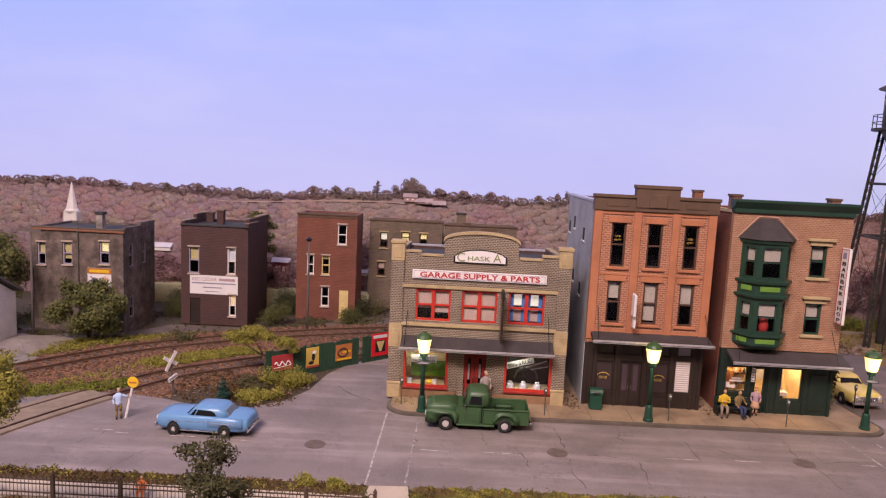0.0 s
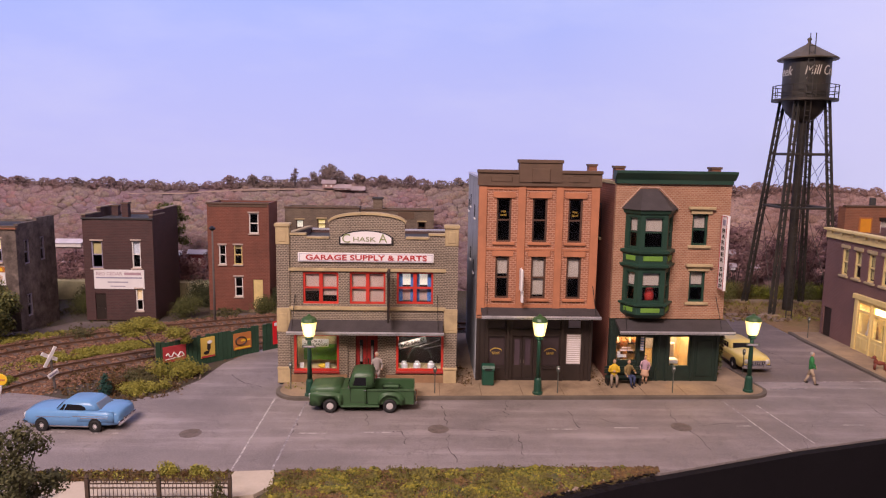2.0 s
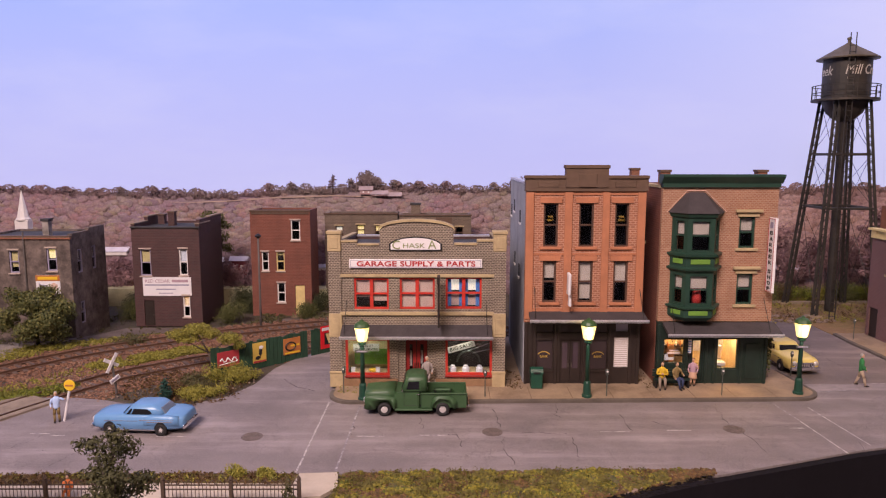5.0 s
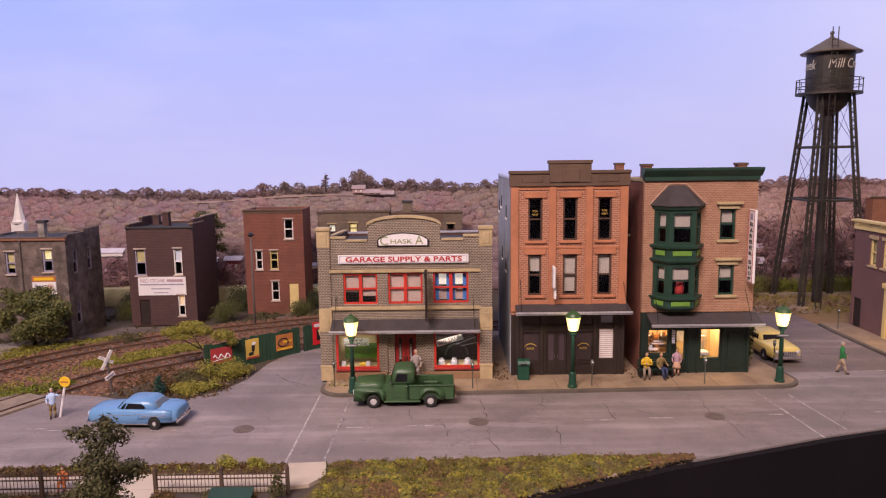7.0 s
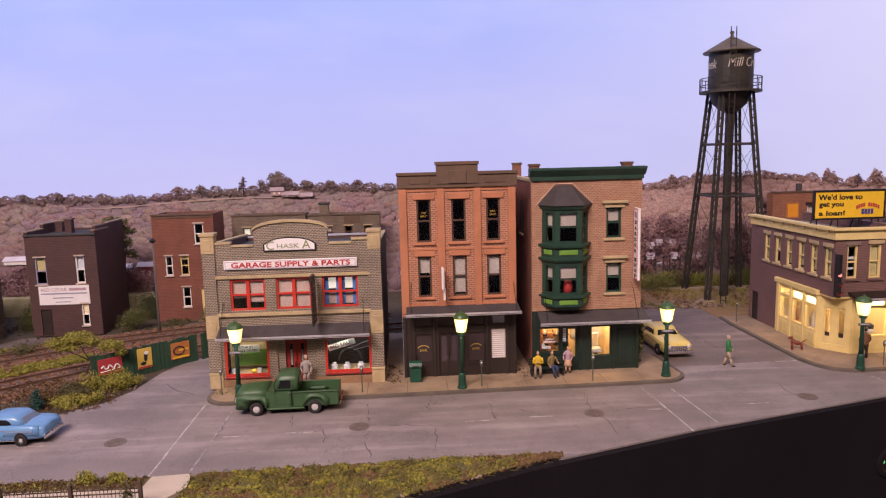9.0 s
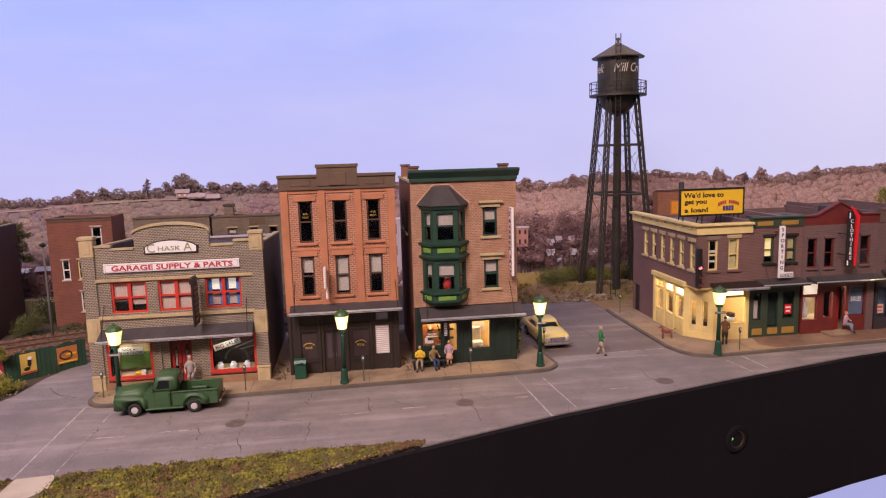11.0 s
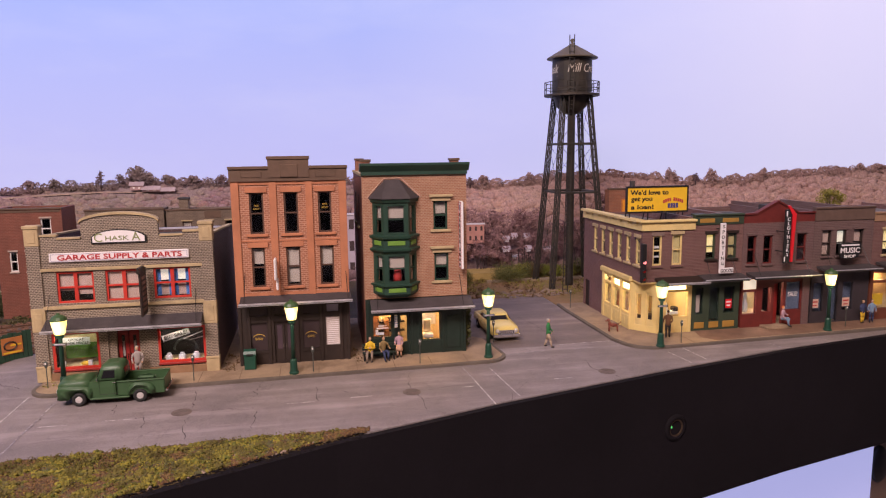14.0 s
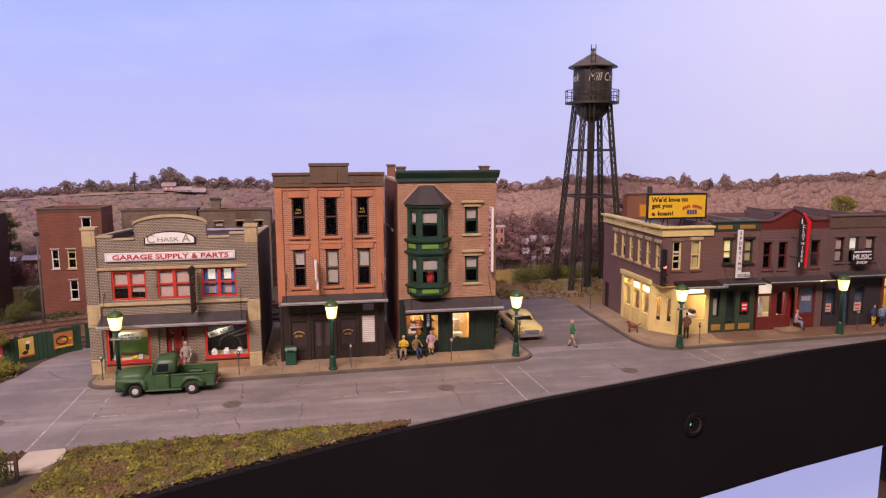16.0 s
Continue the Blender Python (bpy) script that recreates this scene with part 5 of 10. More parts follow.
    part("bracket", rods(((X(2.17), 0.0, 6.1), (X(2.17), -0.6, 6.1)), ((X(2.17), 0.0, 4.0), (X(2.17), -0.6, 4.0)), r=0.035), BLACK, v)
    shell(g, W, D, 7.15, BRICK_DARK, 7.0, 0.1)
    for u in (0.0, W - 0.3):
        bm = bmesh.new()
        loft(bm, [[(u, y, 7.15), (u + 0.3, y, 7.15), (u + 0.3, y, z), (u, y, z)] for y, z in ((0.3, 7.75), (D, 7.3))])
        part("sloping_parapet", bm, BRICK_DARK, g)
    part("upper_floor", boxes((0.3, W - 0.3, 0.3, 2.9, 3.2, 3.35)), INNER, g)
    for u in (0.0, W - 0.32):
        bm = bmesh.new()
        loft(bm, [[(u, y, z), (u + 0.32, y, z), (u + 0.32, y, z + 0.1), (u, y, z + 0.1)] for y, z in ((0.45, 7.75), (D, 7.3))])
        part("roof_coping", bm, STONE, g)
    part("roof_coping", boxes((0.32, W - 0.32, D - 0.32, D, 7.16, 7.26)), EDGE, g)
    bulb("upstairs_bulb", 0.9, 36.6, 5.6, 0.010, (1, 0.75, 0.55))
    bulb("upstairs_bulb", -2.2, 36.6, 5.6, 0.008, (1, 0.7, 0.5))
    bulb("upstairs_bulb", 3.2, 36.6, 5.6, 0.014, (1, 0.85, 0.7))
    bulb("shop_bulb", -2.0, 35.3, 2.7, 0.009, (1, 0.85, 0.6), 0.08)
    bulb("shop_bulb", 3.2, 35.3, 2.7, 0.009, (1, 0.85, 0.6), 0.08)


garage()


# ---- orange brick building with the bank front ----
def bank():
    x0 = 6.72
    g = thing("orange_brick_building", x0, 35.5, 0, 0, "three-storey orange brick building with dark bank storefront", "building")
    W, D = 6.25, 8.7
    X = lambda x: x - x0
    rows3 = [(X(7.66), X(8.42), 7.62, 9.92), (X(9.52), X(10.29), 7.62, 9.92), (X(11.39), X(12.13), 7.62, 9.92)]
    rows2 = [(X(7.66), X(8.38), 4.63, 6.87), (X(9.54), X(10.31), 4.63, 6.87), (X(11.40), X(12.17), 4.63, 6.87)]
    part("front_wall", holed(0, W, 3.55, 10.55, 0, 0.3, rows3 + rows2), BRICK_ORANGE, g, "orange brick front")
    for a, b in ((0.0, 0.42), (X(8.75), X(9.15)), (X(10.72), X(11.1)), (W - 0.42, W)):
        part("pilaster", boxes((a, b, -0.09, 0.0, 3.75, 10.55), bevel=0.015), PLAIN_ORANGE, g)
    part("course", boxes((0.42, W - 0.42, -0.05, 0.0, 10.35, 10.55)), PLAIN_ORANGE, g)
    part("course", boxes((0.42, W - 0.42, -0.04, 0.0, 7.2, 7.3)), PLAIN_ORANGE, g)
    part("course", boxes((0.42, W - 0.42, -0.04, 0.0, 4.12, 4.3)), PLAIN_ORANGE, g)
    for k, (a, b, c, d) in enumerate(rows3 + rows2):
        w = window(g, a, b, c, d, WINBROWN, d=0.08, frame_w=0.09, sill=PLAIN_ORANGE, lintel=PLAIN_ORANGE, lintel_h=0.3, over=0.2, blind=(0, 0, 0, 0.42, 0.92, 0.5)[k], label="tall brown sash window")
        if k in (0, 2):
            text("lettering", "FOR", GOLD, w, (a + b) / 2, 0.13, d - 0.72, 0.10, 0.26)
            text("lettering", "RENT", GOLD, w, (a + b) / 2, 0.13, d - 0.90, 0.10, 0.34)
    # cornice
    c = part("cornice", boxes((-0.06, W + 0.06, -0.16, 0.3, 10.55, 11.2)), CORNICE, g, "brown panelled cornice")
    for a, b in ((-0.1, X(8.75)), (X(10.95), W + 0.1)):
        part("cornice_cap", boxes((a, b, -0.24, 0.32, 11.2, 11.36), bevel=0.02), CORNICE, c)
    part("cornice_block", boxes((X(8.75), X(10.95), -0.22, 0.3, 10.75, 11.72)), CORNICE, c)
    part("cornice_cap", boxes((X(8.69), X(11.01), -0.28, 0.34, 11.72, 11.9), bevel=0.02), CORNICE, c)
    for a, b in ((X(7.3), X(8.4)), (X(9.4), X(10.35)), (X(11.3), X(12.4))):
        part("panel", boxes((a, b, -0.26 if 9 < a + x0 < 10 else -0.19, -0.15, 10.75, 11.08 if not 9 < a + x0 < 10 else 11.45), bevel=0.03), CORNICE, c)
    # shop front
    holes = [(X(7.38), X(8.28), 0.95, 2.55), (X(8.68), X(9.82), 0.2, 2.6), (X(10.28), X(11.2), 0.95, 2.58), (X(11.58), X(12.36), 1.05, 2.72), (X(7.3), X(8.3), 2.95, 3.4), (X(8.7), X(9.8), 2.95, 3.4), (X(10.3), X(11.2), 2.95, 3.4), (X(11.65), X(12.32), 3.02, 3.45)]
    part("shop_front", holed(0.05, W - 0.05, 0.1, 3.55, 0.06, 0.3, holes), BROWN, g, "dark brown panelled shop front")
    for u in (0.08, 0.55, X(8.4), X(9.95), X(11.3), W - 0.55, W - 0.15):
        part("shop_pilaster", boxes((u - 0.06, u + 0.12, -0.02, 0.06, 0.1, 3.5), bevel=0.015), BROWN, g)
    for (a, b, c0, d) in (holes[0], holes[2]):
        w = part("shop_pane", boxes((a, b, 0.15, 0.17, c0, d)), painted("dark_smoked_glass", (0.045, 0.03, 0.032), 0.15, 0.1, 1, 8, 0), g, "dark shop glass with gold words")
        text("lettering", "BANK", GOLD, w, (a + b) / 2, 0.145, c0 + 0.68, 0.14, 0.42)
        bm = bmesh.new()
        pr = [((a + b) / 2 + 0.42 * math.sin(radians(q)), c0 + 0.5 + 0.42 * math.cos(radians(q))) for q in range(-50, 51, 10)]
        loft(bm, [[(x, 0.13, z), (x, 0.145, z), (x, 0.145, z + 0.05), (x, 0.13, z + 0.05)] for x, z in pr])
        part("lettering_arc", bm, GOLD, w)
        part("pane_rail", boxes((a - 0.06, b + 0.06, 0.0, 0.08, c0 - 0.16, c0 - 0.06), (a, b, 0.0, 0.06, d + 0.03, d + 0.12)), BROWN, w)
    part("white_pane", boxes((holes[3][0], holes[3][1], 0.13, 0.17, 1.05, 2.72)), painted("whited_out_glass", (0.52, 0.44, 0.42), 0.5, 0.15), g, "pale blinded window")
    bm = bmesh.new()
    for k in range(14):
        box(bm, holes[3][0] + 0.05, holes[3][1] - 0.05, 0.115, 0.13, 1.1 + k * 0.115, 1.14 + k * 0.115)
    part("blind_slat", bm, SIGNWHITE, g)
    for (a, b, c0, d) in holes[4:]:
        part("transom_pane", boxes((a, b, 0.15, 0.17, c0, d)), GREYTEXT if a > 4.5 else painted("dull_transom_glass", (0.05, 0.036, 0.034), 0.2, 0.2, 1, 8, 0), g)
    a, b = holes[1][0], holes[1][1]
    for k in range(2):
        u = a + (b - a) / 2 * k
        dr = part("door", holed(u + 0.01, u + (b - a) / 2 - 0.01, 0.2, 2.6, 0.2, 0.28, [(u + 0.14, u + (b - a) / 2 - 0.14, 0.95, 2.4)]), BROWN, g, "dark brown glazed door")
        part("pane", boxes((u + 0.14, u + (b - a) / 2 - 0.14, 0.23, 0.25, 0.95, 2.4)), painted("dull_mauve_glass", (0.075, 0.05, 0.062), 0.2, 0.2, 1, 8, 0), dr)
        part("handle", boxes((u + (0.46 if k == 0 else 0.06), u + (0.5 if k == 0 else 0.1), 0.17, 0.2, 1.05, 1.25)), IRON, dr)
    awning(g, X(6.95), X(13.05), 4.16, 3.92, 1.05, (X(7.2), X(12.85)))
    # white sign on its pole, seen edge on
    s = part("hanging_sign", boxes((X(8.88), X(9.02), -1.0, -0.35, 5.15, 6.35), bevel=0.06), SIGNWHITE, g, "white hanging sign seen from its edge")
    part("sign_fin", boxes((X(8.96), X(9.08), -0.8, -0.4, 4.55, 5.2), bevel=0.04), SIGNWHITE, s)
    part("bracket", rods(((X(8.97), 0, 6.1), (X(8.97), -0.5, 6.1)), ((X(8.97), 0, 5.3), (X(8.97), -0.5, 5.3)), r=0.03), BLACK, s)
    shell(g, W, D, 10.9, BRICK_RED, 10.2, 0.1, left=GREYWALL)
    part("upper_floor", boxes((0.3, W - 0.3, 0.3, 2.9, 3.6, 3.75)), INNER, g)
    for y, z in ((38.0, 9.0), (41.3, 9.4), (38.2, 5.9), (40.6, 6.3), (43, 9.0)):
        part("side_window", boxes((-0.02, 0.02, y - 35.5, y - 35.5 + 0.5, z - 0.35, z + 0.35)), INNER, g)
        part("side_sill", boxes((-0.06, 0.0, y - 35.6, y - 34.9, z - 0.45, z - 0.35)), WHITE, g)
    for a, b in ((-0.03, 0.35), (W - 0.35, W + 0.03)):
        part("roof_coping", boxes((a, b, 0.3, D, 10.9, 11.02)), EDGE, g)


bank()


# ---- tan brick barber shop with the green bay ----
def barber():
    x0 = 13.86
    g = thing("barber_shop_building", x0, 35.6, 0, 0, "three-storey tan brick barber shop with dark green bay window", "building")
    W, D = 6.05, 8.6
    X = lambda x: x - x0
    wins = [(X(17.95), X(18.78), 7.55, 9.22), (X(17.97), X(18.82), 4.52, 6.2)]
    bay_holes = [(X(14.75), X(16.6), 7.4, 9.3), (X(14.75), X(16.6), 4.5, 6.4)]
    part("front_wall", holed(0, W, 3.6, 10.75, 0, 0.3, wins + bay_holes), BRICK_TAN, g, "tan and orange brick front")
    for k, (a, b, c, d) in enumerate(wins):
        w = window(g, a, b, c, d, GREEN, d=0.08, frame_w=0.1, sill=STONE, over=0.18, blind=0.45, blind_mat=BLIND, label="green sash window with beige blind")
        part("hood", boxes((a - 0.25, b + 0.3, -0.24, 0.0, d + 0.22, d + 0.38), bevel=0.03), STONE, w, "carved stone hood")
        part("hood_frieze", boxes((a - 0.12, b + 0.16, -0.1, 0.0, d, d + 0.22)), STONE, w)
    # cornice
    c = part("cornice", boxes((-0.03, W + 0.03, -0.14, 0.3, 10.75, 10.95)), GREEN, g, "dark green moulded cornice")
    bm = bmesh.new()
    loft(bm, [[(x, -0.14, 10.95), (x, 0.3, 10.95), (x, 0.3, 11.42), (x, -0.42, 11.42), (x, -0.42, 11.3), (x, -0.26, 11.1)] for x in (-0.12, W + 0.12)])
    part("cornice_mould", bm, GREEN, c)
    # bay window
    bx0, bx1, o, s = X(14.42), X(16.92), 0.85, 0.55

    def ring(z, grow=0.0):
        return [(bx0 - grow, 0.0, z), (bx0 + s - grow * 0.5, -o - grow, z), (bx1 - s + grow * 0.5, -o - grow, z), (bx1 + grow, 0.0, z)]

    bay = None
    for zs in (((3.75, -0.25), (3.95, 0.02), (4.0, 0.06), (4.42, 0.06), (4.48, 0.2), (4.57, 0.2), (4.6, 0.0)), ((6.35, 0.0), (6.42, 0.08), (6.5, 0.2), (6.6, 0.22), (6.66, 0.05), (7.14, 0.05), (7.22, 0.2), (7.34, 0.22), (7.4, 0.0)), ((9.2, 0.0), (9.25, 0.1), (9.4, 0.16), (9.45, 0.16))):
        bm = bmesh.new()
        loft(bm, [ring(z, w) for z, w in zs])
        if bay is None:
            bay = part("bay_window", bm, GREEN, g, "dark green two-storey bay window")
        else:
            part("bay_band", bm, GREEN, bay)
    faces = [((bx0, 0.0), (bx0 + s, -o)), ((bx0 + s, -o), (bx1 - s, -o)), ((bx1 - s, -o), (bx1, 0.0))]
    for (ax, ay), (bx, by) in faces:
        L = math.hypot(bx - ax, by - ay)
        M = pose(ax, ay, 0, 0, 0, math.degrees(math.atan2(by - ay, bx - ax)))
        for z0, z1 in ((4.6, 6.35), (7.4, 9.2)):
            part("bay_panel", holed(0, L, z0, z1, 0, 0.08, [(0.2, L - 0.2, z0 + 0.08, z1 - 0.12)]), GREEN, bay, "", M)
            window(bay, 0.2, L - 0.2, z0 + 0.08, z1 - 0.12, GREEN, M, d=0.03, frame_w=0.06, blind=0.46, blind_mat=BLIND)
        for z0, z1 in ((4.08, 4.38), (6.78, 7.1)):
            part("light_panel", boxes((0.2, L - 0.2, -0.085, -0.03, z0 + 0.03, z1 - 0.03), bevel=0.02), LIME, bay, "light green inset panel", M)
    bm = bmesh.new()
    lo, hi = ring(9.45, 0.24), [(X(15.1), 0.0, 10.45), (X(15.2), -0.15, 10.5), (X(15.95), -0.15, 10.5), (X(16.1), 0.0, 10.45)]
    loft(bm, [lo, hi])
    part("bay_roof", bm, SHINGLE, bay, "charcoal faceted bay roof")
    for q in (0, 3):
        part("roof_flashing", rods(((lo[q][0] + (0.06 if q else -0.06), -0.03, 9.47), (hi[q][0], -0.03, 10.56)), r=0.022, n=4), PINKBLIND, bay)
    part("roof_flashing", rods(((hi[0][0], -0.03, 10.56), (hi[3][0], -0.03, 10.56)), r=0.022, n=4), PINKBLIND, bay)
    part("bay_floor", boxes((bx0 + 0.3, bx1 - 0.3, -0.5, 0.4, 4.5, 4.58), (bx0 + 0.3, bx1 - 0.3, -0.5, 0.4, 7.3, 7.38)), INNER, bay)
    bm = bmesh.new()
    lathe(bm, [(0.24, 4.6), (0.26, 5.0), (0.2, 5.25), (0.22, 5.5), (0.1, 5.62), (0.1, 5.8), (0.03, 5.88)], X(15.75), -0.35, n=10)
    part("red_vase", bm, painted("red_glaze", (0.55, 0.05, 0.04), 0.4, 0.1), bay, "tall red ornament behind the glass", smooth=True)
    # shop front
    holes = [(X(14.25), X(15.42), 1.22, 2.62), (X(15.6), X(16.4), 0.2, 2.7), (X(17.15), X(18.3), 0.92, 2.64)]
    part("shop_front", holed(0.03, W - 0.05, 0.1, 3.6, 0.05, 0.3, holes), GREENBLACK, g, "blackish green panelled shop front")
    for (a, b, c0, d) in (holes[0], holes[2]):
        window(g, a, b, c0, d, GREENBLACK, d=0.1, frame_w=0.06, cross=False, label="lit barber shop window")
    a, b = holes[1][0], holes[1][1]
    dr = part("door", holed(a, b, 0.2, 2.7, 0.15, 0.22, [(a + 0.28, b - 0.1, 0.9, 2.5)]), GREENBLACK, g, "blackish green glazed shop door")
    part("pane", boxes((a + 0.28, b - 0.1, 0.18, 0.2, 0.9, 2.5)), GLASS, dr).visible_shadow = False
    pole = part("barber_pole", rods(((X(15.62), -0.12, 1.9), (X(15.62), -0.12, 2.65)), r=0.09, n=10), SIGNWHITE, g, "white striped barber pole")
    bm = bmesh.new()
    for k in range(5):
        lathe(bm, [(0.095, 1.95 + 0.14 * k), (0.095, 2.0 + 0.14 * k)], X(15.62), -0.12, n=10)
    part("stripe", bm, BLUECLOTH, pole)
    part("pole_cap", boxes((X(15.52), X(15.72), -0.22, 0.06, 2.65, 2.75), (X(15.52), X(15.72), -0.22, 0.06, 1.82, 1.9)), BLACK, pole)
    for u in (X(14.0), X(15.5), X(16.55), X(17.0), X(18.42), X(19.75)):
        part("shop_pilaster", boxes((u - 0.07, u + 0.07, -0.02, 0.05, 0.1, 3.4), bevel=0.015), GREENBLACK, g)
    part("shop_panel", boxes((X(18.65), X(19.5), 0.0, 0.05, 0.4, 2.4), bevel=0.03), GREENBLACK, g)
    # lit room
    room_ = part("interior", boxes((X(14.0), X(18.6), 2.4, 2.46, 0.1, 3.3), (X(13.9), X(13.95) + 0.3, 0.3, 2.4, 0.1, 3.3), (X(18.6), X(18.66), 0.3, 2.4, 0.1, 3.3), (X(14.0), X(18.6), 0.3, 2.4, 0.05, 0.12), (X(14.0), X(18.6), 0.3, 2.4, 3.2, 3.3)), SHOPWALL, g, "warm lit barber shop interior")
    part("shelf", boxes((X(14.2), X(16.4), 2.1, 2.4, 1.6, 1.66), (X(14.2), X(16.4), 2.1, 2.4, 1.05, 1.12)), BROWN, room_)
    for k in range(9):
        u = X(14.3) + 0.23 * k
        bm = bmesh.new()
        lathe(bm, [(0.06, 1.66), (0.07, 1.8), (0.03, 1.88), (0.03, 1.95)], u, 2.25, n=6)
        part("bottle", bm, (SIGNWHITE, BILLORANGE, GREEN)[k % 3], room_)
    part("window_card", boxes((X(14.45), X(14.95), 0.36, 0.38, 1.35, 1.5), (X(14.45), X(14.62), 0.36, 0.38, 1.5, 1.66)), SIGNWHITE, room_, "small white card in the window")
    part("cupboard", boxes((X(14.2), X(14.75), 1.5, 2.1, 0.12, 2.3), (X(15.1), X(15.4), 1.7, 2.1, 0.12, 1.9), bevel=0.03), painted("amber_varnished_wood", (0.36, 0.16, 0.06), 0.5, 0.3, 2.0), room_, "amber wooden cupboard")
    for u in (X(17.45),):
        part("chair_back", boxes((u, u + 0.5, 1.35, 1.5, 1.1, 1.9), bevel=0.05), SIGNWHITE, room_, "white barber chair back")
        part("chair_seat", boxes((u - 0.05, u + 0.55, 0.85, 1.4, 0.85, 1.1), bevel=0.05), SIGNWHITE, room_)
        part("chair_base", boxes((u + 0.15, u + 0.35, 1.0, 1.25, 0.12, 0.85)), CHROME, room_)
    part("mirror", boxes((X(16.6), X(18.4), 2.36, 2.39, 1.3, 2.6)), EDGE, room_)
    part("window_lettering", boxes((X(14.6), X(15.1), 0.085, 0.09, 1.92, 2.0), (X(14.5), X(15.2), 0.085, 0.09, 1.78, 1.86)), SIGNWHITE, g, "faint white lettering on the window")
    bulb("shop_bulb", 15.0, 37.0, 2.7, 0.020, (1, 0.58, 0.28))
    bulb("shop_bulb", 17.7, 37.0, 2.7, 0.028, (1, 0.66, 0.34))
    awning(g, X(14.15), X(20.1), 3.55, 3.16, 1.1, (X(14.5), X(19.5)))
    # vertical sign
    s = part("blade_sign", boxes((X(19.40), X(19.54), -0.92, -0.2, 5.3, 9.2), bevel=0.02), SIGNWHITE, g, "tall white projecting sign with black words")
    M = pose(X(19.40), 0, 0, 0, 0, -90)
    for k, ch in enumerate("BARBER"):
        text("letter", ch, SIGNBLACK, s, 0.56, -0.002, 8.42 - 0.31 * k, 0.2, 0.32, M, bold=0.012)
    for k, ch in enumerate("SHOP"):
        text("letter", ch, SIGNBLACK, s, 0.56, -0.002, 6.4 - 0.3 * k, 0.2, 0.32, M, bold=0.012)
    part("emblem", boxes((0.42, 0.7, -0.03, -0.002, 8.68, 8.98)), GREYTEXT, s, "", M)
    bm = bmesh.new()
    for d in ((0.23, 0.25, 5.33, 9.16), (0.87, 0.89, 5.33, 9.16), (0.23, 0.89, 5.33, 5.355), (0.23, 0.89, 9.135, 9.16)):
        box(bm, d[0], d[1], -0.02, -0.002, d[2], d[3])
    part("border_line", bm, SIGNRED, s, "", M)
    part("bracket", rods(((X(19.47), 0, 8.6), (X(19.47), -0.3, 8.6)), ((X(19.47), 0, 5.7), (X(19.47), -0.3, 5.7)), r=0.03), BLACK, s)
    shell(g, W, D, 10.7, BRICK_RED, 10.3, 0.1)
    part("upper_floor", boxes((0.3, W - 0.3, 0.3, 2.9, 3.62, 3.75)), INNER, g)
    for u, y in ((0.05, 0.6), (W - 0.75, 0.9), (0.05, 6.5)):
        ch = part("chimney", boxes((u, u + 0.5, y, y + 0.5, 10.7, 11.52)), BRICK_RUST, g, "small brick chimney")
        part("chimney_cap", boxes((u - 0.05, u + 0.55, y - 0.05, y + 0.55, 11.52, 11.64)), CORNICE, ch)
    for a, b in ((-0.05, 0.33), (W - 0.33, W + 0.05)):
        part("side_coping", boxes((a, b, 0.3, D, 10.7, 10.85)), STONE, g)
    for y in (2.2, 5.0):
        window(g, y, y + 0.85, 7.6, 9.5, BROWN, pose(0, 0, 0, 0, 0, -90) @ pose(-D, 0, 0), d=-0.02, sill=STONE, pane=CARGLASS)
    v = thing("ivy", 20.0, 35.8, 0.1, 0, "dull green ivy climbing the barber shop side", "ivy")
    leaves("ivy_leaves", [(0.1, 0.6, 1.4, 0.18, 0.7, 1.3), (0.1, 0.2, 2.6, 0.15, 0.4, 0.9), (0.05, 0.9, 3.2, 0.12, 0.5, 1.0)], 0.09, 900, LEAF_TREE, v, seed=4)


barber()


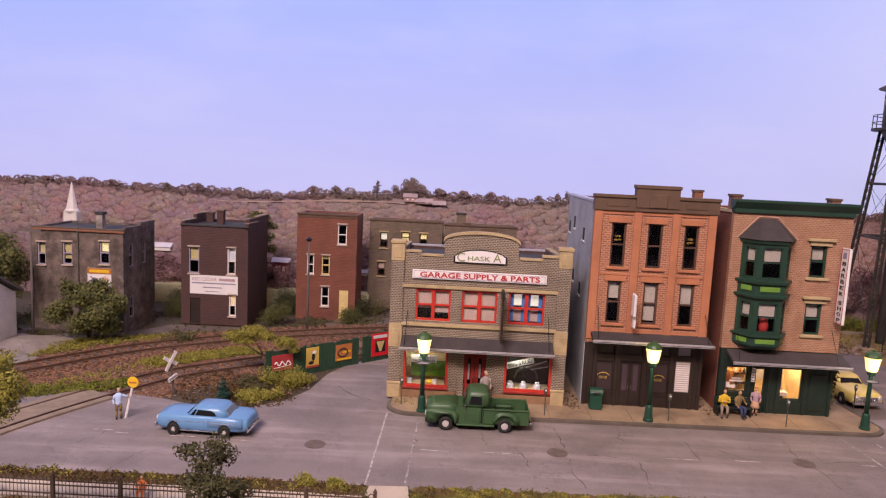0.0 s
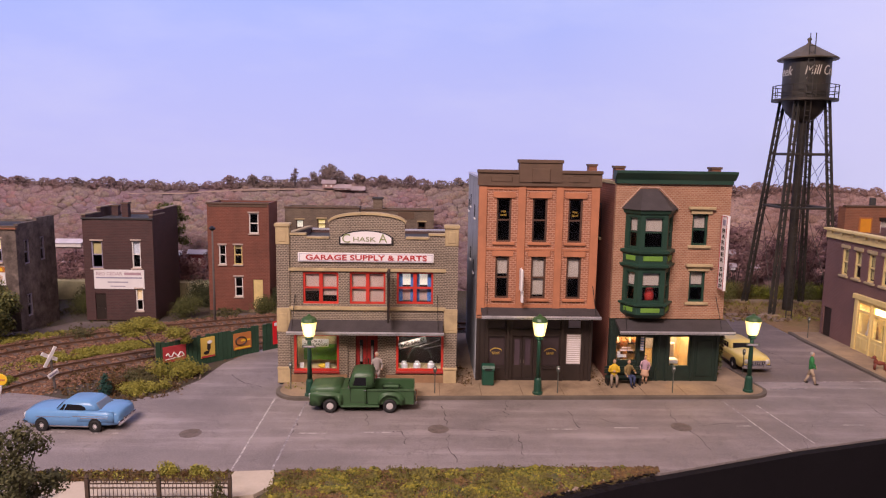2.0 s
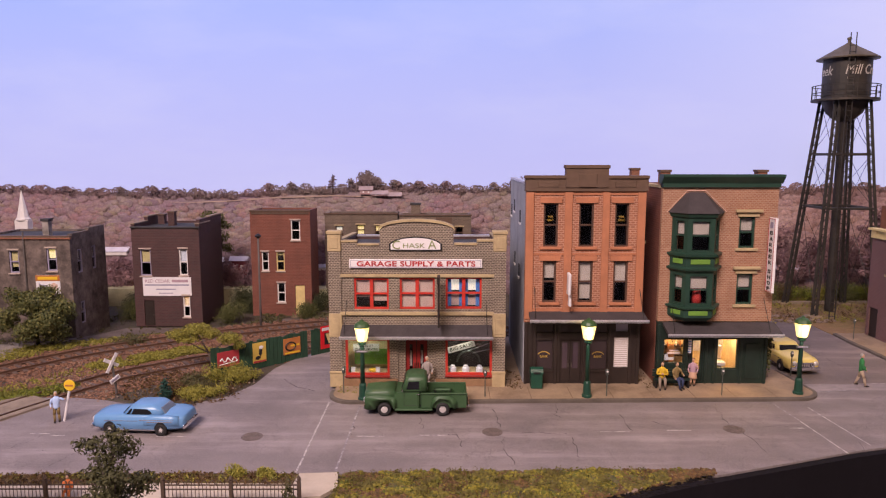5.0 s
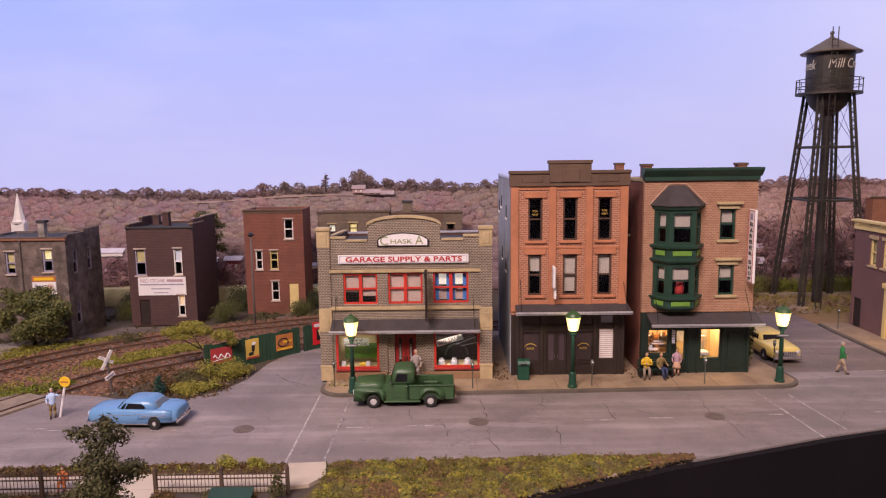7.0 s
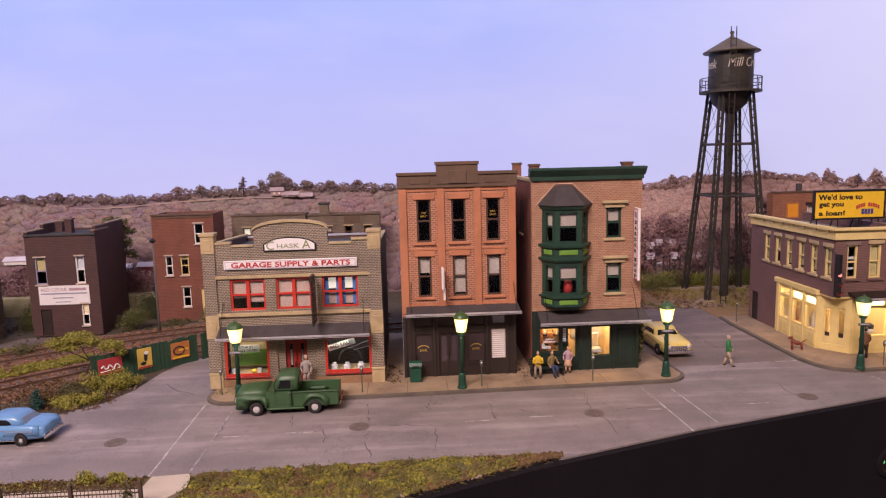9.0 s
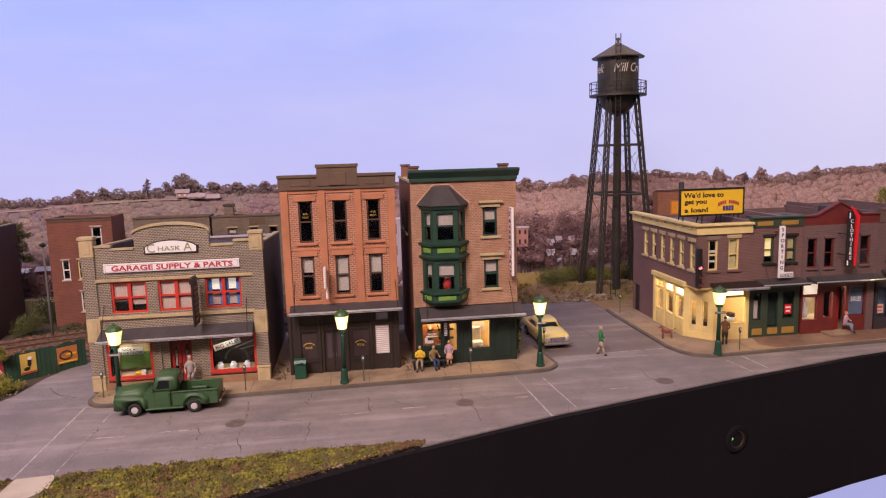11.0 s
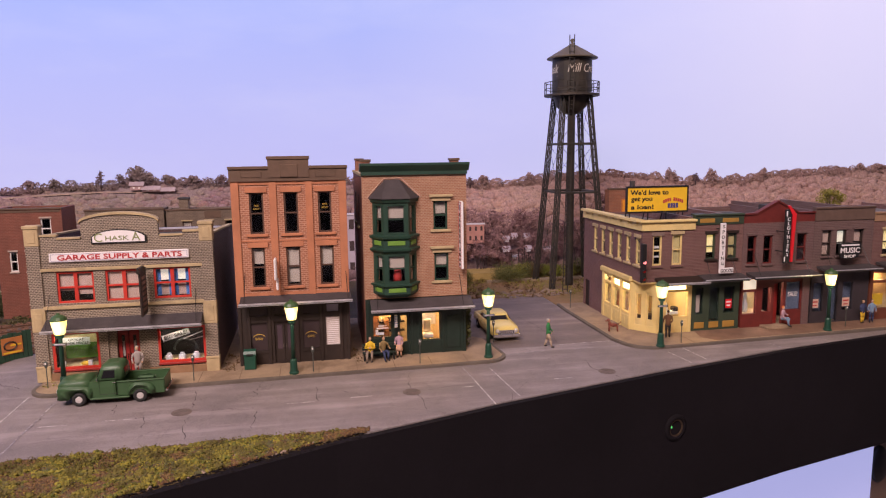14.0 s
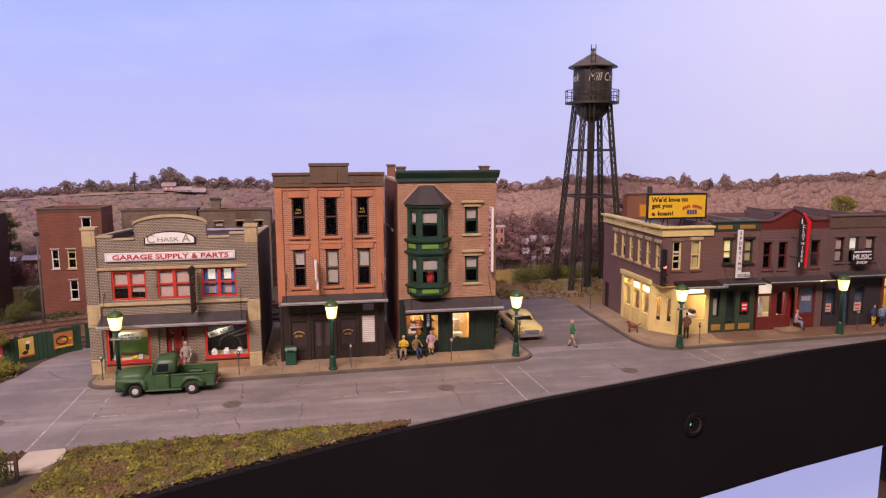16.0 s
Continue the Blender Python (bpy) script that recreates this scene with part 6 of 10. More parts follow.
# ---- corner shop with the billboard ----
def corner_shop():
    x0, y0 = 31.55, 36.6
    g = thing("corner_shop_building", x0, y0, 0, 0, "plum brick corner shop with lit cream storefront and cornice", "building")
    W, D = 3.55, 9.6
    fw = [(0.72, 1.35, 4.62, 6.55), (2.05, 2.75, 4.62, 6.6)]
    part("front_wall", holed(0, W, 3.55, 6.9, 0, 0.25, fw), BRICK_PLUM, g, "plum brick front")
    # the side wall along the cross street; u runs from the back to the corner
    S = pose(0, D, 0, 0, 0, -90)
    U_ = lambda y: D - (y - y0)
    sw = [(U_(yc) - 0.34, U_(yc) + 0.34, 4.62, 6.4) for yc in (44.05, 42.7, 41.35, 40.0, 38.65, 37.25)]
    part("side_wall", holed(0, D - 0.25, 0.1, 6.9, 0, 0.25, sw + [(U_(42.55), D - 0.25, 0.1, 3.55), (U_(45.95), U_(45.0), 0.15, 2.15)]), BRICK_PLUM, g, "plum brick side wall", S)
    part("side_door", boxes((U_(45.95), U_(45.0), 0.1, 0.16, 0.15, 2.15)), BROWN, g, "plain brown side door", S)
    for k, (a, b, c, d) in enumerate(fw + sw):
        w = window(g, a, b, c, d, CREAM, None if k < 2 else S, d=0.06, frame_w=0.1, sill=BRICK_PLUM if k < 2 else STONE, lintel=painted("brown_stone", (0.20, 0.14, 0.12), 0.8, 0.2) if k == 0 else STONE, lintel_h=0.22, over=0.12, blind=(0, 0.95, 0.92, 0.6, 0.9, 0.85, 0.9, 0.92)[k], blind_mat=CREAM, label="cream sash window")
        if k == 0:
            part("blind_bar", boxes((a + 0.1, b - 0.1, 0.2, 0.23, c + 0.5, c + 0.62), (a + 0.1, b - 0.1, 0.2, 0.23, c + 1.1, c + 1.25)), WHITE, w)
    # cornice
    c = part("cornice", boxes((-0.12, W + 0.02, -0.12, 0.25, 6.9, 7.42)), CREAM, g, "cream moulded cornice")
    part("cornice_side", boxes((-0.12, 0.25, 0.25, D, 6.9, 7.42)), CREAM, c)
    part("cornice_cap", boxes((-0.3, W + 0.05, -0.3, 0.3, 7.42, 7.56), bevel=0.03), CREAM, c)
    part("cornice_cap", boxes((-0.3, 0.3, 0.3, D + 0.1, 7.42, 7.56)), CREAM, c)
    for k in range(8):
        part("dentil", boxes((-0.2, -0.12, 0.5 + k * 1.2, 0.75 + k * 1.2, 7.22, 7.42)), CREAM, c)
    # cream storefront: side, splayed corner, front
    side = part("storefront", holed(U_(42.5), U_(38.0), 0.1, 3.55, -0.1, 0.15, [(U_(41.95) + k * 1.42, U_(41.95) + k * 1.42 + 1.05, 1.25, 2.65) for k in range(3)] + [(U_(41.95) + k * 1.42, U_(41.95) + k * 1.42 + 1.05, 2.8, 3.2) for k in range(3)]), YELLOWCREAM, g, "cream panelled storefront", S)
    for k in range(3):
        u = U_(41.95) + k * 1.42
        part("pane", boxes((u, u + 1.05, 0.0, 0.02, 1.25, 2.65)), GLASS, side, "", S).visible_shadow = False
        part("transom_pane", boxes((u, u + 1.05, 0.0, 0.02, 2.8, 3.2)), GLASS if k == 0 else TRANSOMGLOW, side, "", S).visible_shadow = False
        part("panel", boxes((u - 0.02, u + 0.48, -0.14, -0.09, 0.35, 1.05), bevel=0.02), YELLOWCREAM, side, "", S)
        part("panel", boxes((u + 0.56, u + 1.06, -0.14, -0.09, 0.35, 1.05), bevel=0.02), YELLOWCREAM, side, "", S)
        part("pilaster", boxes((u - 0.28, u - 0.1, -0.17, -0.09, 0.1, 3.4), bevel=0.02), YELLOWCREAM, side, "", S)
    part("fascia_band", boxes((U_(42.6), U_(38.0) + 0.1, -0.22, 0.15, 3.4, 3.72), bevel=0.03), YELLOWCREAM, side, "", S)
    L = math.hypot(1.15, 1.4)
    C = pose(0.0, 1.4, 0, 0, 0, math.degrees(math.atan2(-1.4, 1.15)))
    ch = part("splayed_entry", holed(0, L, 0.1, 3.55, 0.0, 0.15, [(0.3, 0.8, 0.55, 2.75), (1.05, 1.55, 0.55, 2.75)]), YELLOWCREAM, g, "cream splayed corner entry", C)
    for u in (0.3, 1.05):
        dr = part("door", holed(u, u + 0.5, 0.55, 2.75, 0.05, 0.12, [(u + 0.12, u + 0.4, 1.0, 2.6)]), CREAM, ch, "cream glazed door", C)
        part("pane", boxes((u + 0.12, u + 0.4, 0.08, 0.1, 1.0, 2.6)), GLASS, dr, "", C).visible_shadow = False
        part("dark_notice", boxes((u + 0.14, u + 0.38, 0.06, 0.075, 1.0, 1.25)), BROWN, dr, "", C)
    part("soffit", boxes((0.02, 1.6, 0.02, 1.6, 3.45, 3.55)), YELLOWCREAM, g)
    fr = part("storefront", holed(1.15, W, 0.1, 3.55, -0.02, 0.2, [(1.75, 3.25, 1.2, 2.85), (1.85, 3.15, 2.98, 3.28)]), YELLOWCREAM, g, "cream storefront with wide window")
    part("pane", boxes((1.75, 3.25, 0.08, 0.1, 1.2, 2.85)), GLASS, fr).visible_shadow = False
    part("transom_pane", boxes((1.85, 3.15, 0.08, 0.1, 2.98, 3.28)), TRANSOMGLOW, fr)
    part("panel", boxes((1.8, 3.2, -0.06, -0.015, 0.35, 1.0), bevel=0.02), YELLOWCREAM, fr)
    for u in (1.35, W - 0.15):
        part("pilaster", boxes((u - 0.1, u + 0.1, -0.08, -0.015, 0.1, 3.4), bevel=0.02), YELLOWCREAM, fr)
    awning(g, 0.9, W + 0.65, 3.85, 3.62, 1.0, (), top=BROWN)
    # lit room and goods
    rm = part("interior", boxes((0.4, W, 5.8, 5.86, 0.1, 3.4), (W - 0.08, W - 0.02, 0.3, 5.8, 0.1, 3.4), (0.3, W, 0.3, 5.8, 0.05, 0.12), (0.2, W, 0.3, 5.8, 3.3, 3.4)), SHOPWALL, g, "bright warm shop interior")
    # unseen cream panel added near the glass to catch the bulbs' light
    part("brightening_panel", boxes((0.95, 1.0, 1.75, 5.75, 0.5, 2.6)), SHOPWALL, rm, "warm cream panel added to brighten the shop windows")
    for k in range(6):
        y = 2.05 + 0.66 * k
        bm = bmesh.new()
        lathe(bm, [(0.14, 0.95), (0.17, 1.2), (0.07, 1.5), (0.13, 1.75), (0.05, 1.9), (0.07, 2.0), (0.02, 2.08)], 0.62, y, n=8)
        part("display_bust", bm, (BLIND, WHITE, PINKBLIND, CREAM, BILLORANGE, WHITE)[k], rm, smooth=True)
        part("display_plinth", boxes((0.45, 0.8, y - 0.22, y + 0.22, 0.12, 0.95), bevel=0.02), (CREAM, BLIND)[k % 2], rm)
    for k in range(3):
        part("counter", boxes((1.2, 1.6, 2.0 + 1.3 * k, 3.0 + 1.3 * k, 0.12, 1.1), bevel=0.03), (WHITE, CREAM, BROWN)[k], rm)
        bm = bmesh.new()
        lathe(bm, [(0.14, 1.1), (0.2, 1.4), (0.1, 1.6), (0.14, 1.8), (0.05, 1.95)], 1.2, 2.4 + 1.3 * k, n=8)
        part("display_bust", bm, WHITE, rm, smooth=True)
    part("sofa_seat", boxes((1.95, 2.95, 0.5, 1.0, 1.2, 1.42), bevel=0.05), WHITE, rm, "white display couch")
    part("sofa_back", boxes((2.6, 2.95, 0.5, 1.0, 1.42, 1.7), bevel=0.05), BROWN, rm)
    bm = bmesh.new()
    lathe(bm, [(0.1, 1.42), (0.16, 1.65), (0.07, 1.85), (0.1, 2.0), (0.03, 2.12)], 2.05, 0.6, n=8)
    part("display_doll", bm, WHITE, rm, smooth=True)
    bulb("shop_bulb", x0 + 1.9, y0 + 0.9, 2.9, 0.03)
    bulb("shop_bulb", x0 + 0.6, y0 + 2.7, 3.0, 0.008, r=0.1)
    bulb("shop_bulb", x0 + 0.6, y0 + 4.6, 3.0, 0.008, r=0.1)
    part("east_wall", boxes((W - 0.02, W, 0.3, D, 0.1, 7.2)), BRICK_PLUM, g)
    part("back_wall", boxes((0.25, W, D - 0.25, D, 0.1, 7.2)), BRICK_PLUM, g)
    part("roof", boxes((0.2, W, 0.2, D - 0.2, 6.95, 7.05)), ROOF_GREY, g)
    part("upper_floor", boxes((0.26, W, 0.26, D - 0.3, 3.75, 3.85)), INNER, g)
    part("dark_back_panel", boxes((2.6, 2.66, 2.6, D - 0.3, 3.85, 6.9)), INNER, g)


corner_shop()


def billboard():
    b = thing("billboard", 31.25, 38.5, 7.1, 0, "yellow rooftop billboard in a black frame", "billboard")
    W = 4.4
    face_ = part("board", boxes((0.08, W - 0.08, -0.06, 0.06, 0.85, 2.42)), SIGNYELLOW, b, "yellow board with black words")
    bm = bmesh.new()
    for d in ((0, W, -0.1, 0.1, 0.75, 0.86), (0, W, -0.1, 0.1, 2.41, 2.52), (0, 0.09, -0.1, 0.1, 0.86, 2.41), (W - 0.09, W, -0.1, 0.1, 0.86, 2.41)):
        box(bm, *d)
    part("frame", bm, BLACK, b)
    for u in (0.3, 1.6, 2.9, W - 0.3):
        part("strut", rods(((u, 0.05, 0), (u, 0.05, 0.8)), ((u, 0.9, 0), (u, 0.08, 1.8)), r=0.04), BLACK, b)
    text("lettering", "We'd love to", SIGNBLACK, face_, 1.62, -0.06, 2.10, 0.34, 2.7, bold=0.026)
    text("lettering", "get you", SIGNBLACK, face_, 1.08, -0.06, 1.62, 0.36, 1.5, bold=0.026)
    text("lettering", "a loan!", SIGNBLACK, face_, 1.13, -0.06, 1.15, 0.3, 1.6, bold=0.026)
    bm = bmesh.new()
    for k in range(10):
        if k != 4:
            u = -0.66 + 1.32 * k / 9
            z = 1.62 - 0.35 * u * u
            loft(bm, [[(3.32 + u + a, d, z + b + 0.3 * -u * a) for a, b in ((-0.055, -0.11), (0.055, -0.11), (0.055, 0.11), (-0.055, 0.11))] for d in (-0.085, -0.065)])
    part("logo_arc", bm, BILLRED, face_, "red arched logo shapes")
    bm = bmesh.new()
    for k in range(4):
        box(bm, 2.95 + 0.19 * k, 3.1 + 0.19 * k, -0.085, -0.065, 1.05, 1.36)
    part("logo_bar", bm, painted("logo_blue", (0.06, 0.06, 0.22), 0.5, 0.1), face_, "dark blue logo shapes")


billboard()


# ---- the row along the street ----
def row_house(name, xa, xb, label, wall, band, band_z, top, wins, frame_mat, blinds, sills, peak=None, front=36.65, awn=(3.9, 3.72), awn_top=SHINGLE):
    g = thing(name, xa, front, 0, 0, label, "building", "row of shops")
    W, D = xb - xa, 9.5
    hs = [(a - xa, b - xa, c, d) for a, b, c, d in wins]
    part("front_wall", holed(0, W, 3.6, band_z, 0, 0.25, hs), wall, g)
    if peak:
        bm = bmesh.new()
        prism(bm, [(0, band_z), (W, band_z), (W, top)] + [(x - xa, z) for x, z in peak] + [(0, top)], 0.0, 0.25)
        part("gable_band", bm, band, g)
        pk = [(0, top)] + [(x - xa, z) for x, z in peak][::-1] + [(W, top)]
        bm = bmesh.new()
        loft(bm, [[(x, -0.1, z), (x, 0.3, z), (x, 0.3, z + 0.1), (x, -0.1, z + 0.1)] for x, z in pk])
        part("coping", bm, band, g)
    else:
        part("frieze", boxes((0.01, W - 0.01, -0.06, 0.25, band_z, top), bevel=0.01), band, g)
        part("coping", boxes((0, W, -0.16, 0.3, top, top + 0.12), bevel=0.02), band, g)
    for k, (a, b, c, d) in enumerate(hs):
        bl = blinds[k]
        window(g, a, b, c, d, frame_mat, d=0.08, frame_w=0.08, sill=sills, lintel=sills, over=0.1, lintel_h=0.18, blind=bl[0] if bl else 0, blind_mat=bl[1] if bl else None, label="old sash window")
    for u0, u1 in ((0, 0.2), (W - 0.2, W)):
        part("side_wall", boxes((u0, u1, 0.3, D, 0.1, top - 0.1)), wall, g)
    part("back_wall", boxes((0.2, W - 0.2, D - 0.2, D, 0.1, top - 0.3)), wall, g)
    part("roof", boxes((0.2, W - 0.2, 0.25, D - 0.2, 6.95, 7.05)), ROOF_GREY, g)
    part("upper_floor", boxes((0.2, W - 0.2, 0.26, 2.9, 3.62, 3.7)), INNER, g)
    part("dark_back_panel", boxes((0.2, W - 0.2, 2.9, 2.96, 0.1, 6.9)), INNER, g)
    awning(g, 0.35, W - 0.05, awn[0], awn[1], 1.05, (0.8, W - 0.8), top=awn_top, edge_h=0.09)
    return g, W


OLIVE = painted("olive_green_shop_paint", (0.036, 0.054, 0.033), 0.6, 0.2)
MUSTARD = painted("mustard_panel_paint", (0.36, 0.20, 0.04), 0.6, 0.15)
g, W = row_house("sporting_goods_shop", 35.12, 38.62, "plum brick shop with olive green shopfront and frieze", BRICK_PLUM, OLIVE, 7.15, 7.72, [(36.0, 36.68, 4.9, 6.55), (37.55, 38.2, 4.9, 6.55)], OLIVE, ((0.75, YELLOWPANE), (0.9, CREAM)), BROWN)
for a, b in ((0.35, 1.4), (1.95, 3.1)):
    part("frieze_panel", boxes((a, b, -0.1, -0.05, 7.28, 7.55), bevel=0.02), MUSTARD, g, "mustard inset panel")
sh = part("shop_front", holed(0.05, W - 0.05, 0.1, 3.6, 0.02, 0.25, [(0.3, 0.85, 1.25, 3.0), (1.3, 2.0, 0.75, 3.0), (2.35, 3.1, 1.25, 3.0)]), OLIVE, g, "olive green panelled shopfront")
for a, b, c, d in ((0.3, 0.85, 1.25, 3.0), (1.3, 2.0, 0.75, 3.0), (2.35, 3.1, 1.25, 3.0)):
    part("pane", boxes((a, b, 0.1, 0.12, c, d)), GLASS, sh).visible_shadow = False
for a, b in ((0.25, 0.95), (1.3, 2.0), (2.3, 3.15)):
    part("panel", boxes((a, b, -0.03, 0.02, 0.3, 0.72), bevel=0.02), MUSTARD, sh, "mustard kick panel")
part("pale_poster", boxes((0.42, 0.68, 0.14, 0.15, 1.35, 2.5)), BLIND, sh)
part("window_back", boxes((0.2, W - 0.2, 0.7, 0.75, 0.7, 3.3)), OLIVE, sh)
s = part("sale_poster", boxes((2.5, 2.95, 0.06, 0.08, 1.55, 2.15)), NEONRED, sh, "red sale poster")
part("poster_bar", boxes((2.55, 2.9, 0.05, 0.06, 1.92, 2.02), (2.58, 2.86, 0.05, 0.06, 1.68, 1.78)), SIGNWHITE, s)
s = part("blade_sign", boxes((1.45, 1.82, -0.72, -0.6, 4.35, 7.3), bevel=0.02), SIGNWHITE, g, "white vertical sign with black words")
part("sign_foot", boxes((1.45, 2.45, -0.72, -0.6, 4.05, 4.4), bevel=0.02), SIGNWHITE, s)
for k, chh in enumerate("SPORTING"):
    text("letter", chh, SIGNBLACK, s, 1.63, -0.72, 7.08 - 0.34 * k, 0.22, bold=0.01)
text("lettering", "GOODS", SIGNBLACK, s, 1.96, -0.72, 4.22, 0.22, 0.85, bold=0.01)
part("bracket", rods(((1.6, 0, 6.9), (1.6, -0.6, 6.9)), r=0.03), BLACK, s)
part("bracket", rods(((1.6, 0, 4.8), (1.6, -0.6, 4.8)), r=0.03), BLACK, s)
for x, y in ((0.6, 2.0), (2.2, 3.5), (1.3, 6.0)):
    part("roof_box", boxes((x, x + 0.8, y, y + 0.8, 7.05, 7.5), bevel=0.05), TAR, g, "dark roof vent box")

SLATEBACKING = painted("slate_blue_sheen_backing", (0.14, 0.16, 0.23), 0.85, 0.3, 2.0, 10, 0.1)
REDTRIM = painted("oxide_red_trim", (0.135, 0.019, 0.016), 0.6, 0.2)
BRICK_MAUVE = bricks("mauve_brown_brick", (0.165, 0.085, 0.084), (0.13, 0.068, 0.069), (0.17, 0.12, 0.115), 0.28, 0.11, 0.018, (0.06, 0.04, 0.04), 0.3)
g, W = row_house("clothing_shop", 38.64, 43.85, "mauve brick shop with dark red gable and shopfront", BRICK_MAUVE, REDTRIM, 7.15, 7.7, [(38.98, 39.62, 4.45, 6.32), (40.15, 40.8, 4.42, 6.3), (42.62, 43.32, 4.5, 6.36)], REDTRIM, (None, None, None), BRICK_MAUVE, peak=[(42.6, 7.72), (41.05, 8.5), (39.5, 7.72)])
hs = [(0.2, 1.2, 1.05, 2.55), (0.2, 1.2, 2.72, 3.4), (1.65, 2.3, 1.15, 2.8), (2.5, 3.2, 0.15, 3.1), (3.4, 4.5, 1.2, 3.1)]
sh = part("shop_front", holed(0.1, W - 0.1, 0.1, 3.6, 0.02, 0.25, hs), REDTRIM, g, "dark red panelled shopfront")
for k, (a, b, c, d) in enumerate(hs):
    if k != 3:
        part("pane", boxes((a, b, 0.1, 0.12, c, d)), PALEPANE if k == 1 else GLASS, sh).visible_shadow = False
part("door", boxes((2.52, 3.18, 0.6, 0.66, 0.15, 2.9)), DARKRED, sh, "dark red recessed door")
part("step", boxes((1.5, 3.3, -0.9, 0.0, 0.15, 0.3), bevel=0.03), CONCRETE, g, "low concrete doorstep")
rm = part("interior", boxes((0.1, 2.4, 1.6, 1.66, 0.1, 3.4), (0.1, 2.4, 0.3, 1.6, 0.95, 1.02)), SHOPWALL, g, "lit shop window back")
for u in (0.45, 0.9):
    bm = bmesh.new()
    lathe(bm, [(0.16, 1.02), (0.2, 1.5), (0.1, 1.9), (0.15, 2.1), (0.07, 2.25), (0.09, 2.38), (0.02, 2.45)], u, 0.8, n=8)
    part("clothes_form", bm, (BROWN, WHITE)[int(u > 0.6)], rm, smooth=True)
# slate blue sheet behind the pane paints in the bluish sheen of the glass
part("poster", boxes((3.42, 4.48, 0.14, 0.15, 1.22, 3.08)), SLATEBACKING, sh, "slate blue glass-sheen backing with sale lettering")
text("lettering", "SALE!", SIGNWHITE, sh, 3.95, 0.1, 2.25, 0.32, 0.7)
part("side_pier", boxes((W - 0.62, W - 0.1, -0.05, 0.04, 0.1, 3.5)), BRICK_MAUVE, g)
bulb("shop_bulb", 39.4, 37.6, 3.2, 0.03, (1, 0.86, 0.7))
s = part("blade_sign", boxes((2.48, 2.93, -0.75, -0.62, 4.55, 8.05), bevel=0.02), SIGNBLACK, g, "tall black sign with a red arrow edge")
bm = bmesh.new()
prism(bm, [(2.6, 8.28), (2.72, 8.32), (3.22, 7.75), (3.1, 4.6), (2.97, 4.6), (2.98, 7.6)], -0.8, -0.66)
part("red_edge", bm, NEONRED, s, "glossy red arrow edge")
for k, chh in enumerate("CLOTHIERS"):
    text("letter", chh, SIGNWHITE, s, 2.72, -0.75, 7.42 - 0.29 * k, 0.22, bold=0.012)
part("script_bar", boxes((2.52, 2.6, -0.77, -0.75, 7.6, 7.95)), SIGNWHITE, s)
part("script_bar", boxes((2.5, 2.58, -0.77, -0.75, 4.65, 4.95)), SIGNWHITE, s)
part("bracket", rods(((2.4, 0, 6.6), (2.4, -0.7, 6.6)), r=0.03), BLACK, s)
part("bracket", rods(((2.4, 0, 5.3), (2.4, -0.7, 5.3)), r=0.03), BLACK, s)
part("roof_box", boxes((2.5, 3.6, 1.2, 2.2, 7.05, 8.2), bevel=0.05), TAR, g, "dark roof vent box")
part("roof_box", boxes((0.8, 1.6, 3, 4, 7.05, 7.5), bevel=0.05), TAR, g, "dark roof vent box")

BRICK_GREYPLUM = bricks("grey_plum_brick", (0.148, 0.085, 0.080), (0.115, 0.068, 0.066), (0.175, 0.12, 0.115), 0.28, 0.11, 0.018, (0.06, 0.04, 0.04), 0.3)
g, W = row_house("music_shop", 43.87, 48.4, "grey-brown brick music shop with dark blue shopfront", BRICK_GREYPLUM, painted("brown_frieze", (0.12, 0.075, 0.06), 0.75, 0.2), 7.15, 7.95, [(44.5, 45.2, 4.75, 6.5), (45.6, 46.35, 4.75, 6.5), (46.9, 47.65, 4.78, 6.5)], BROWN, ((0.95, PINKBLIND), (0.55, PALEPANE), (0.9, PINKBLIND)), BRICK_GREYPLUM, awn=(4.1, 3.95))
BLUEGREY = painted("dark_blue_grey_paint", (0.04, 0.032, 0.038), 0.55, 0.2)
hs = [(0.25, 1.0, 0.95, 2.9), (1.35, 2.15, 0.2, 2.9), (2.5, 3.3, 0.95, 2.9)]
sh = part("shop_front", holed(0.05, W - 0.05, 0.1, 3.6, 0.02, 0.25, hs), BLUEGREY, g, "dark blue-grey shopfront")
for a, b, c, d in hs:
    part("pane", boxes((a, b, 0.1, 0.12, c, d)), GLASS, sh).visible_shadow = False
# added sheet whose blue stands in for the sheen on the panes
part("window_back", boxes((0.1, W - 0.1, 0.55, 0.6, 0.2, 3.4)), SLATEBACKING, sh, "slate blue backing added for the bluish glass sheen")
for a in (0.15, 2.55):
    s = part("poster", boxes((a, a + 0.55, 0.05, 0.07, 1.2, 1.8)), PINKBLIND, sh, "pale pink poster with red print")
    part("poster_bar", boxes((a + 0.06, a + 0.48, 0.04, 0.05, 1.56, 1.66), (a + 0.1, a + 0.44, 0.04, 0.05, 1.32, 1.4)), SIGNRED, s)
bm = bmesh.new()
prism(bm, [(1.42, 5.0), (1.58, 4.68), (2.22, 4.56), (2.86, 4.72), (3.02, 5.05), (3.05, 5.68), (1.4, 5.68)], -0.7, -0.6)
s = part("hanging_sign", bm, SIGNBLACK, g, "black shield sign with white words")
text("lettering", "MUSIC", SIGNWHITE, s, 2.22, -0.7, 5.2, 0.36, 1.45, bold=0.015)
text("lettering", "SHOP", SIGNWHITE, s, 2.22, -0.7, 4.8, 0.2, 0.85, bold=0.01)
part("name_bar", boxes((1.55, 2.9, -0.72, -0.7, 5.5, 5.6)), SIGNWHITE, s)
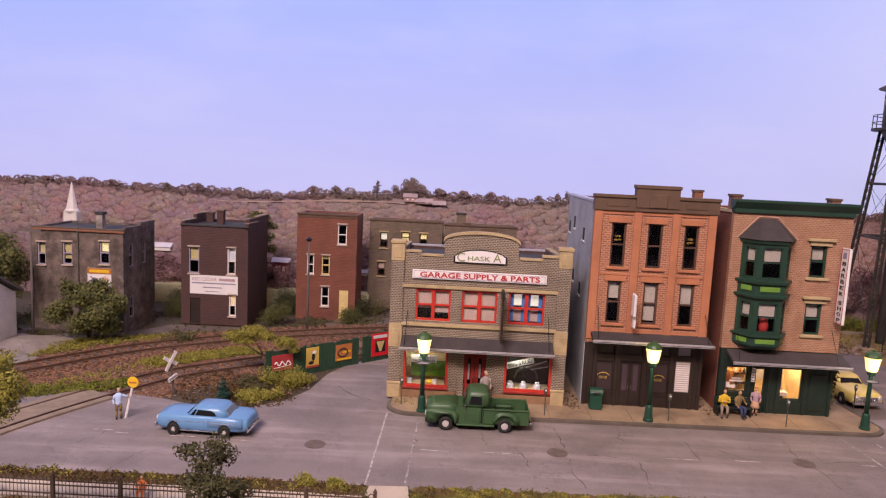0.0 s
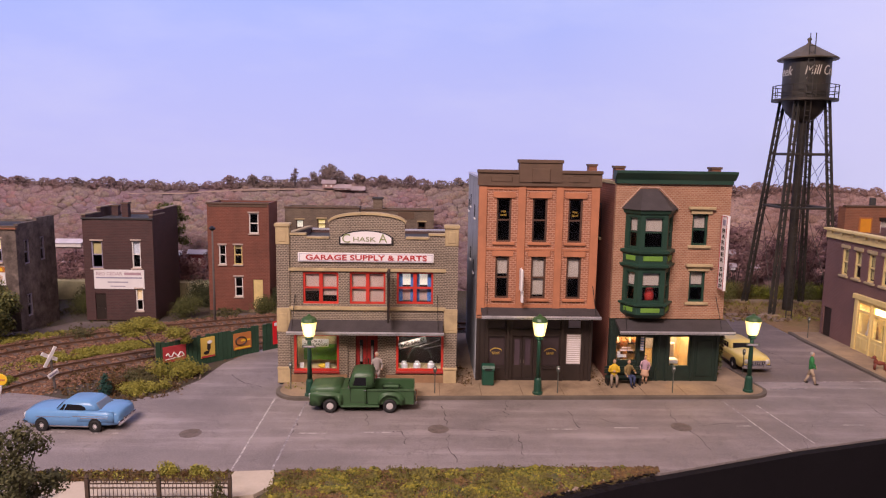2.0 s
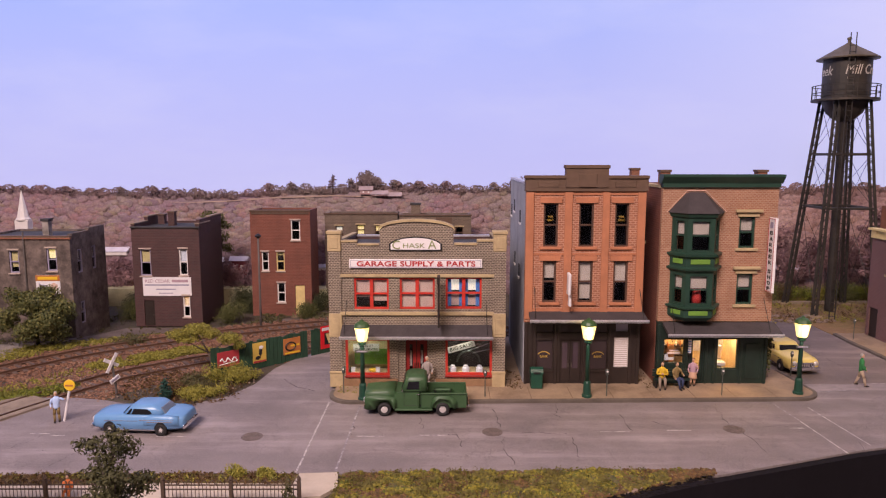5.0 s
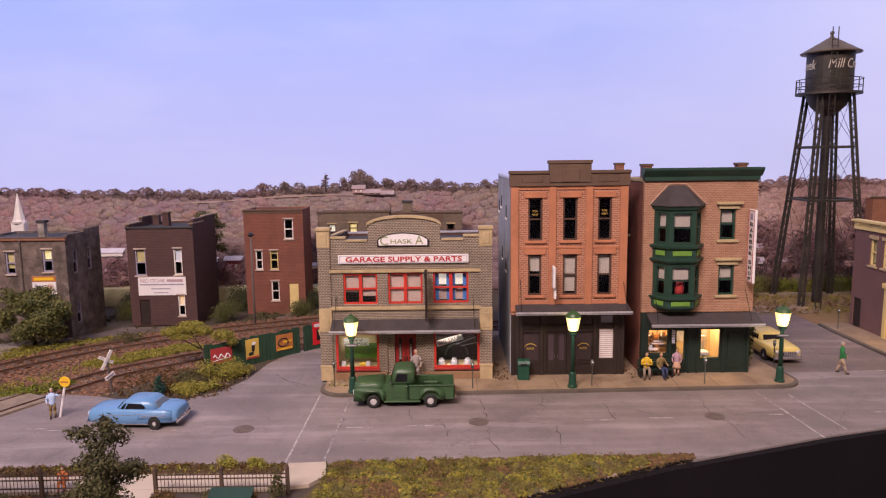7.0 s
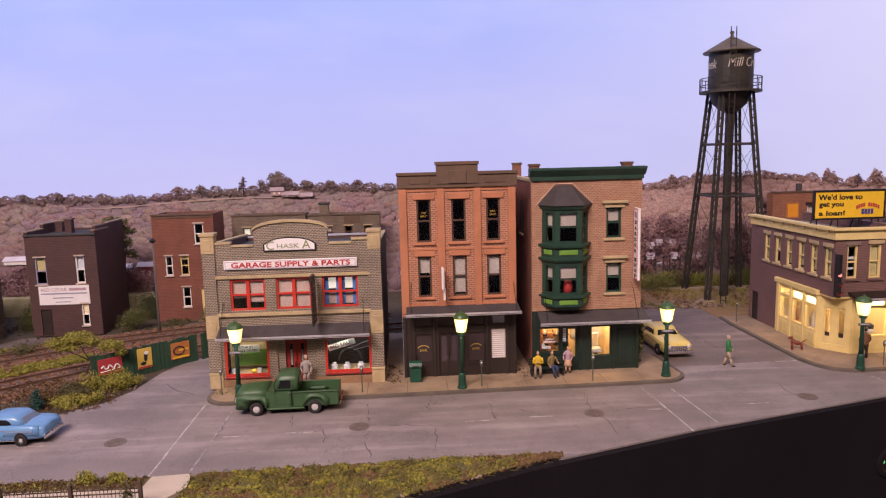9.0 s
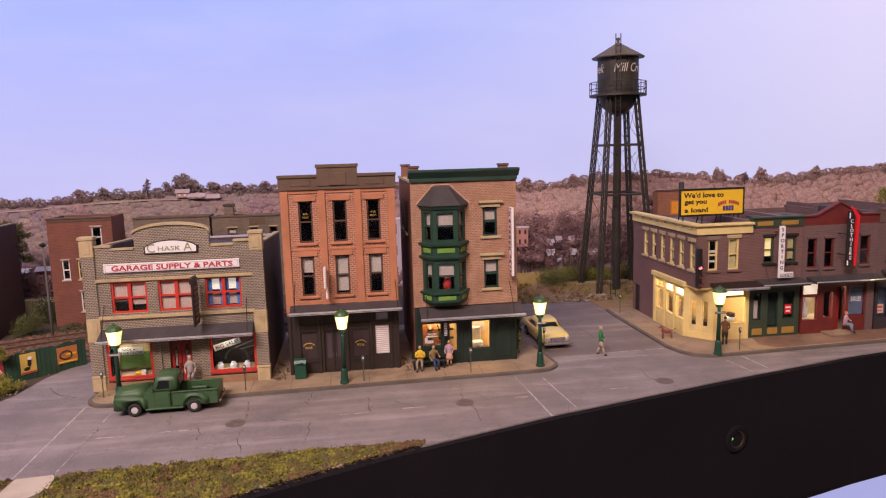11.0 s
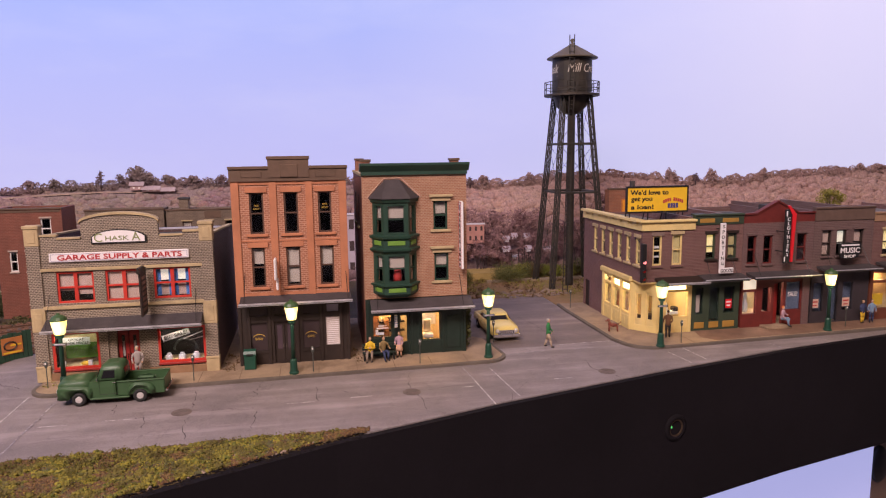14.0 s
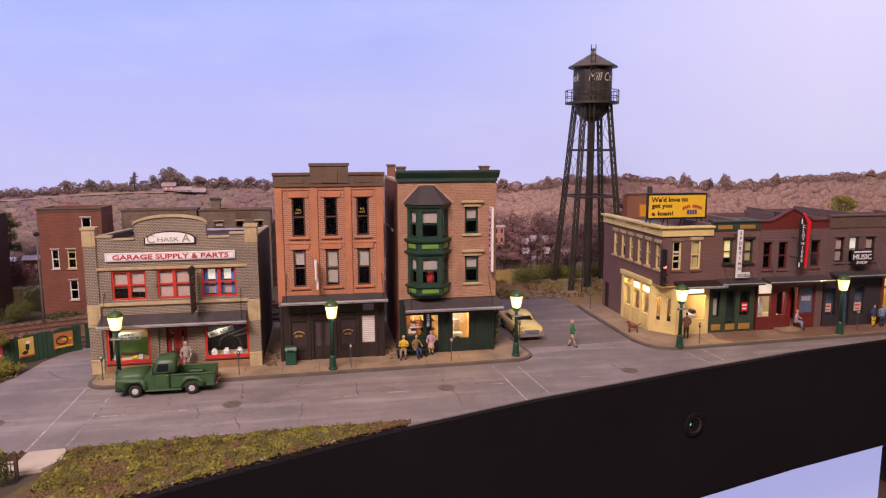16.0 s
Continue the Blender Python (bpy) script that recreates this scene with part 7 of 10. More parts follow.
part("bracket", rods(((2.2, 0, 5.7), (2.2, -0.65, 5.7)), r=0.03), BLACK, s)
part("bracket", rods(((3.0, 0, 5.7), (3.0, -0.65, 5.7)), r=0.03), BLACK, s)
part("roof_box", boxes((1.0, 2.0, 2, 3, 7.05, 7.6), bevel=0.05), TAR, g, "dark roof vent box")

ENDFRONT = painted("dark_red_brown_shop_paint", (0.13, 0.04, 0.022), 0.6, 0.2)
g, W = row_house("end_shop", 48.42, 56, "plum brick end shop with a lit orange shopfront", BRICK_PLUM, painted("buff_frieze", (0.30, 0.18, 0.11), 0.75, 0.2), 7.0, 7.5, [(49.2, 50, 4.7, 6.4), (51.4, 52.2, 4.7, 6.4), (53.6, 54.4, 4.7, 6.4)], BROWN, ((0.8, YELLOWPANE), (0.4, CREAM), (0.4, CREAM)), STONE, awn=(4.2, 4.05))
hs = [(0.3, 2.3, 0.9, 2.7), (0.3, 2.3, 2.9, 3.4), (2.8, 3.8, 0.2, 2.8), (4.2, 7.0, 0.9, 2.8)]
sh = part("shop_front", holed(0.05, W - 0.05, 0.1, 3.6, 0.02, 0.25, hs), ENDFRONT, g, "dark red-brown shopfront with lit windows")
for k, (a, b, c, d) in enumerate(hs):
    part("pane", boxes((a, b, 0.1, 0.12, c, d)), GLASS, sh).visible_shadow = False
part("display_back", boxes((0.1, 4, 1.3, 1.36, 0.1, 3.5)), SHOPWALL, sh)
part("shop_card", boxes((0.5, 1.4, 0.3, 0.32, 1.1, 1.9)), SIGNYELLOW, sh, "yellow window card")
bulb("shop_bulb", 49.8, 37.4, 3.1, 0.016, (1, 0.5, 0.2))


def back_block():
    g = thing("rust_brick_building", 35.9, 51.5, 0, 0, "rust brick building behind the row with a yellow sign", "building")
    part("front_wall", holed(0, 6.4, 0, 8.6, 0, 0.3, [(2.8, 3.6, 6.3, 7.6)]), BRICK_RUST, g)
    window(g, 2.8, 3.6, 6.3, 7.6, WHITE, d=0.08, lintel=BROWN, sill=BROWN, blind=0.5)
    part("side_wall", boxes((0, 0.3, 0.3, 0.9, 0, 8.6)), BRICK_RUST, g)
    part("side_wall", boxes((6.1, 6.4, 0.3, 0.9, 0, 8.6)), BRICK_RUST, g)
    part("back_wall", boxes((0.3, 6.1, 0.6, 0.9, 0, 8.5)), BRICK_RUST, g)
    part("roof", boxes((0.3, 6.1, 0.3, 0.6, 8.2, 8.35)), TAR, g)
    part("coping", boxes((-0.05, 6.45, -0.08, 0.34, 8.6, 8.72)), CORNICE, g)
    s = part("wall_sign", boxes((1.1, 2.1, -0.06, 0.0, 6.6, 7.8)), BILLORANGE, g, "orange-yellow wall sign")
    part("sign_bar", boxes((1.2, 2.0, -0.08, -0.06, 6.7, 7.7), bevel=0.02), painted("bright_orange_sign_face", (0.72, 0.30, 0.03), 0.5, 0.1), s)
    part("roof_vent", boxes((2.1, 2.5, 0.3, 0.6, 8.35, 9.3), bevel=0.05), TAR, g)


back_block()


# ---- water tower ----
def tower():
    cx, cy = 33.35, 54.0
    t = thing("water_tower", cx, cy, 0, 0, "black-green steel water tower on four lattice legs", "water tower")
    t.matrix_basis = t.matrix_basis @ Matrix.Diagonal((0.945, 0.945, 0.993, 1))
    bm = bmesh.new()
    lathe(bm, [(1.78, 17.1), (1.78, 19.9)], n=32)
    tank = part("tank", bm, TOWER, t)
    bm = bmesh.new()
    for z in (17.1, 18.0, 18.95):
        lathe(bm, [(1.80, z), (1.80, z + 0.05)], n=32)
    part("tank_hoop", bm, TOWER, tank)
    bm = bmesh.new()
    lathe(bm, [(1.78, 17.12), (1.68, 16.5), (1.35, 15.8), (0.8, 15.3), (0.45, 15.15)], n=28)
    part("bowl", bm, TOWER, tank, "rounded tank bottom", smooth=True)
    bm = bmesh.new()
    lathe(bm, [(2.28, 19.84), (2.3, 19.92), (0.25, 21.05), (0.12, 21.15), (0.12, 21.3), (0.18, 21.38), (0.16, 21.5), (0.03, 21.56)], n=24)
    part("roof", bm, painted("olive_tin_roof", (0.12, 0.095, 0.065), 0.6, 0.3, 1, 10, 0.2), t, "olive tin cone roof")
    bm = bmesh.new()
    lathe(bm, [(0.36, 0), (0.36, 0.3), (0.34, 15.3), (0.45, 15.6)], n=16)
    part("riser_pipe", bm, TOWER, t, smooth=True)
    # walkway
    bm = bmesh.new()
    n = 28
    rings = []
    for i in range(n + 1):
        a = 2 * math.pi * i / n
        c, s = math.cos(a), math.sin(a)
        rings.append([(1.75 * c, 1.75 * s, 16.68), (2.5 * c, 2.5 * s, 16.68), (2.5 * c, 2.5 * s, 16.85), (1.75 * c, 1.75 * s, 16.85)])
    loft(bm, rings, caps=False)
    wk = part("walkway", bm, TOWER, t)
    for i in range(18):
        a = 2 * math.pi * i / 18
        part("rail_post", rods(((2.46 * math.cos(a), 2.46 * math.sin(a), 16.8), (2.46 * math.cos(a), 2.46 * math.sin(a), 17.85)), r=0.035, n=5), TOWER, wk)
    for z in (17.3, 17.85):
        bm = bmesh.new()
        for i in range(36):
            a, b = 2 * math.pi * i / 36, 2 * math.pi * (i + 1) / 36
            rod(bm, (2.46 * math.cos(a), 2.46 * math.sin(a), z), (2.46 * math.cos(b), 2.46 * math.sin(b), z), 0.035, 5)
        part("hand_rail", bm, TOWER, wk)
    # legs
    feet, tops = [], []
    for k in range(4):
        a = radians(134 + 90 * k)
        feet.append(Vector((3.6 * math.cos(a), 3.6 * math.sin(a), 0)))
        tops.append(Vector((1.72 * math.cos(a), 1.72 * math.sin(a), 16.8)))
    for k in range(4):
        f, p = feet[k], tops[k]
        out = Vector((f.x, f.y, 0)).normalized()
        tan = Vector((-out.y, out.x, 0))
        bm = bmesh.new()
        cs = [out * sx * 0.17 + tan * sy * 0.17 for sx, sy in ((-1, -1), (1, -1), (1, 1), (-1, 1))]
        for c in cs:
            rod(bm, f + c, p + c, 0.07, 4)
        m = 26
        for i in range(m):
            lo, hi = f.lerp(p, i / m), f.lerp(p, (i + 1) / m)
            for j in range(4):
                rod(bm, lo + cs[j], hi + cs[(j + 1) % 4], 0.03, 3)
                rod(bm, lo + cs[j], lo + cs[(j + 1) % 4], 0.03, 3)
        lg = part("leg", bm, TOWER, t, "riveted lattice leg")
        part("footing", boxes((f.x - 0.5, f.x + 0.5, f.y - 0.5, f.y + 0.5, -0.3, 0.2), bevel=0.05), CONCRETE, lg)
    for z in (8.45, 12.6):
        for k in range(4):
            a, b = feet[k].lerp(tops[k], z / 16.8), feet[(k + 1) % 4].lerp(tops[(k + 1) % 4], z / 16.8)
            part("strut", rods((a, b), r=0.11, n=5), TOWER, t)
    for z0, z1 in ((0.3, 8.3), (8.6, 12.5), (12.8, 16.6)):
        for k in range(4):
            l = (k + 1) % 4
            a, b = feet[k].lerp(tops[k], z0 / 16.8), feet[l].lerp(tops[l], z1 / 16.8)
            c, d = feet[l].lerp(tops[l], z0 / 16.8), feet[k].lerp(tops[k], z1 / 16.8)
            part("tie_rod", rods((a, b), (c, d), r=0.022, n=3), TOWER, t)
    # ladder
    bm = bmesh.new()
    lo, hi = Vector((-1.75, -3.6, 0)), Vector((-0.75, -1.98, 16.9))
    top_ = Vector((-0.75, -1.9, 21.6))
    side = Vector((0.2, -0.05, 0))
    for s in (-1, 1):
        rod(bm, lo + side * s, hi + side * s, 0.045, 4)
        rod(bm, hi + side * s, top_ + side * s, 0.045, 4)
    for i in range(48):
        p = lo.lerp(hi, i / 48)
        rod(bm, p - side, p + side, 0.03, 4)
    for i in range(9):
        p = hi.lerp(top_, i / 10)
        rod(bm, p - side, p + side, 0.03, 4)
    part("ladder", bm, TOWER, t, "thin steel ladder")
    # lettering wrapped round the tank
    cam_a = math.atan2(-3.5 - cy, 11 - cx)
    for off in (0.80, -1.72):
        for word, z, h, w in (("Mill Creek", 18.95, 0.72, 3.6), ("-", 18.33, 0.16, 3.3)):
            ob = text("lettering", word, TOWERTEXT, tank, 0, 0, z, h, w, label="off-white painted word", shear=0.25 if h > 0.5 else 0)
            for v in ob.data.vertices:
                u, d = v.co.x / U, v.co.y / U
                a = cam_a + off + u / 1.8
                r = 1.80 - d * 0.5
                v.co.x, v.co.y = r * math.cos(a) * U, r * math.sin(a) * U


tower()


# ---- old buildings beyond the tracks ----
def old_building(name, x0, x1, y, z0, h, depth, label, wall, wins, sill, doors=(), frame_mat=WHITE, side_wins=(), group="old buildings", rear_h=None):
    g = thing(name, x0, y, z0, 0, label, "building", group)
    W = x1 - x0
    hs = [(a - x0, b - x0, c - z0, d - z0) for a, b, c, d, *_ in wins]
    ds = [(a - x0, b - x0, c - z0, d - z0) for a, b, c, d in doors]
    H = h - z0
    part("front_wall", holed(0, W, 0, H, 0, 0.25, hs + ds), wall, g)
    for (a, b, c, d), w in zip(hs, wins):
        window(g, a, b, c, d, w[4] if len(w) > 4 and w[4] else frame_mat, d=0.08, frame_w=0.09, sill=sill, lintel=sill, over=0.07, lintel_h=0.12, sill_h=0.1, blind=w[5] if len(w) > 5 else 0, blind_mat=w[6] if len(w) > 6 else BLIND, label="old sash window")
    for a, b, c, d in ds:
        dr = part("door", boxes((a, b, 0.08, 0.16, c, d), bevel=0.02), CREAM if name == "red_brick_house" else BROWN, g, "closed panelled door")
        part("door_panel", boxes((a + 0.12, b - 0.12, 0.05, 0.08, c + 0.2, c + (d - c) * 0.45), (a + 0.12, b - 0.12, 0.05, 0.08, c + (d - c) * 0.55, d - 0.15)), CREAM if name == "red_brick_house" else BROWN, dr)
        part("handle", boxes((b - 0.14, b - 0.1, 0.03, 0.08, c + 0.8, c + 0.9)), CHROME, dr)
    part("side_wall", boxes((0, 0.25, 0.25, depth, 0, H + 0.1)), wall, g)
    S = pose(W, 0, 0, 0, 0, 90)
    part("side_wall", holed(0.25, depth, 0, rear_h - z0 if rear_h else H + 0.1, 0, 0.25, side_wins), wall, g, "", S)
    for a, b, c, d in side_wins:
        window(g, a, b, c, d, frame_mat, S, d=0.05, frame_w=0.09, blind=0.5)
    part("back_wall", boxes((0.25, W - 0.25, depth - 0.25, depth, 0, H + 0.1)), wall, g)
    part("roof", boxes((0.25, W - 0.25, 0.25, depth - 0.25, H - 0.14, H - 0.04)), TAR, g)
    part("coping", boxes((-0.06, W + 0.06, -0.08, 0.3, H, H + 0.14), bevel=0.02), CORNICE if wall is not BRICK_DARK else TAR, g)
    part("dark_back_panel", boxes((0.25, W - 0.25, 2.4, 2.46, 0, H - 0.3)), INNER, g)
    return g, W, H


PALESILL = painted("dusty_pale_sill", (0.48, 0.38, 0.33), 0.8, 0.2)
SIGNGREY = painted("faded_mauve_sign_lettering", (0.45, 0.30, 0.36), 0.7, 0.2, 6)
STUCCO = painted("weathered_grey_tan_stucco", (0.165, 0.125, 0.11), 0.9, 0.6, 1.3, 7, 0.6, dirt=(0.028, 0.022, 0.022), amount=1.0)
TANCOPING = painted("worn_tan_coping", (0.30, 0.22, 0.165), 0.85, 0.3, 1.5, 9, 0.3, dirt=(0.12, 0.08, 0.06), amount=0.7)
ASHSTONE = painted("ash_pale_chimney", (0.32, 0.28, 0.26), 0.9, 0.5, 2.0, 8, 0.4, dirt=(0.06, 0.045, 0.04), amount=0.8)
g, W, H = old_building("maroon_brick_building", -21.5, -16.33, 51.5, -0.75, 6.9, 5.2, "dark maroon brick building with a white painted sign", BRICK_DARK, [(-20.93, -20.1, 3.24, 5.28, GREYTEXT, 0.5, CREAM), (-17.94, -17.28, 3.27, 5.32, WHITE, 0.5, SIGNWHITE), (-17.8, -17.24, 0.0, 1.67, WHITE, 0.5, ORANGEPANE)], PALESILL, [(-20.8, -20.0, -0.7, 1.3)], rear_h=7.55)
s = part("painted_sign", boxes((0.7, 4.42, -0.05, 0.0, 2.42, 3.88)), SIGNWHITE, g, "white painted board with faded mauve lettering")
text("sign_words", "RED CEDAR", SIGNGREY, s, 1.85, -0.05, 3.58, 0.26, 1.9)
part("word_bar", boxes((2.95, 4.2, -0.06, -0.05, 3.48, 3.68)), SIGNGREY, s)
part("word_bar", boxes((0.85, 4.25, -0.06, -0.05, 3.22, 3.32)), GREYTEXT, s)
part("word_bar", boxes((1.7, 3.2, -0.06, -0.05, 2.9, 2.98)), GREYTEXT, s)
part("word_bar", boxes((1.9, 3.0, -0.06, -0.05, 2.6, 2.66)), GREYTEXT, s)
for u, y, h in ((1.9, 2.4, 1.0), (0.6, 3.6, 0.7)):
    ch = part("chimney", boxes((u, u + 0.5, y, y + 0.5, H - 0.2, H + h)), BRICK_DARK, g, "small brick chimney")
    part("chimney_cap", boxes((u - 0.06, u + 0.56, y - 0.06, y + 0.56, H + h, H + h + 0.1)), CORNICE, ch)
for u in (0.0, W - 0.25):
    part("stepped_parapet", boxes((u, u + 0.27, 0.0, 2.4, H - 0.1, H + 0.3), (u, u + 0.27, 2.4, 5.2, H - 0.1, H + 0.66)), BRICK_DARK, g)
    part("parapet_cap", boxes((u - 0.05, u + 0.32, -0.06, 2.4, H + 0.3, H + 0.4), (u - 0.05, u + 0.32, 2.36, 5.24, H + 0.66, H + 0.76), bevel=0.02), TANCOPING, g, "worn tan parapet coping")

g, W, H = old_building("red_brick_house", -13.54, -8.62, 55.5, -0.85, 7.85, 3.2, "red-brown brick house with cream door and windows", BRICK_RED, [(-10.22, -9.45, 5.5, 7.15, WHITE), (-12.69, -12.1, 2.95, 4.55, WHITE), (-11.48, -10.8, 2.95, 4.55, CREAM, 0.2, CREAM), (-11.48, -10.8, 0.3, 1.95, WHITE)], PALESILL, [(-9.98, -9.2, -0.7, 1.75)], frame_mat=WHITE)
part("worn_coping", boxes((0.1, W - 0.1, -0.05, 0.0, H - 0.2, H - 0.05)), CORNICE, g)
part("doorstep", boxes((3.3, 4.6, -0.7, 0.0, -0.1, 0.12), bevel=0.03), CONCRETE, g)

g, W, H = old_building("soot_brick_building", -8.12, -1.75, 59.4, -0.5, 7.3, 2.2, "sooty grey brick building behind the shop", BRICK_SOOT, [(-7.2, -6.5, 4.95, 6.3, WINBROWN, 0.5, PALEPANE), (-5.35, -4.6, 5.5, 6.4, WINBROWN, 1.0, YELLOWPANE), (-3.75, -3.05, 5.3, 6.35, WINBROWN, 0.5, YELLOWPANE), (-7.35, -6.65, 2.45, 3.7, WINBROWN, 0.5, PINKBLIND)], STONE)
g, W, H = old_building("brown_brick_building", -1.6, 4.7, 59.6, -0.5, 7.15, 2.2, "weathered brown brick building behind the shop", BRICK_SOOT, [(-0.3, 0.5, 5.2, 6.2, WINBROWN, 0.6, BLIND), (1.6, 2.3, 5.2, 6.2, WINBROWN), (3.3, 4.0, 5.2, 6.2, WINBROWN)], STONE)
ch = part("chimney", boxes((1.0, 1.8, 0.6, 1.2, H - 0.2, H + 0.95)), BRICK_SOOT, g, "stout brick chimney")
part("chimney_cap", boxes((0.92, 1.88, 0.52, 1.28, H + 0.95, H + 1.1)), TAR, ch)
part("tin_patch", boxes((3.2, 4.6, -0.04, 0.0, H - 0.7, H - 0.1)), CORNICE, g)

g, W, H = old_building("weathered_stucco_building", -30.3, -23.75, 47.0, -0.85, 6.7, 4.9, "weathered grey-brown stucco building with a painted sign", STUCCO, [(-29.9, -29.3, 4.1, 5.7, GREYTEXT, 0.55, CREAM), (-28.1, -27.4, 4.2, 5.8, GREYTEXT, 0.75, CREAM), (-25.45, -24.74, 4.35, 5.95, GREYTEXT, 0.45, YELLOWPANE)], PALESILL, side_wins=[(0.9, 1.55, 4.9, 6.6), (2.9, 3.5, 4.9, 6.6), (0.9, 1.55, 1.2, 2.8)], frame_mat=GREYTEXT)
s = part("painted_sign", boxes((4.0, 5.7, -0.05, 0.0, 3.6, 4.9)), SIGNWHITE, g, "faded orange and white painted sign")
part("sign_band", boxes((4.0, 5.7, -0.065, -0.05, 4.5, 4.9)), BILLORANGE, s)
bm = bmesh.new()
blob(bm, 4.5, -0.055, 4.05, 0.3, 0.012, 0.2)
rod(bm, (4.2, -0.055, 4.3), (5.0, -0.055, 3.8), 0.05, 5)
part("sign_mark", bm, GREYTEXT, s, "grey swirl shape")
bm = bmesh.new()
blob(bm, 5.25, -0.055, 4.1, 0.32, 0.012, 0.28)
part("sign_mark", bm, PINKBLIND, s, "pink patch shape")
part("sign_bar", boxes((4.15, 5.55, -0.075, -0.065, 4.6, 4.8)), SIGNYELLOW, s)
part("conduit", rods(((3.35, -0.08, 0.1), (3.35, -0.08, H + 0.4)), r=0.06, n=6), POLEWOOD, g, "grey conduit pipe")
ch = part("chimney", boxes((4.0, 4.45, 1.2, 1.65, H - 0.2, H + 1.05)), ASHSTONE, g, "pale stone chimney")
part("chimney_cap", boxes((3.93, 4.52, 1.13, 1.72, H + 1.05, H + 1.22)), TAR, ch)
part("rust_coping", boxes((-0.1, W + 0.1, -0.12, 0.05, H - 0.1, H + 0.02)), BRICK_RUST, g)
part("stepped_parapet", boxes((W - 0.27, W + 0.01, 0.3, 2.6, H - 0.1, H + 0.25), (W - 0.27, W + 0.01, 2.6, 4.9, H - 0.1, H + 0.45)), STUCCO, g)


def shed():
    g = thing("clapboard_shed", -35.1, 37.0, -0.1, 0, "white clapboard shed with a grey roof", "shed")
    W, D, H = 6.75, 5.1, 3.3
    part("wall", boxes((0, W, 0, D, 0, H)), CLAP, g)
    for k in range(18):
        z = 0.1 + k * 0.178
        part("clapboard", boxes((W - 0.01, W + 0.045, -0.05, D + 0.05, z, z + 0.16)), CLAP, g)
    for k in range(18):
        z = 0.1 + k * 0.178
        part("clapboard", boxes((-0.05, W + 0.05, -0.045, 0.01, z, z + 0.16)), CLAP, g)
    bm = bmesh.new()
    loft(bm, [[(x, -0.4, H - 0.1), (x, D / 2, H + 1.5), (x, D + 0.4, H - 0.1), (x, D + 0.4, H + 0.05), (x, D / 2, H + 1.68), (x, -0.4, H + 0.05)] for x in (-0.3, W + 0.35)])
    part("roof", bm, ROOF_GREY, g, "grey felt roof")
    bm = bmesh.new()
    loft(bm, [[(x, 0.1, H), (x, D - 0.1, H), (x, D / 2, H + 1.4)] for x in (W - 0.2, W)])
    part("gable", bm, CLAP, g)


shed()


# ---- tracks ----
def smooth_path(pts, step):
    out = []
    p = [Vector(q) for q in pts]
    for i in range(len(p) - 1):
        a, b, c, d = p[max(0, i - 1)], p[i], p[i + 1], p[min(len(p) - 1, i + 2)]
        k = max(2, int((c - b).length / 0.1))
        for j in range(k):
            t = j / k
            out.append(0.5 * ((2 * b) + (c - a) * t + (2 * a - 5 * b + 4 * c - d) * t * t + (3 * b - a - 3 * c + d) * t * t * t))
    res, acc = [out[0]], 0.0
    for u, v in zip(out, out[1:]):
        acc += (v - u).length
        if acc >= step:
            res.append(v)
            acc = 0.0
    return res


def track(pts, z, label, planks=None):
    t = thing("railway_track", 0, 0, 0, 0, label, "railway track", "railway tracks")
    line = smooth_path(pts, 0.62)

    def side(i):
        d = (line[min(i + 1, len(line) - 1)] - line[max(i - 1, 0)]).normalized()
        return Vector((-d.y, d.x))

    bm = bmesh.new()
    loft(bm, [[(*(p + side(i) * 2.3), z - 0.25), (*(p + side(i) * 1.45), z), (*(p - side(i) * 1.45), z), (*(p - side(i) * 2.3), z - 0.25)] for i, p in enumerate(line)])
    part("ballast_bed", bm, BALLAST, t, "brown stone ballast")
    tie = boxes((-1.25, 1.25, -0.11, 0.11, -0.05, 0.09), bevel=0.015)
    first = part("sleeper", tie, TIE, t)
    rng = random.Random(3)
    made = False
    for i, p in enumerate(line):
        s = side(i)
        m = pose(p.x * U, p.y * U, (z + 0.01) * U, 0, 0, math.degrees(math.atan2(s.y, s.x)) + rng.uniform(-3, 3))
        if not made:
            first.matrix_basis, made = m, True
            continue
        ob = new("sleeper", first.data)
        ob.parent, ob.matrix_basis = t, m
    for k in (-1, 1):
        bm = bmesh.new()
        prof = ((-0.07, 0.08), (0.07, 0.08), (0.03, 0.12), (0.04, 0.24), (-0.04, 0.24), (-0.03, 0.12))
        loft(bm, [[(*(p + side(i) * (k * 0.75 + u)), z + h) for u, h in prof] for i, p in enumerate(line)])
        part("rail", bm, RAIL, t, "rusty steel rail")
    return t, line, side


ta, la, sa = track([(-24.5, 15), (-22.6, 22), (-20.6, 28.2), (-19.2, 31.4), (-17.8, 34.0), (-16.05, 36.8), (-13.6, 39.0), (-11.7, 40.4), (-8.5, 42.3), (-4.5, 44.2), (2, 46.5), (9, 48)], -0.1, "single railway track curving over the street crossing")
tb, lb, sb = track([(-31, 27), (-27, 33), (-23.9, 36.9), (-22.2, 39.1), (-19.9, 41.6), (-17.1, 43.7), (-14.4, 45.4), (-9.5, 47.8), (-3, 50), (6, 52)], -0.05, "second railway track behind the first")


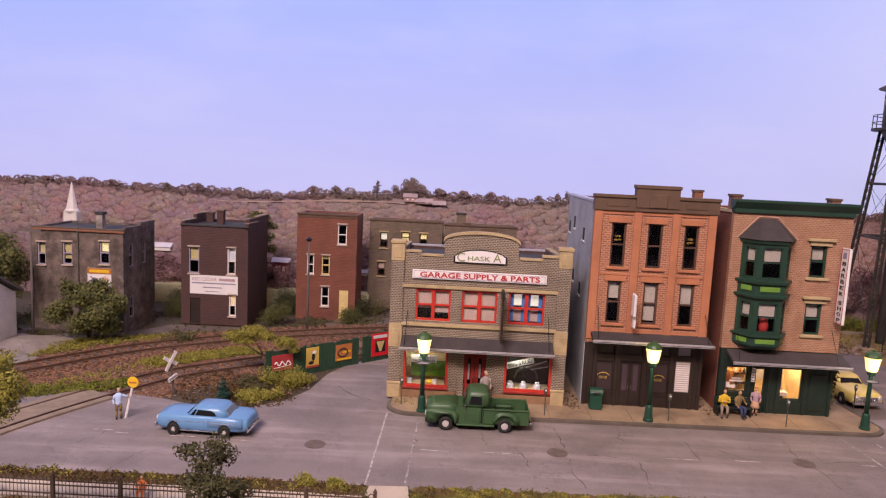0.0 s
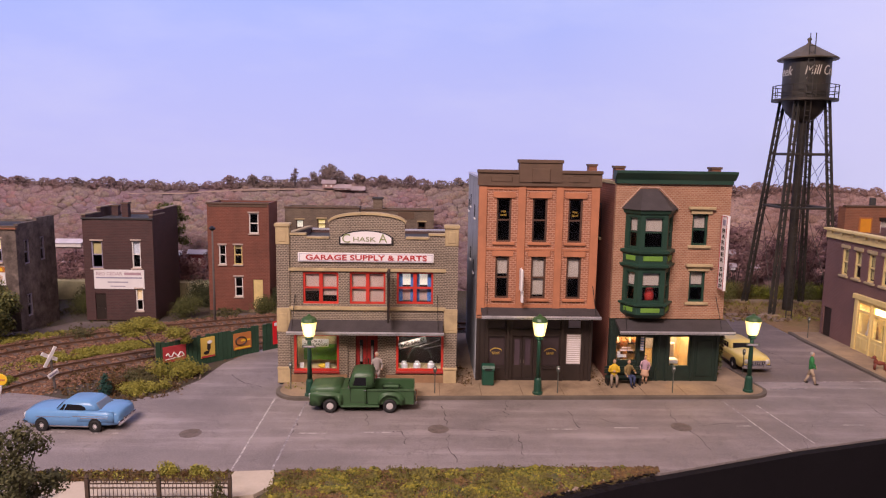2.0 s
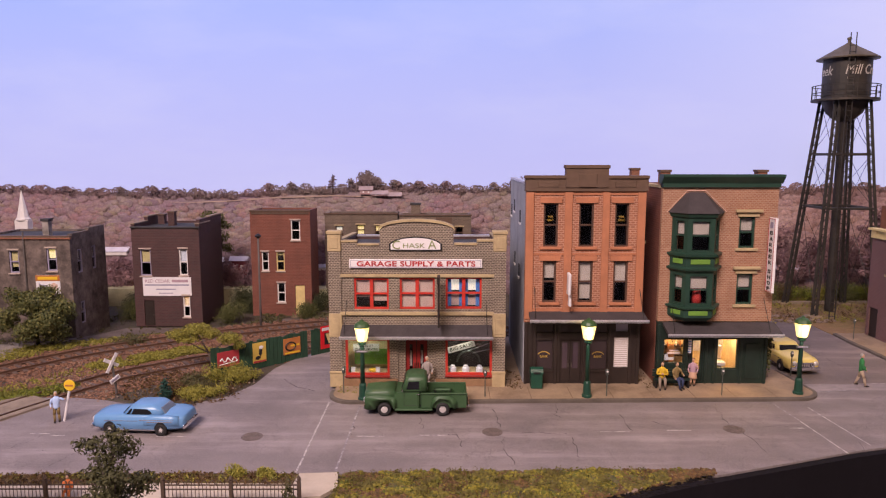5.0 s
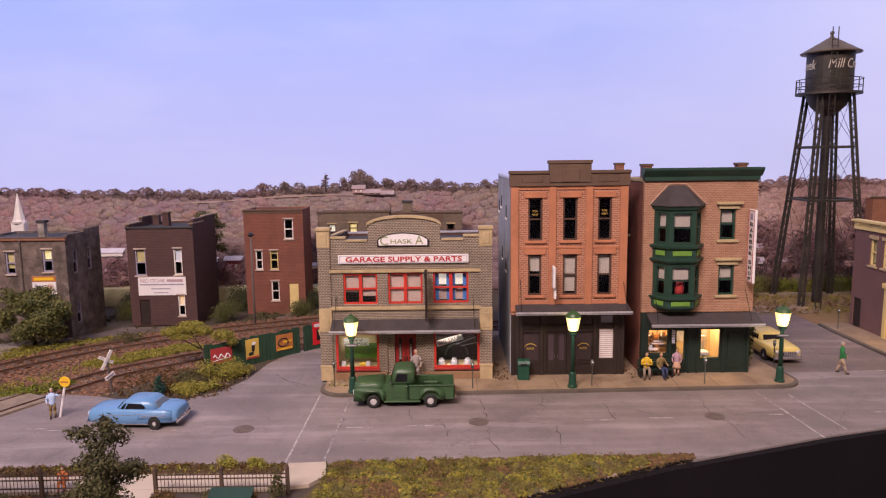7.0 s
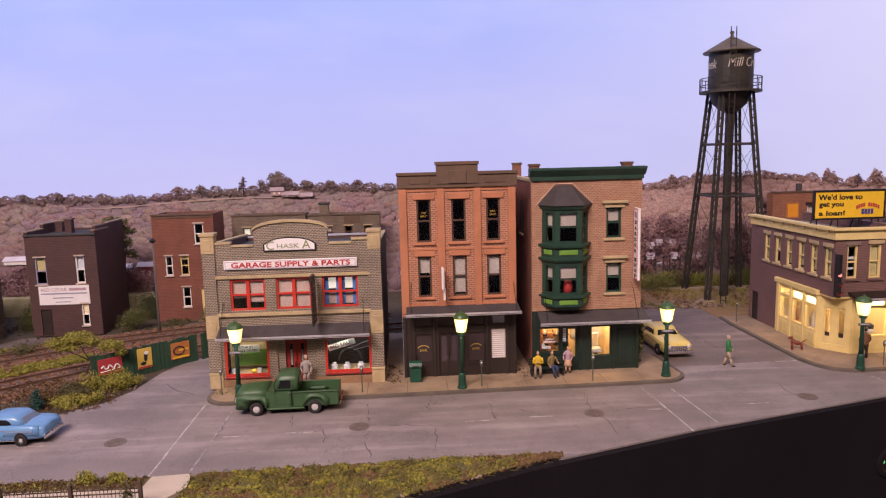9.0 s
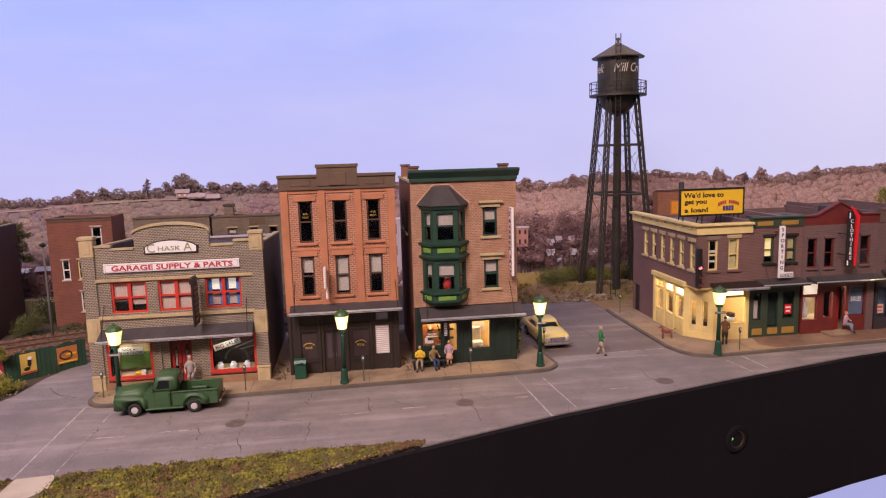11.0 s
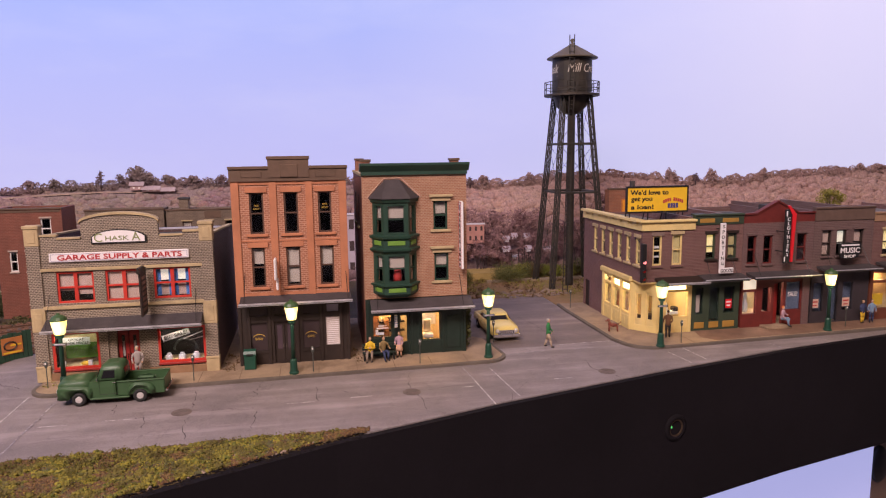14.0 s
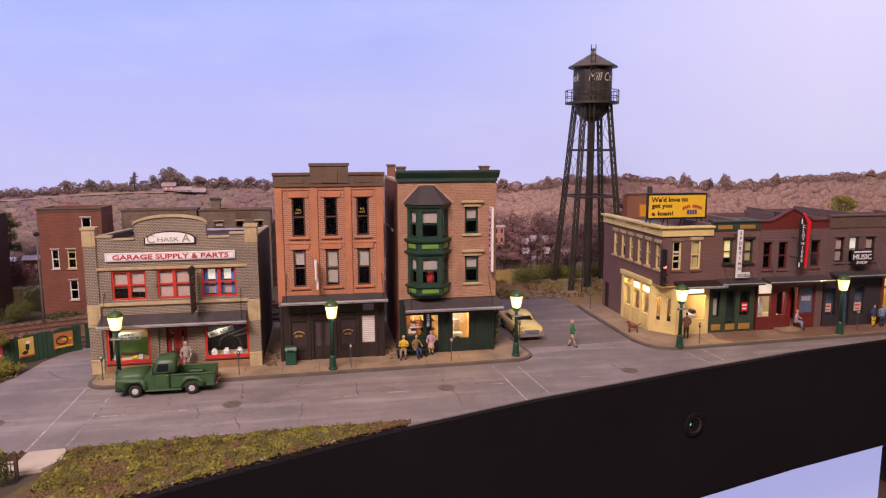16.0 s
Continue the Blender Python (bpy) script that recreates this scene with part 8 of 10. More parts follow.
def crossing_planks():
    t = thing("crossing_planks", 0, 0, 0, 0, "weathered timber planks between the rails at the crossing", "crossing planks")
    k = [i for i, p in enumerate(la) if 22 < p.y < 33.4]
    for off, w in ((-1.05, 0.2), (-0.45, 0.26), (0.0, 0.18), (0.45, 0.26), (1.05, 0.2)):
        bm = bmesh.new()
        loft(bm, [[(*(la[i] + sa(i) * (off - w)), -0.02), (*(la[i] + sa(i) * (off + w)), -0.02), (*(la[i] + sa(i) * (off + w)), 0.1), (*(la[i] + sa(i) * (off - w)), 0.1)] for i in k])
        part("plank", bm, PLANK, t)


crossing_planks()


def ballast_stones():
    """Loose rust-coloured stones strewn over and beside the tracks."""
    rng = np.random.default_rng(44)
    pts = []
    for line, side, z, lo, hi in ((la, sa, -0.1, 28, 48), (lb, sb, -0.05, 33, 50)):
        keep = [i for i, p in enumerate(line) if lo < p.y < hi and p.x < 0]
        for _ in range(20000):
            i = keep[rng.integers(len(keep))]
            o = rng.uniform(-2.6 if line is la else -4.4, 2.6)
            if line is la and line[i].y < 33.8:
                continue
            if 0.66 < abs(o) < 0.84:
                continue
            p = line[i] + side(i) * o + Vector((rng.uniform(-0.3, 0.3), rng.uniform(-0.3, 0.3)))
            r = rng.uniform(0.035, 0.085)
            pts.append((p.x, p.y, max(-0.07, z + 0.03 - max(0, abs(o) - 1.4) * 0.25), r * 1.2, r, r * 0.8))
    mat = leafy("rust_ballast_stone", ((0.10, 0.048, 0.03), (0.20, 0.096, 0.056), (0.31, 0.165, 0.10), (0.065, 0.038, 0.03)), 0.95)
    tagged(clumps("ballast_stones", pts, mat, seed=6), "loose rust-brown ballast stones along the tracks", "stones", kind="stuff")


ballast_stones()


def gravel_yard():
    # a low heap that runs out into the ground
    bm = bmesh.new()
    rows = []
    for i in range(53):
        x = -40 + 0.3 * i
        row = []
        for j in range(41):
            y = 32.5 + 0.3 * j
            edge = min((-24.6 - x) / 1.6, (y - 33.2 - 0.55 * max(0, x + 32)) / 1.2, (43.6 - y) / 1.2) + 0.5 * noise.noise(Vector((x * 0.8, y * 0.8, 1)))
            z = -0.16 + 0.42 * min(1, max(0, edge)) ** 0.7 + 0.3 * math.exp(-((x + 27.2) / 1.2) ** 2 - ((y - 40.6) / 1.3) ** 2) + 0.05 * noise.noise(Vector((x * 2.2, y * 2.2, 6)))
            row.append(bm.verts.new((x, y, z)))
        rows.append(row)
    for a, b in zip(rows, rows[1:]):
        for j in range(40):
            bm.faces.new((a[j], b[j], b[j + 1], a[j + 1]))
    tagged(part("gravel_yard", bm, GRAVEL, smooth=True), "pale grey gravel heaped beside the shed", "gravel", kind="structure")
    bm = bmesh.new()
    rows = []
    for i in range(36):
        x = -40 + i
        y0, y1 = float(np.interp(x, [-40, -25, -19, -12, -5], [43.5, 44.5, 46.3, 48.7, 50.3])), float(np.interp(x, [-40, -23.5, -22, -15, -10, -5], [46.2, 46.6, 51.0, 51.3, 54.5, 54.5]))
        rows.append([bm.verts.new((x, y0 + (y1 - y0) * j / 6, base_z(x, y0 + (y1 - y0) * j / 6) + 0.03)) for j in range(7)])
    for a, b in zip(rows, rows[1:]):
        for j in range(6):
            bm.faces.new((a[j], b[j], b[j + 1], a[j + 1]))
    tagged(part("dirt_lane", bm, painted("dark_grey_cinder_lane", (0.15, 0.115, 0.105), 0.95, 0.25, 0.5, 10, 0.4)), "dark grey cinder lane before the old buildings", "lane", kind="structure")


gravel_yard()


# ---- board fence with advertisements ----
def board_fence():
    ax, ay, bx, by = -10.65, 36.85, -4.15, 42.7
    L = math.hypot(bx - ax, by - ay)
    t = thing("board_fence", ax, ay, 0, math.degrees(math.atan2(by - ay, bx - ax)), "dark green board fence hung with painted signs", "fence")
    rng = random.Random(8)
    n = 34
    for k in range(n):
        u = L * k / n
        if 0.705 < k / n < 0.735:
            continue
        part("board", boxes((u + 0.01, u + L / n - 0.012, -0.03 + rng.uniform(-0.015, 0.015), 0.03, -0.05, 1.62 + rng.uniform(-0.07, 0.06))), FENCEGREEN, t)
    for k in range(8):
        u = L * (k + 0.2) / 8
        part("post", boxes((u, u + 0.14, 0.03, 0.17, -0.1, 1.5)), TIE, t)
    for z in (0.4, 1.2):
        part("rail", boxes((0, L * 0.7, 0.03, 0.09, z, z + 0.1)), TIE, t)

    def ad(s, w, z0, z1, mat, label):
        return part("painted_sign", boxes((L * s - w / 2, L * s + w / 2, -0.085, -0.045, z0, z1), bevel=0.01), mat, t, label), L * s

    a, u = ad(0.115, 1.3, 0.45, 1.35, BILLRED, "red sign with white swirl shapes")
    bm = bmesh.new()
    for k in range(9):
        x = u - 0.5 + 0.115 * k
        rod(bm, (x, -0.095, 0.85 + 0.14 * math.sin(k * 1.9)), (x + 0.11, -0.095, 0.85 + 0.14 * math.sin((k + 1) * 1.9)), 0.035, 4)
    rod(bm, (u - 0.55, -0.095, 0.62), (u + 0.5, -0.095, 0.7), 0.025, 4)
    part("swirl", bm, SIGNWHITE, a)
    a, u = ad(0.335, 0.85, 0.3, 1.5, BILLYELLOW, "yellow sign with dark bird shape")
    bm = bmesh.new()
    blob(bm, u + 0.05, -0.09, 0.95, 0.13, 0.02, 0.3)
    blob(bm, u - 0.1, -0.09, 0.6, 0.2, 0.02, 0.12)
    part("figure_shape", bm, SIGNBLACK, a)
    bm = bmesh.new()
    blob(bm, u + 0.1, -0.1, 1.2, 0.16, 0.02, 0.12)
    part("figure_patch", bm, SIGNWHITE, a)
    part("border", boxes((u - 0.4, u + 0.4, -0.095, -0.086, 0.32, 0.42)), BILLRED, a)
    a, u = ad(0.58, 1.15, 0.4, 1.4, BILLORANGE, "orange sign with brown ring shapes")
    bm = bmesh.new()
    for k in range(14):
        c0, c1 = 2 * math.pi * k / 14, 2 * math.pi * (k + 1) / 14
        rod(bm, (u - 0.1 + 0.34 * math.cos(c0), -0.095, 0.9 + 0.25 * math.sin(c0)), (u - 0.1 + 0.34 * math.cos(c1), -0.095, 0.9 + 0.25 * math.sin(c1)), 0.045, 4)
    part("ring", bm, BROWN, a)
    part("stripe", boxes((u - 0.5, u + 0.5, -0.095, -0.086, 0.45, 0.55), (u - 0.1, u + 0.5, -0.095, -0.086, 0.88, 0.98)), SIGNYELLOW, a)
    a, u = ad(0.885, 1.3, 0.3, 1.75, NEONRED, "red sign with a pale cup shape")
    bm = bmesh.new()
    prism(bm, [(u - 0.3, 1.25), (u + 0.3, 1.25), (u + 0.08, 0.6), (u - 0.08, 0.6)], -0.1, -0.086)
    part("cup", bm, CREAM, a)
    bm = bmesh.new()
    prism(bm, [(u - 0.38, 1.3), (u + 0.38, 1.3), (u + 0.38, 0.55), (u - 0.38, 0.55)], -0.092, -0.086)
    part("field", bm, SIGNBLACK, a)
    part("title_bar", boxes((u - 0.55, u + 0.5, -0.1, -0.086, 1.45, 1.65)), SIGNWHITE, a)


board_fence()


# ---- plants ----
def tree(x, y, h, r, mat, n, size, label, seed, trunk=0.14, z=0.0, low=0.35, squash=1.0, core=0.0):
    t = thing("tree", x, y, z, 0, label, "tree", "trees")
    rng = random.Random(seed)
    bm = bmesh.new()
    pts = [Vector((0, 0, -0.1)), Vector((rng.uniform(-0.15, 0.15), 0, h * 0.3)), Vector((rng.uniform(-0.3, 0.3), rng.uniform(-0.2, 0.2), h * 0.6)), Vector((rng.uniform(-0.4, 0.4), 0, h * 0.92))]
    for i in range(3):
        rod(bm, pts[i], pts[i + 1], trunk * (1 - 0.28 * i), 7, trunk * (0.72 - 0.28 * i))
    part("trunk", bm, BARK, t, "", None, True)
    blobs = []
    for k in range(13):
        a = k * 2.4 + rng.uniform(-0.4, 0.4)
        zz = h * (low + (0.95 - low) * ((k + 0.5) / 13))
        rr = r * (0.55 + 0.45 * math.sin(math.pi * (k + 1.5) / 14)) * rng.uniform(0.55, 0.85)
        c = Vector((rr * math.cos(a), rr * math.sin(a), zz))
        bm = bmesh.new()
        base = pts[1].lerp(pts[2], min(1, k / 12)) if low < 0.7 else pts[2].lerp(pts[3], k / 13)
        mid = base.lerp(c, 0.5) + Vector((0, 0, 0.1 * h * rng.uniform(-0.3, 0.5)))
        rod(bm, base, mid, trunk * 0.3, 5, trunk * 0.2)
        rod(bm, mid, c, trunk * 0.2, 5, trunk * 0.08)
        part("limb", bm, BARK, t)
        q = r * rng.uniform(0.32, 0.5)
        blobs.append((c.x, c.y, c.z, q, q, q * 0.72 * squash))
        for _ in range(2):
            w = q * rng.uniform(0.4, 0.65)
            blobs.append((c.x + rng.uniform(-1, 1) * q, c.y + rng.uniform(-1, 1) * q, c.z + rng.uniform(-0.6, 0.7) * q, w, w, w * 0.8))
    if core:
        for k in range(8):
            q = r * core * (0.6 + 0.5 * math.sin(math.pi * (k + 1) / 9)) * rng.uniform(0.75, 1.15)
            blobs.append((rng.uniform(-0.3, 0.3) * r, rng.uniform(-0.3, 0.3) * r, h * (low + (0.97 - low) * k / 7), q, q, q * 0.9))
    leaves("crown", blobs, size, n, mat, t, "", seed, align=0.5)
    return t


tree(-24.15, 43.2, 3.8, 2.35, LEAF_YARD, 22000, 0.085, "spreading dull green tree before the stucco building", 1, z=-0.1, low=0.25, core=0.3)
tree(-32.2, 44.5, 6.8, 3.0, LEAF_YARD, 20000, 0.085, "tall dull green tree behind the shed", 2, z=-0.1, low=0.4)
tree(-6.5, 17.2, 5.05, 1.12, LEAF_NEAR, 15000, 0.05, "dull olive-green tree near the front of the layout", 3, low=0.12, core=0.5)
tree(-13.3, 18.0, 6.6, 1.35, LEAF_BRIGHT, 30000, 0.045, "yellow-green tree near the front of the layout", 4, trunk=0.03, low=0.78, core=0.5)
tree(-17.2, 58.0, 8.7, 1.4, LEAF_TREE, 4500, 0.085, "tall green tree behind the maroon building", 5, z=-0.8, low=0.6)


tree(57.7, 52.0, 8.4, 1.4, LEAF_BRIGHT, 4500, 0.07, "bright yellow-green tree behind the row of shops", 12, low=0.6)


tree(36.3, 53.4, 8.5, 1.25, HILLRED, 5000, 0.09, "dark reddish tree beside the rust brick building", 14, trunk=0.1, low=0.3, core=0.4)


def umbrella_tree():
    t = thing("small_tree", -10.75, 37.5, 0, 0, "small yellow-green tree with a flat crown beside the fence", "tree", "trees")
    bm = bmesh.new()
    rod(bm, (0, 0, 0), (-0.25, 0.1, 1.2), 0.07, 6, 0.05)
    rod(bm, (-0.25, 0.1, 1.2), (-0.9, 0.2, 2.3), 0.05, 6, 0.03)
    rod(bm, (-0.25, 0.1, 1.2), (0.9, -0.1, 2.0), 0.045, 6, 0.02)
    rod(bm, (-0.25, 0.1, 1.2), (-1.6, -0.2, 2.1), 0.04, 6, 0.02)
    part("trunk", bm, BARK, t, "", None, True)
    leaves("crown", [(-1.9, 0, 2.35, 0.75, 0.7, 0.3), (-0.9, 0.2, 2.55, 0.9, 0.8, 0.38), (-0.1, 0.1, 2.35, 0.6, 0.6, 0.3), (1.0, 0, 2.1, 0.75, 0.6, 0.36), (1.5, 0.1, 1.7, 0.4, 0.4, 0.3), (-1.3, -0.2, 2.1, 0.8, 0.5, 0.25)], 0.05, 8000, LEAF_BRIGHT, t, "", 6, align=0.5)


umbrella_tree()


def bush(x, y, r, h, mat, n, seed, label, z=0.0):
    rng = random.Random(seed)
    b = thing("bush", x, y, z, 0, label, "bush", "bushes")
    leaves("foliage", [(rng.uniform(-0.5, 0.5) * r, rng.uniform(-0.4, 0.4) * r, h * rng.uniform(0.25, 0.6), r * rng.uniform(0.4, 0.65), r * rng.uniform(0.35, 0.55), h * rng.uniform(0.35, 0.5)) for _ in range(6)], 0.05, int(n * 2.4), mat, b, "", seed, align=0.5)


for i, (x, y, r, h, m, n, lab) in enumerate((
        (-9.6, 36.0, 1.5, 1.3, LEAF_BRIGHT, 1500, "yellow-green bush beside the board fence"), (-8.7, 36.6, 1.0, 0.7, LEAF_BRIGHT, 700, "low yellow-green bush by the lane"),
        (-10.8, 33.6, 1.0, 0.7, LEAF_BRIGHT, 800, "yellow-green bush at the street edge"), (-9.7, 34.3, 0.9, 0.6, LEAF_BRIGHT, 700, "yellow-green bush at the street edge"),
        (-11.9, 34.3, 0.9, 0.8, LEAF_RUST, 700, "rust-brown scrub by the tracks"), (-10.9, 35.4, 1.3, 0.8, LEAF_DARK, 900, "dark scrub below the board fence"),
        (-18.6, 44.3, 1.3, 0.9, LEAF_DARK, 800, "low dark green bush by the lane"), (-14.2, 52.6, 1.6, 2.0, LEAF_TREE, 1800, "dark green bush between old buildings"),
        (-8.3, 54.3, 1.6, 1.6, LEAF_TREE, 1800, "dark green bush by the brick house"), (-22.6, 53.5, 1.5, 2.2, LEAF_TREE, 1800, "dark green bush behind the lane"),
        (-6.9, 56.5, 1.2, 1.6, LEAF_DARK, 800, "dark green bush behind the shop"), (-27.2, 43.4, 1.4, 0.7, LEAF_DARK, 700, "low dark weeds by the gravel yard"),
        (28.6, 57.0, 1.9, 2.0, LEAF_YARD, 2200, "dark green bush by the water tower"), (30.5, 58.2, 2.0, 1.8, LEAF_TREE, 1200, "dull green bush by the water tower"), (36.0, 57.0, 1.8, 2.4, LEAF_TREE, 1200, "dull green bush behind the water tower"), (24.0, 56.5, 1.8, 1.6, LEAF_TREE, 1500, "dark green bush behind the cross street"),
        (-22.9, 54.6, 1.4, 2.2, LEAF_HEDGE, 2200, "dark hedge between old buildings"), (-14.9, 57.4, 1.6, 2.6, LEAF_HEDGE, 2600, "dark hedge behind the maroon building"), (-13.9, 56.6, 1.3, 2.2, LEAF_HEDGE, 2000, "dark hedge beside the brick house"),
        (-7.9, 56.6, 1.2, 2.0, LEAF_HEDGE, 2000, "dark hedge beside the brick house"), (-4.4, 24.9, 0.5, 0.5, LEAF_BRIGHT, 350, "small yellow-green bush by the iron fence"), (-5.6, 24.9, 0.55, 0.6, LEAF_BRIGHT, 400, "small yellow-green bush by the iron fence"))):
    bush(x, y, r, h, m, n, 20 + i, lab, base_z(x, y) - 0.05)

b = thing("fir_bush", -11.75, 33.2, 0, 0, "small dark blue-green fir bush", "bush")
leaves("foliage", [(0, 0, 0.3, 0.4, 0.4, 0.35), (0, 0, 0.7, 0.28, 0.28, 0.4), (0, 0, 1.05, 0.14, 0.14, 0.3)], 0.06, 600, leafy("blue_green_needles", ((0.01, 0.05, 0.04), (0.02, 0.075, 0.055), (0.015, 0.06, 0.05))), b, "", 77)


def carpet(name, label, mat, n, size, seed, inside, box_, lift=0.12):
    """A scatter of leaf flecks over the ground where inside(x, y) is true."""
    rng = np.random.default_rng(seed)
    pts = []
    while len(pts) < n:
        x, y = rng.uniform(box_[0], box_[1]), rng.uniform(box_[2], box_[3])
        w = inside(x, y)
        if rng.uniform() < w:
            k = rng.uniform(0.06, lift)
            pts.append((x, y, base_z(x, y) - 0.02 + k * 0.8, k, k, k))
    ob = leaves(name, pts, size, n * 7, mat, None, "", seed)
    tagged(ob, label, "grass", kind="stuff")


def edge_y(x):
    return float(np.interp(x, [p[0] for p in EDGE_LINE], [p[1] for p in EDGE_LINE]))


def patchy(x, y, f, lo):
    return 1.0 if noise.noise(Vector((x * f, y * f, 3.7))) > lo else 0.06


def verge():
    bm = bmesh.new()
    slab(bm, [(-1.5, 24.9), (4.7, 25.3), (11.3, 25.6), (12.9, 25.1), (5.4, 21.8), (-1, 18.8), (-8, 15.6), (-16, 12.9), (-30, 8.4), (-30, 14), (-12, 17.5), (-2.5, 21.0), (-1.6, 23.6)], -0.3, -0.01)
    tagged(part("verge", bm, EARTH), "brown earth verge in front of the street", "verge", kind="structure")
    # soft lumps of ground foam, yellow-green over rust and earth
    rng = np.random.default_rng(31)
    lumps = {"green": [], "rust": [], "dark": []}
    while sum(map(len, lumps.values())) < 20000:
        x, y = rng.uniform(-1.7, 13.2), rng.uniform(18.6, 25.9)
        top = 25.12 + 0.03 * x + 0.16 * noise.noise(Vector((x * 1.7, 0, 0)))
        if not edge_y(x) + 0.3 < y < top or (x < -1.4 and y > 22.6):
            continue
        n1, n2 = noise.noise(Vector((x * 0.55, y * 0.75, 2))), noise.noise(Vector((x * 1.6, y * 1.6, 5)))
        west = max(0.0, (3.5 - x) / 6) * max(0.0, (24.6 - y) / 3)
        east = max(0.0, (x - 9.5) / 2.5)
        kind = "rust" if n1 + 0.6 * n2 + rng.normal(0, 0.22) < -0.1 + 0.6 * west + 0.6 * east else "dark" if n2 + rng.normal(0, 0.2) < -0.3 else "green"
        if kind == "green" and n2 < -0.25 and rng.uniform() < 0.6:
            continue
        r = rng.uniform(0.03, 0.09) * (1.0 if kind != "rust" else 0.9)
        lift = 0.16 * max(0.0, 0.4 + n2) if kind == "green" else 0.03
        lumps[kind].append((x, y, r * 0.3 + lift * rng.uniform(0, 1), r, r, r * 0.85))
    for kind, mat, label in (("green", LEAF_GRASS, "soft yellow-green ground growth on the verge"), ("rust", LEAF_RUST, "rust-brown growth patches on the verge"), ("dark", LEAF_DARK, "dark green tufts in the verge growth")):
        tagged(clumps(kind + "_growth", lumps[kind], mat, seed=31, rough=0.35), label, "grass", kind="stuff")
    carpet("verge_flecks", "fine yellow-green flecks on the verge", LEAF_GRASS, 2600, 0.04, 31, lambda x, y: patchy(x, y, 0.8, -0.1) if edge_y(x) + 0.5 < y < 25.1 + 0.03 * x else 0, (-1.6, 10.6, 20, 25.6), 0.2)
    carpet("front_growth", "dark mixed growth at the layout front", LEAF_DARK, 900, 0.07, 33, lambda x, y: 1.0 if edge_y(x) + 0.6 < y < 21 else 0, (-18, -2.5, 12, 21), 0.25)
    carpet("track_weeds", "yellow-green weeds between the tracks", LEAF_BRIGHT, 3000, 0.055, 34, lambda x, y: patchy(x, y, 0.5, -0.2) if 1.9 < min(abs((la[i] - Vector((x, y))).length) for i in range(0, len(la), 3)) < 3.6 and y > la[min(range(len(la)), key=lambda i: abs(la[i].x - x))].y else 0, (-24, -9, 32.5, 43), 0.16)
    carpet("crossing_grass", "fresh green grass beside the level crossing", LEAF_LIME, 1300, 0.05, 47, lambda x, y: 1.0 if abs(y - 33.9 - 0.5 * (x + 19.6)) < 0.75 + 0.3 * noise.noise(Vector((x, y, 3))) else 0, (-22.5, -17.4, 32.4, 35.6), 0.2)
    carpet("bank_grass", "yellow-green grass along the rear track", LEAF_BRIGHT, 1500, 0.055, 39, lambda x, y: patchy(x, y, 0.6, -0.25) if 2.1 < min((lb[i] - Vector((x, y))).length for i in range(0, len(lb), 3)) < 4.4 and y > lb[min(range(len(lb)), key=lambda i: abs(lb[i].x - x))].y else 0, (-25.5, -16, 38.5, 49), 0.17)
    carpet("lane_weeds", "dull weeds and scrub beyond the tracks", LEAF_DARK, 2600, 0.075, 35, lambda x, y: patchy(x, y, 0.3, 0.12), (-36, -4, 44.5, 58), 0.2)
    carpet("bank_scrub", "brown scrub on the bank by the street corner", LEAF_RUST, 700, 0.055, 36, lambda x, y: 1.0 if 31.8 + abs(x + 11.1) * 0.55 < y < 38 else 0, (-15, -8.2, 31.5, 38), 0.13)
    carpet("tower_field", "dull green weeds round the water tower", LEAF_BRIGHT, 1200, 0.06, 37, lambda x, y: patchy(x, y, 0.35, -0.1), (20, 46, 49.8, 59.5), 0.24)
    for k in range(11):
        x = 29.2 + 1.1 * k
        bush(x, 57.9 + 0.3 * math.sin(2.3 * k), 1.15, 1.7 if k % 3 else 1.35, (LEAF_LIME, LEAF_BRIGHT, LEAF_RUST, LEAF_LIME)[k % 4], 1000, 90 + k, ("fresh green bush behind the water tower", "yellow-green bush behind the water tower", "rust-brown bush behind the water tower", "fresh green bush behind the water tower")[k % 4])
    carpet("alley_weeds", "brown weeds and litter in the alleys between buildings", LEAF_RUST, 260, 0.06, 41, lambda x, y: 1.0 if 5.75 < x < 6.65 or 13.05 < x < 13.8 else 0, (5.7, 13.85, 34.6, 38), 0.2)
    carpet("corner_tuft", "small yellow-green tuft at the pavement corner", LEAF_BRIGHT, 60, 0.05, 42, lambda x, y: patchy(x, y, 2.0, -0.1), (-3.1, -1.9, 33.9, 34.9), 0.2)
    bm = bmesh.new()
    slab(bm, [(20.2, 50.5), (25, 50.7), (29.5, 50.6), (29.5, 46.5), (46, 46.5), (46, 59.8), (20.2, 59.8)], -0.3, 0.012)
    tagged(part("tower_yard", bm, ground_cover("brown_weedy_earth", ((0.30, 0.17, 0.085), (0.24, 0.17, 0.06), (0.36, 0.22, 0.11), (0.17, 0.10, 0.055)), (0.3, 1.6, 7.0))), "brown weedy earth round the water tower", "ground", kind="structure")
    carpet("tower_scrub", "brown and orange scrub round the water tower", LEAF_RUST, 1100, 0.06, 43, lambda x, y: patchy(x, y, 0.45, 0.05), (20.5, 46, 49.8, 59.5), 0.26)
    carpet("kerb_growth", "ragged growth along the street edge", LEAF_GRASS, 500, 0.05, 38, lambda x, y: 1.0, (-34, -3.3, 24.3, 24.95), 0.16)


verge()


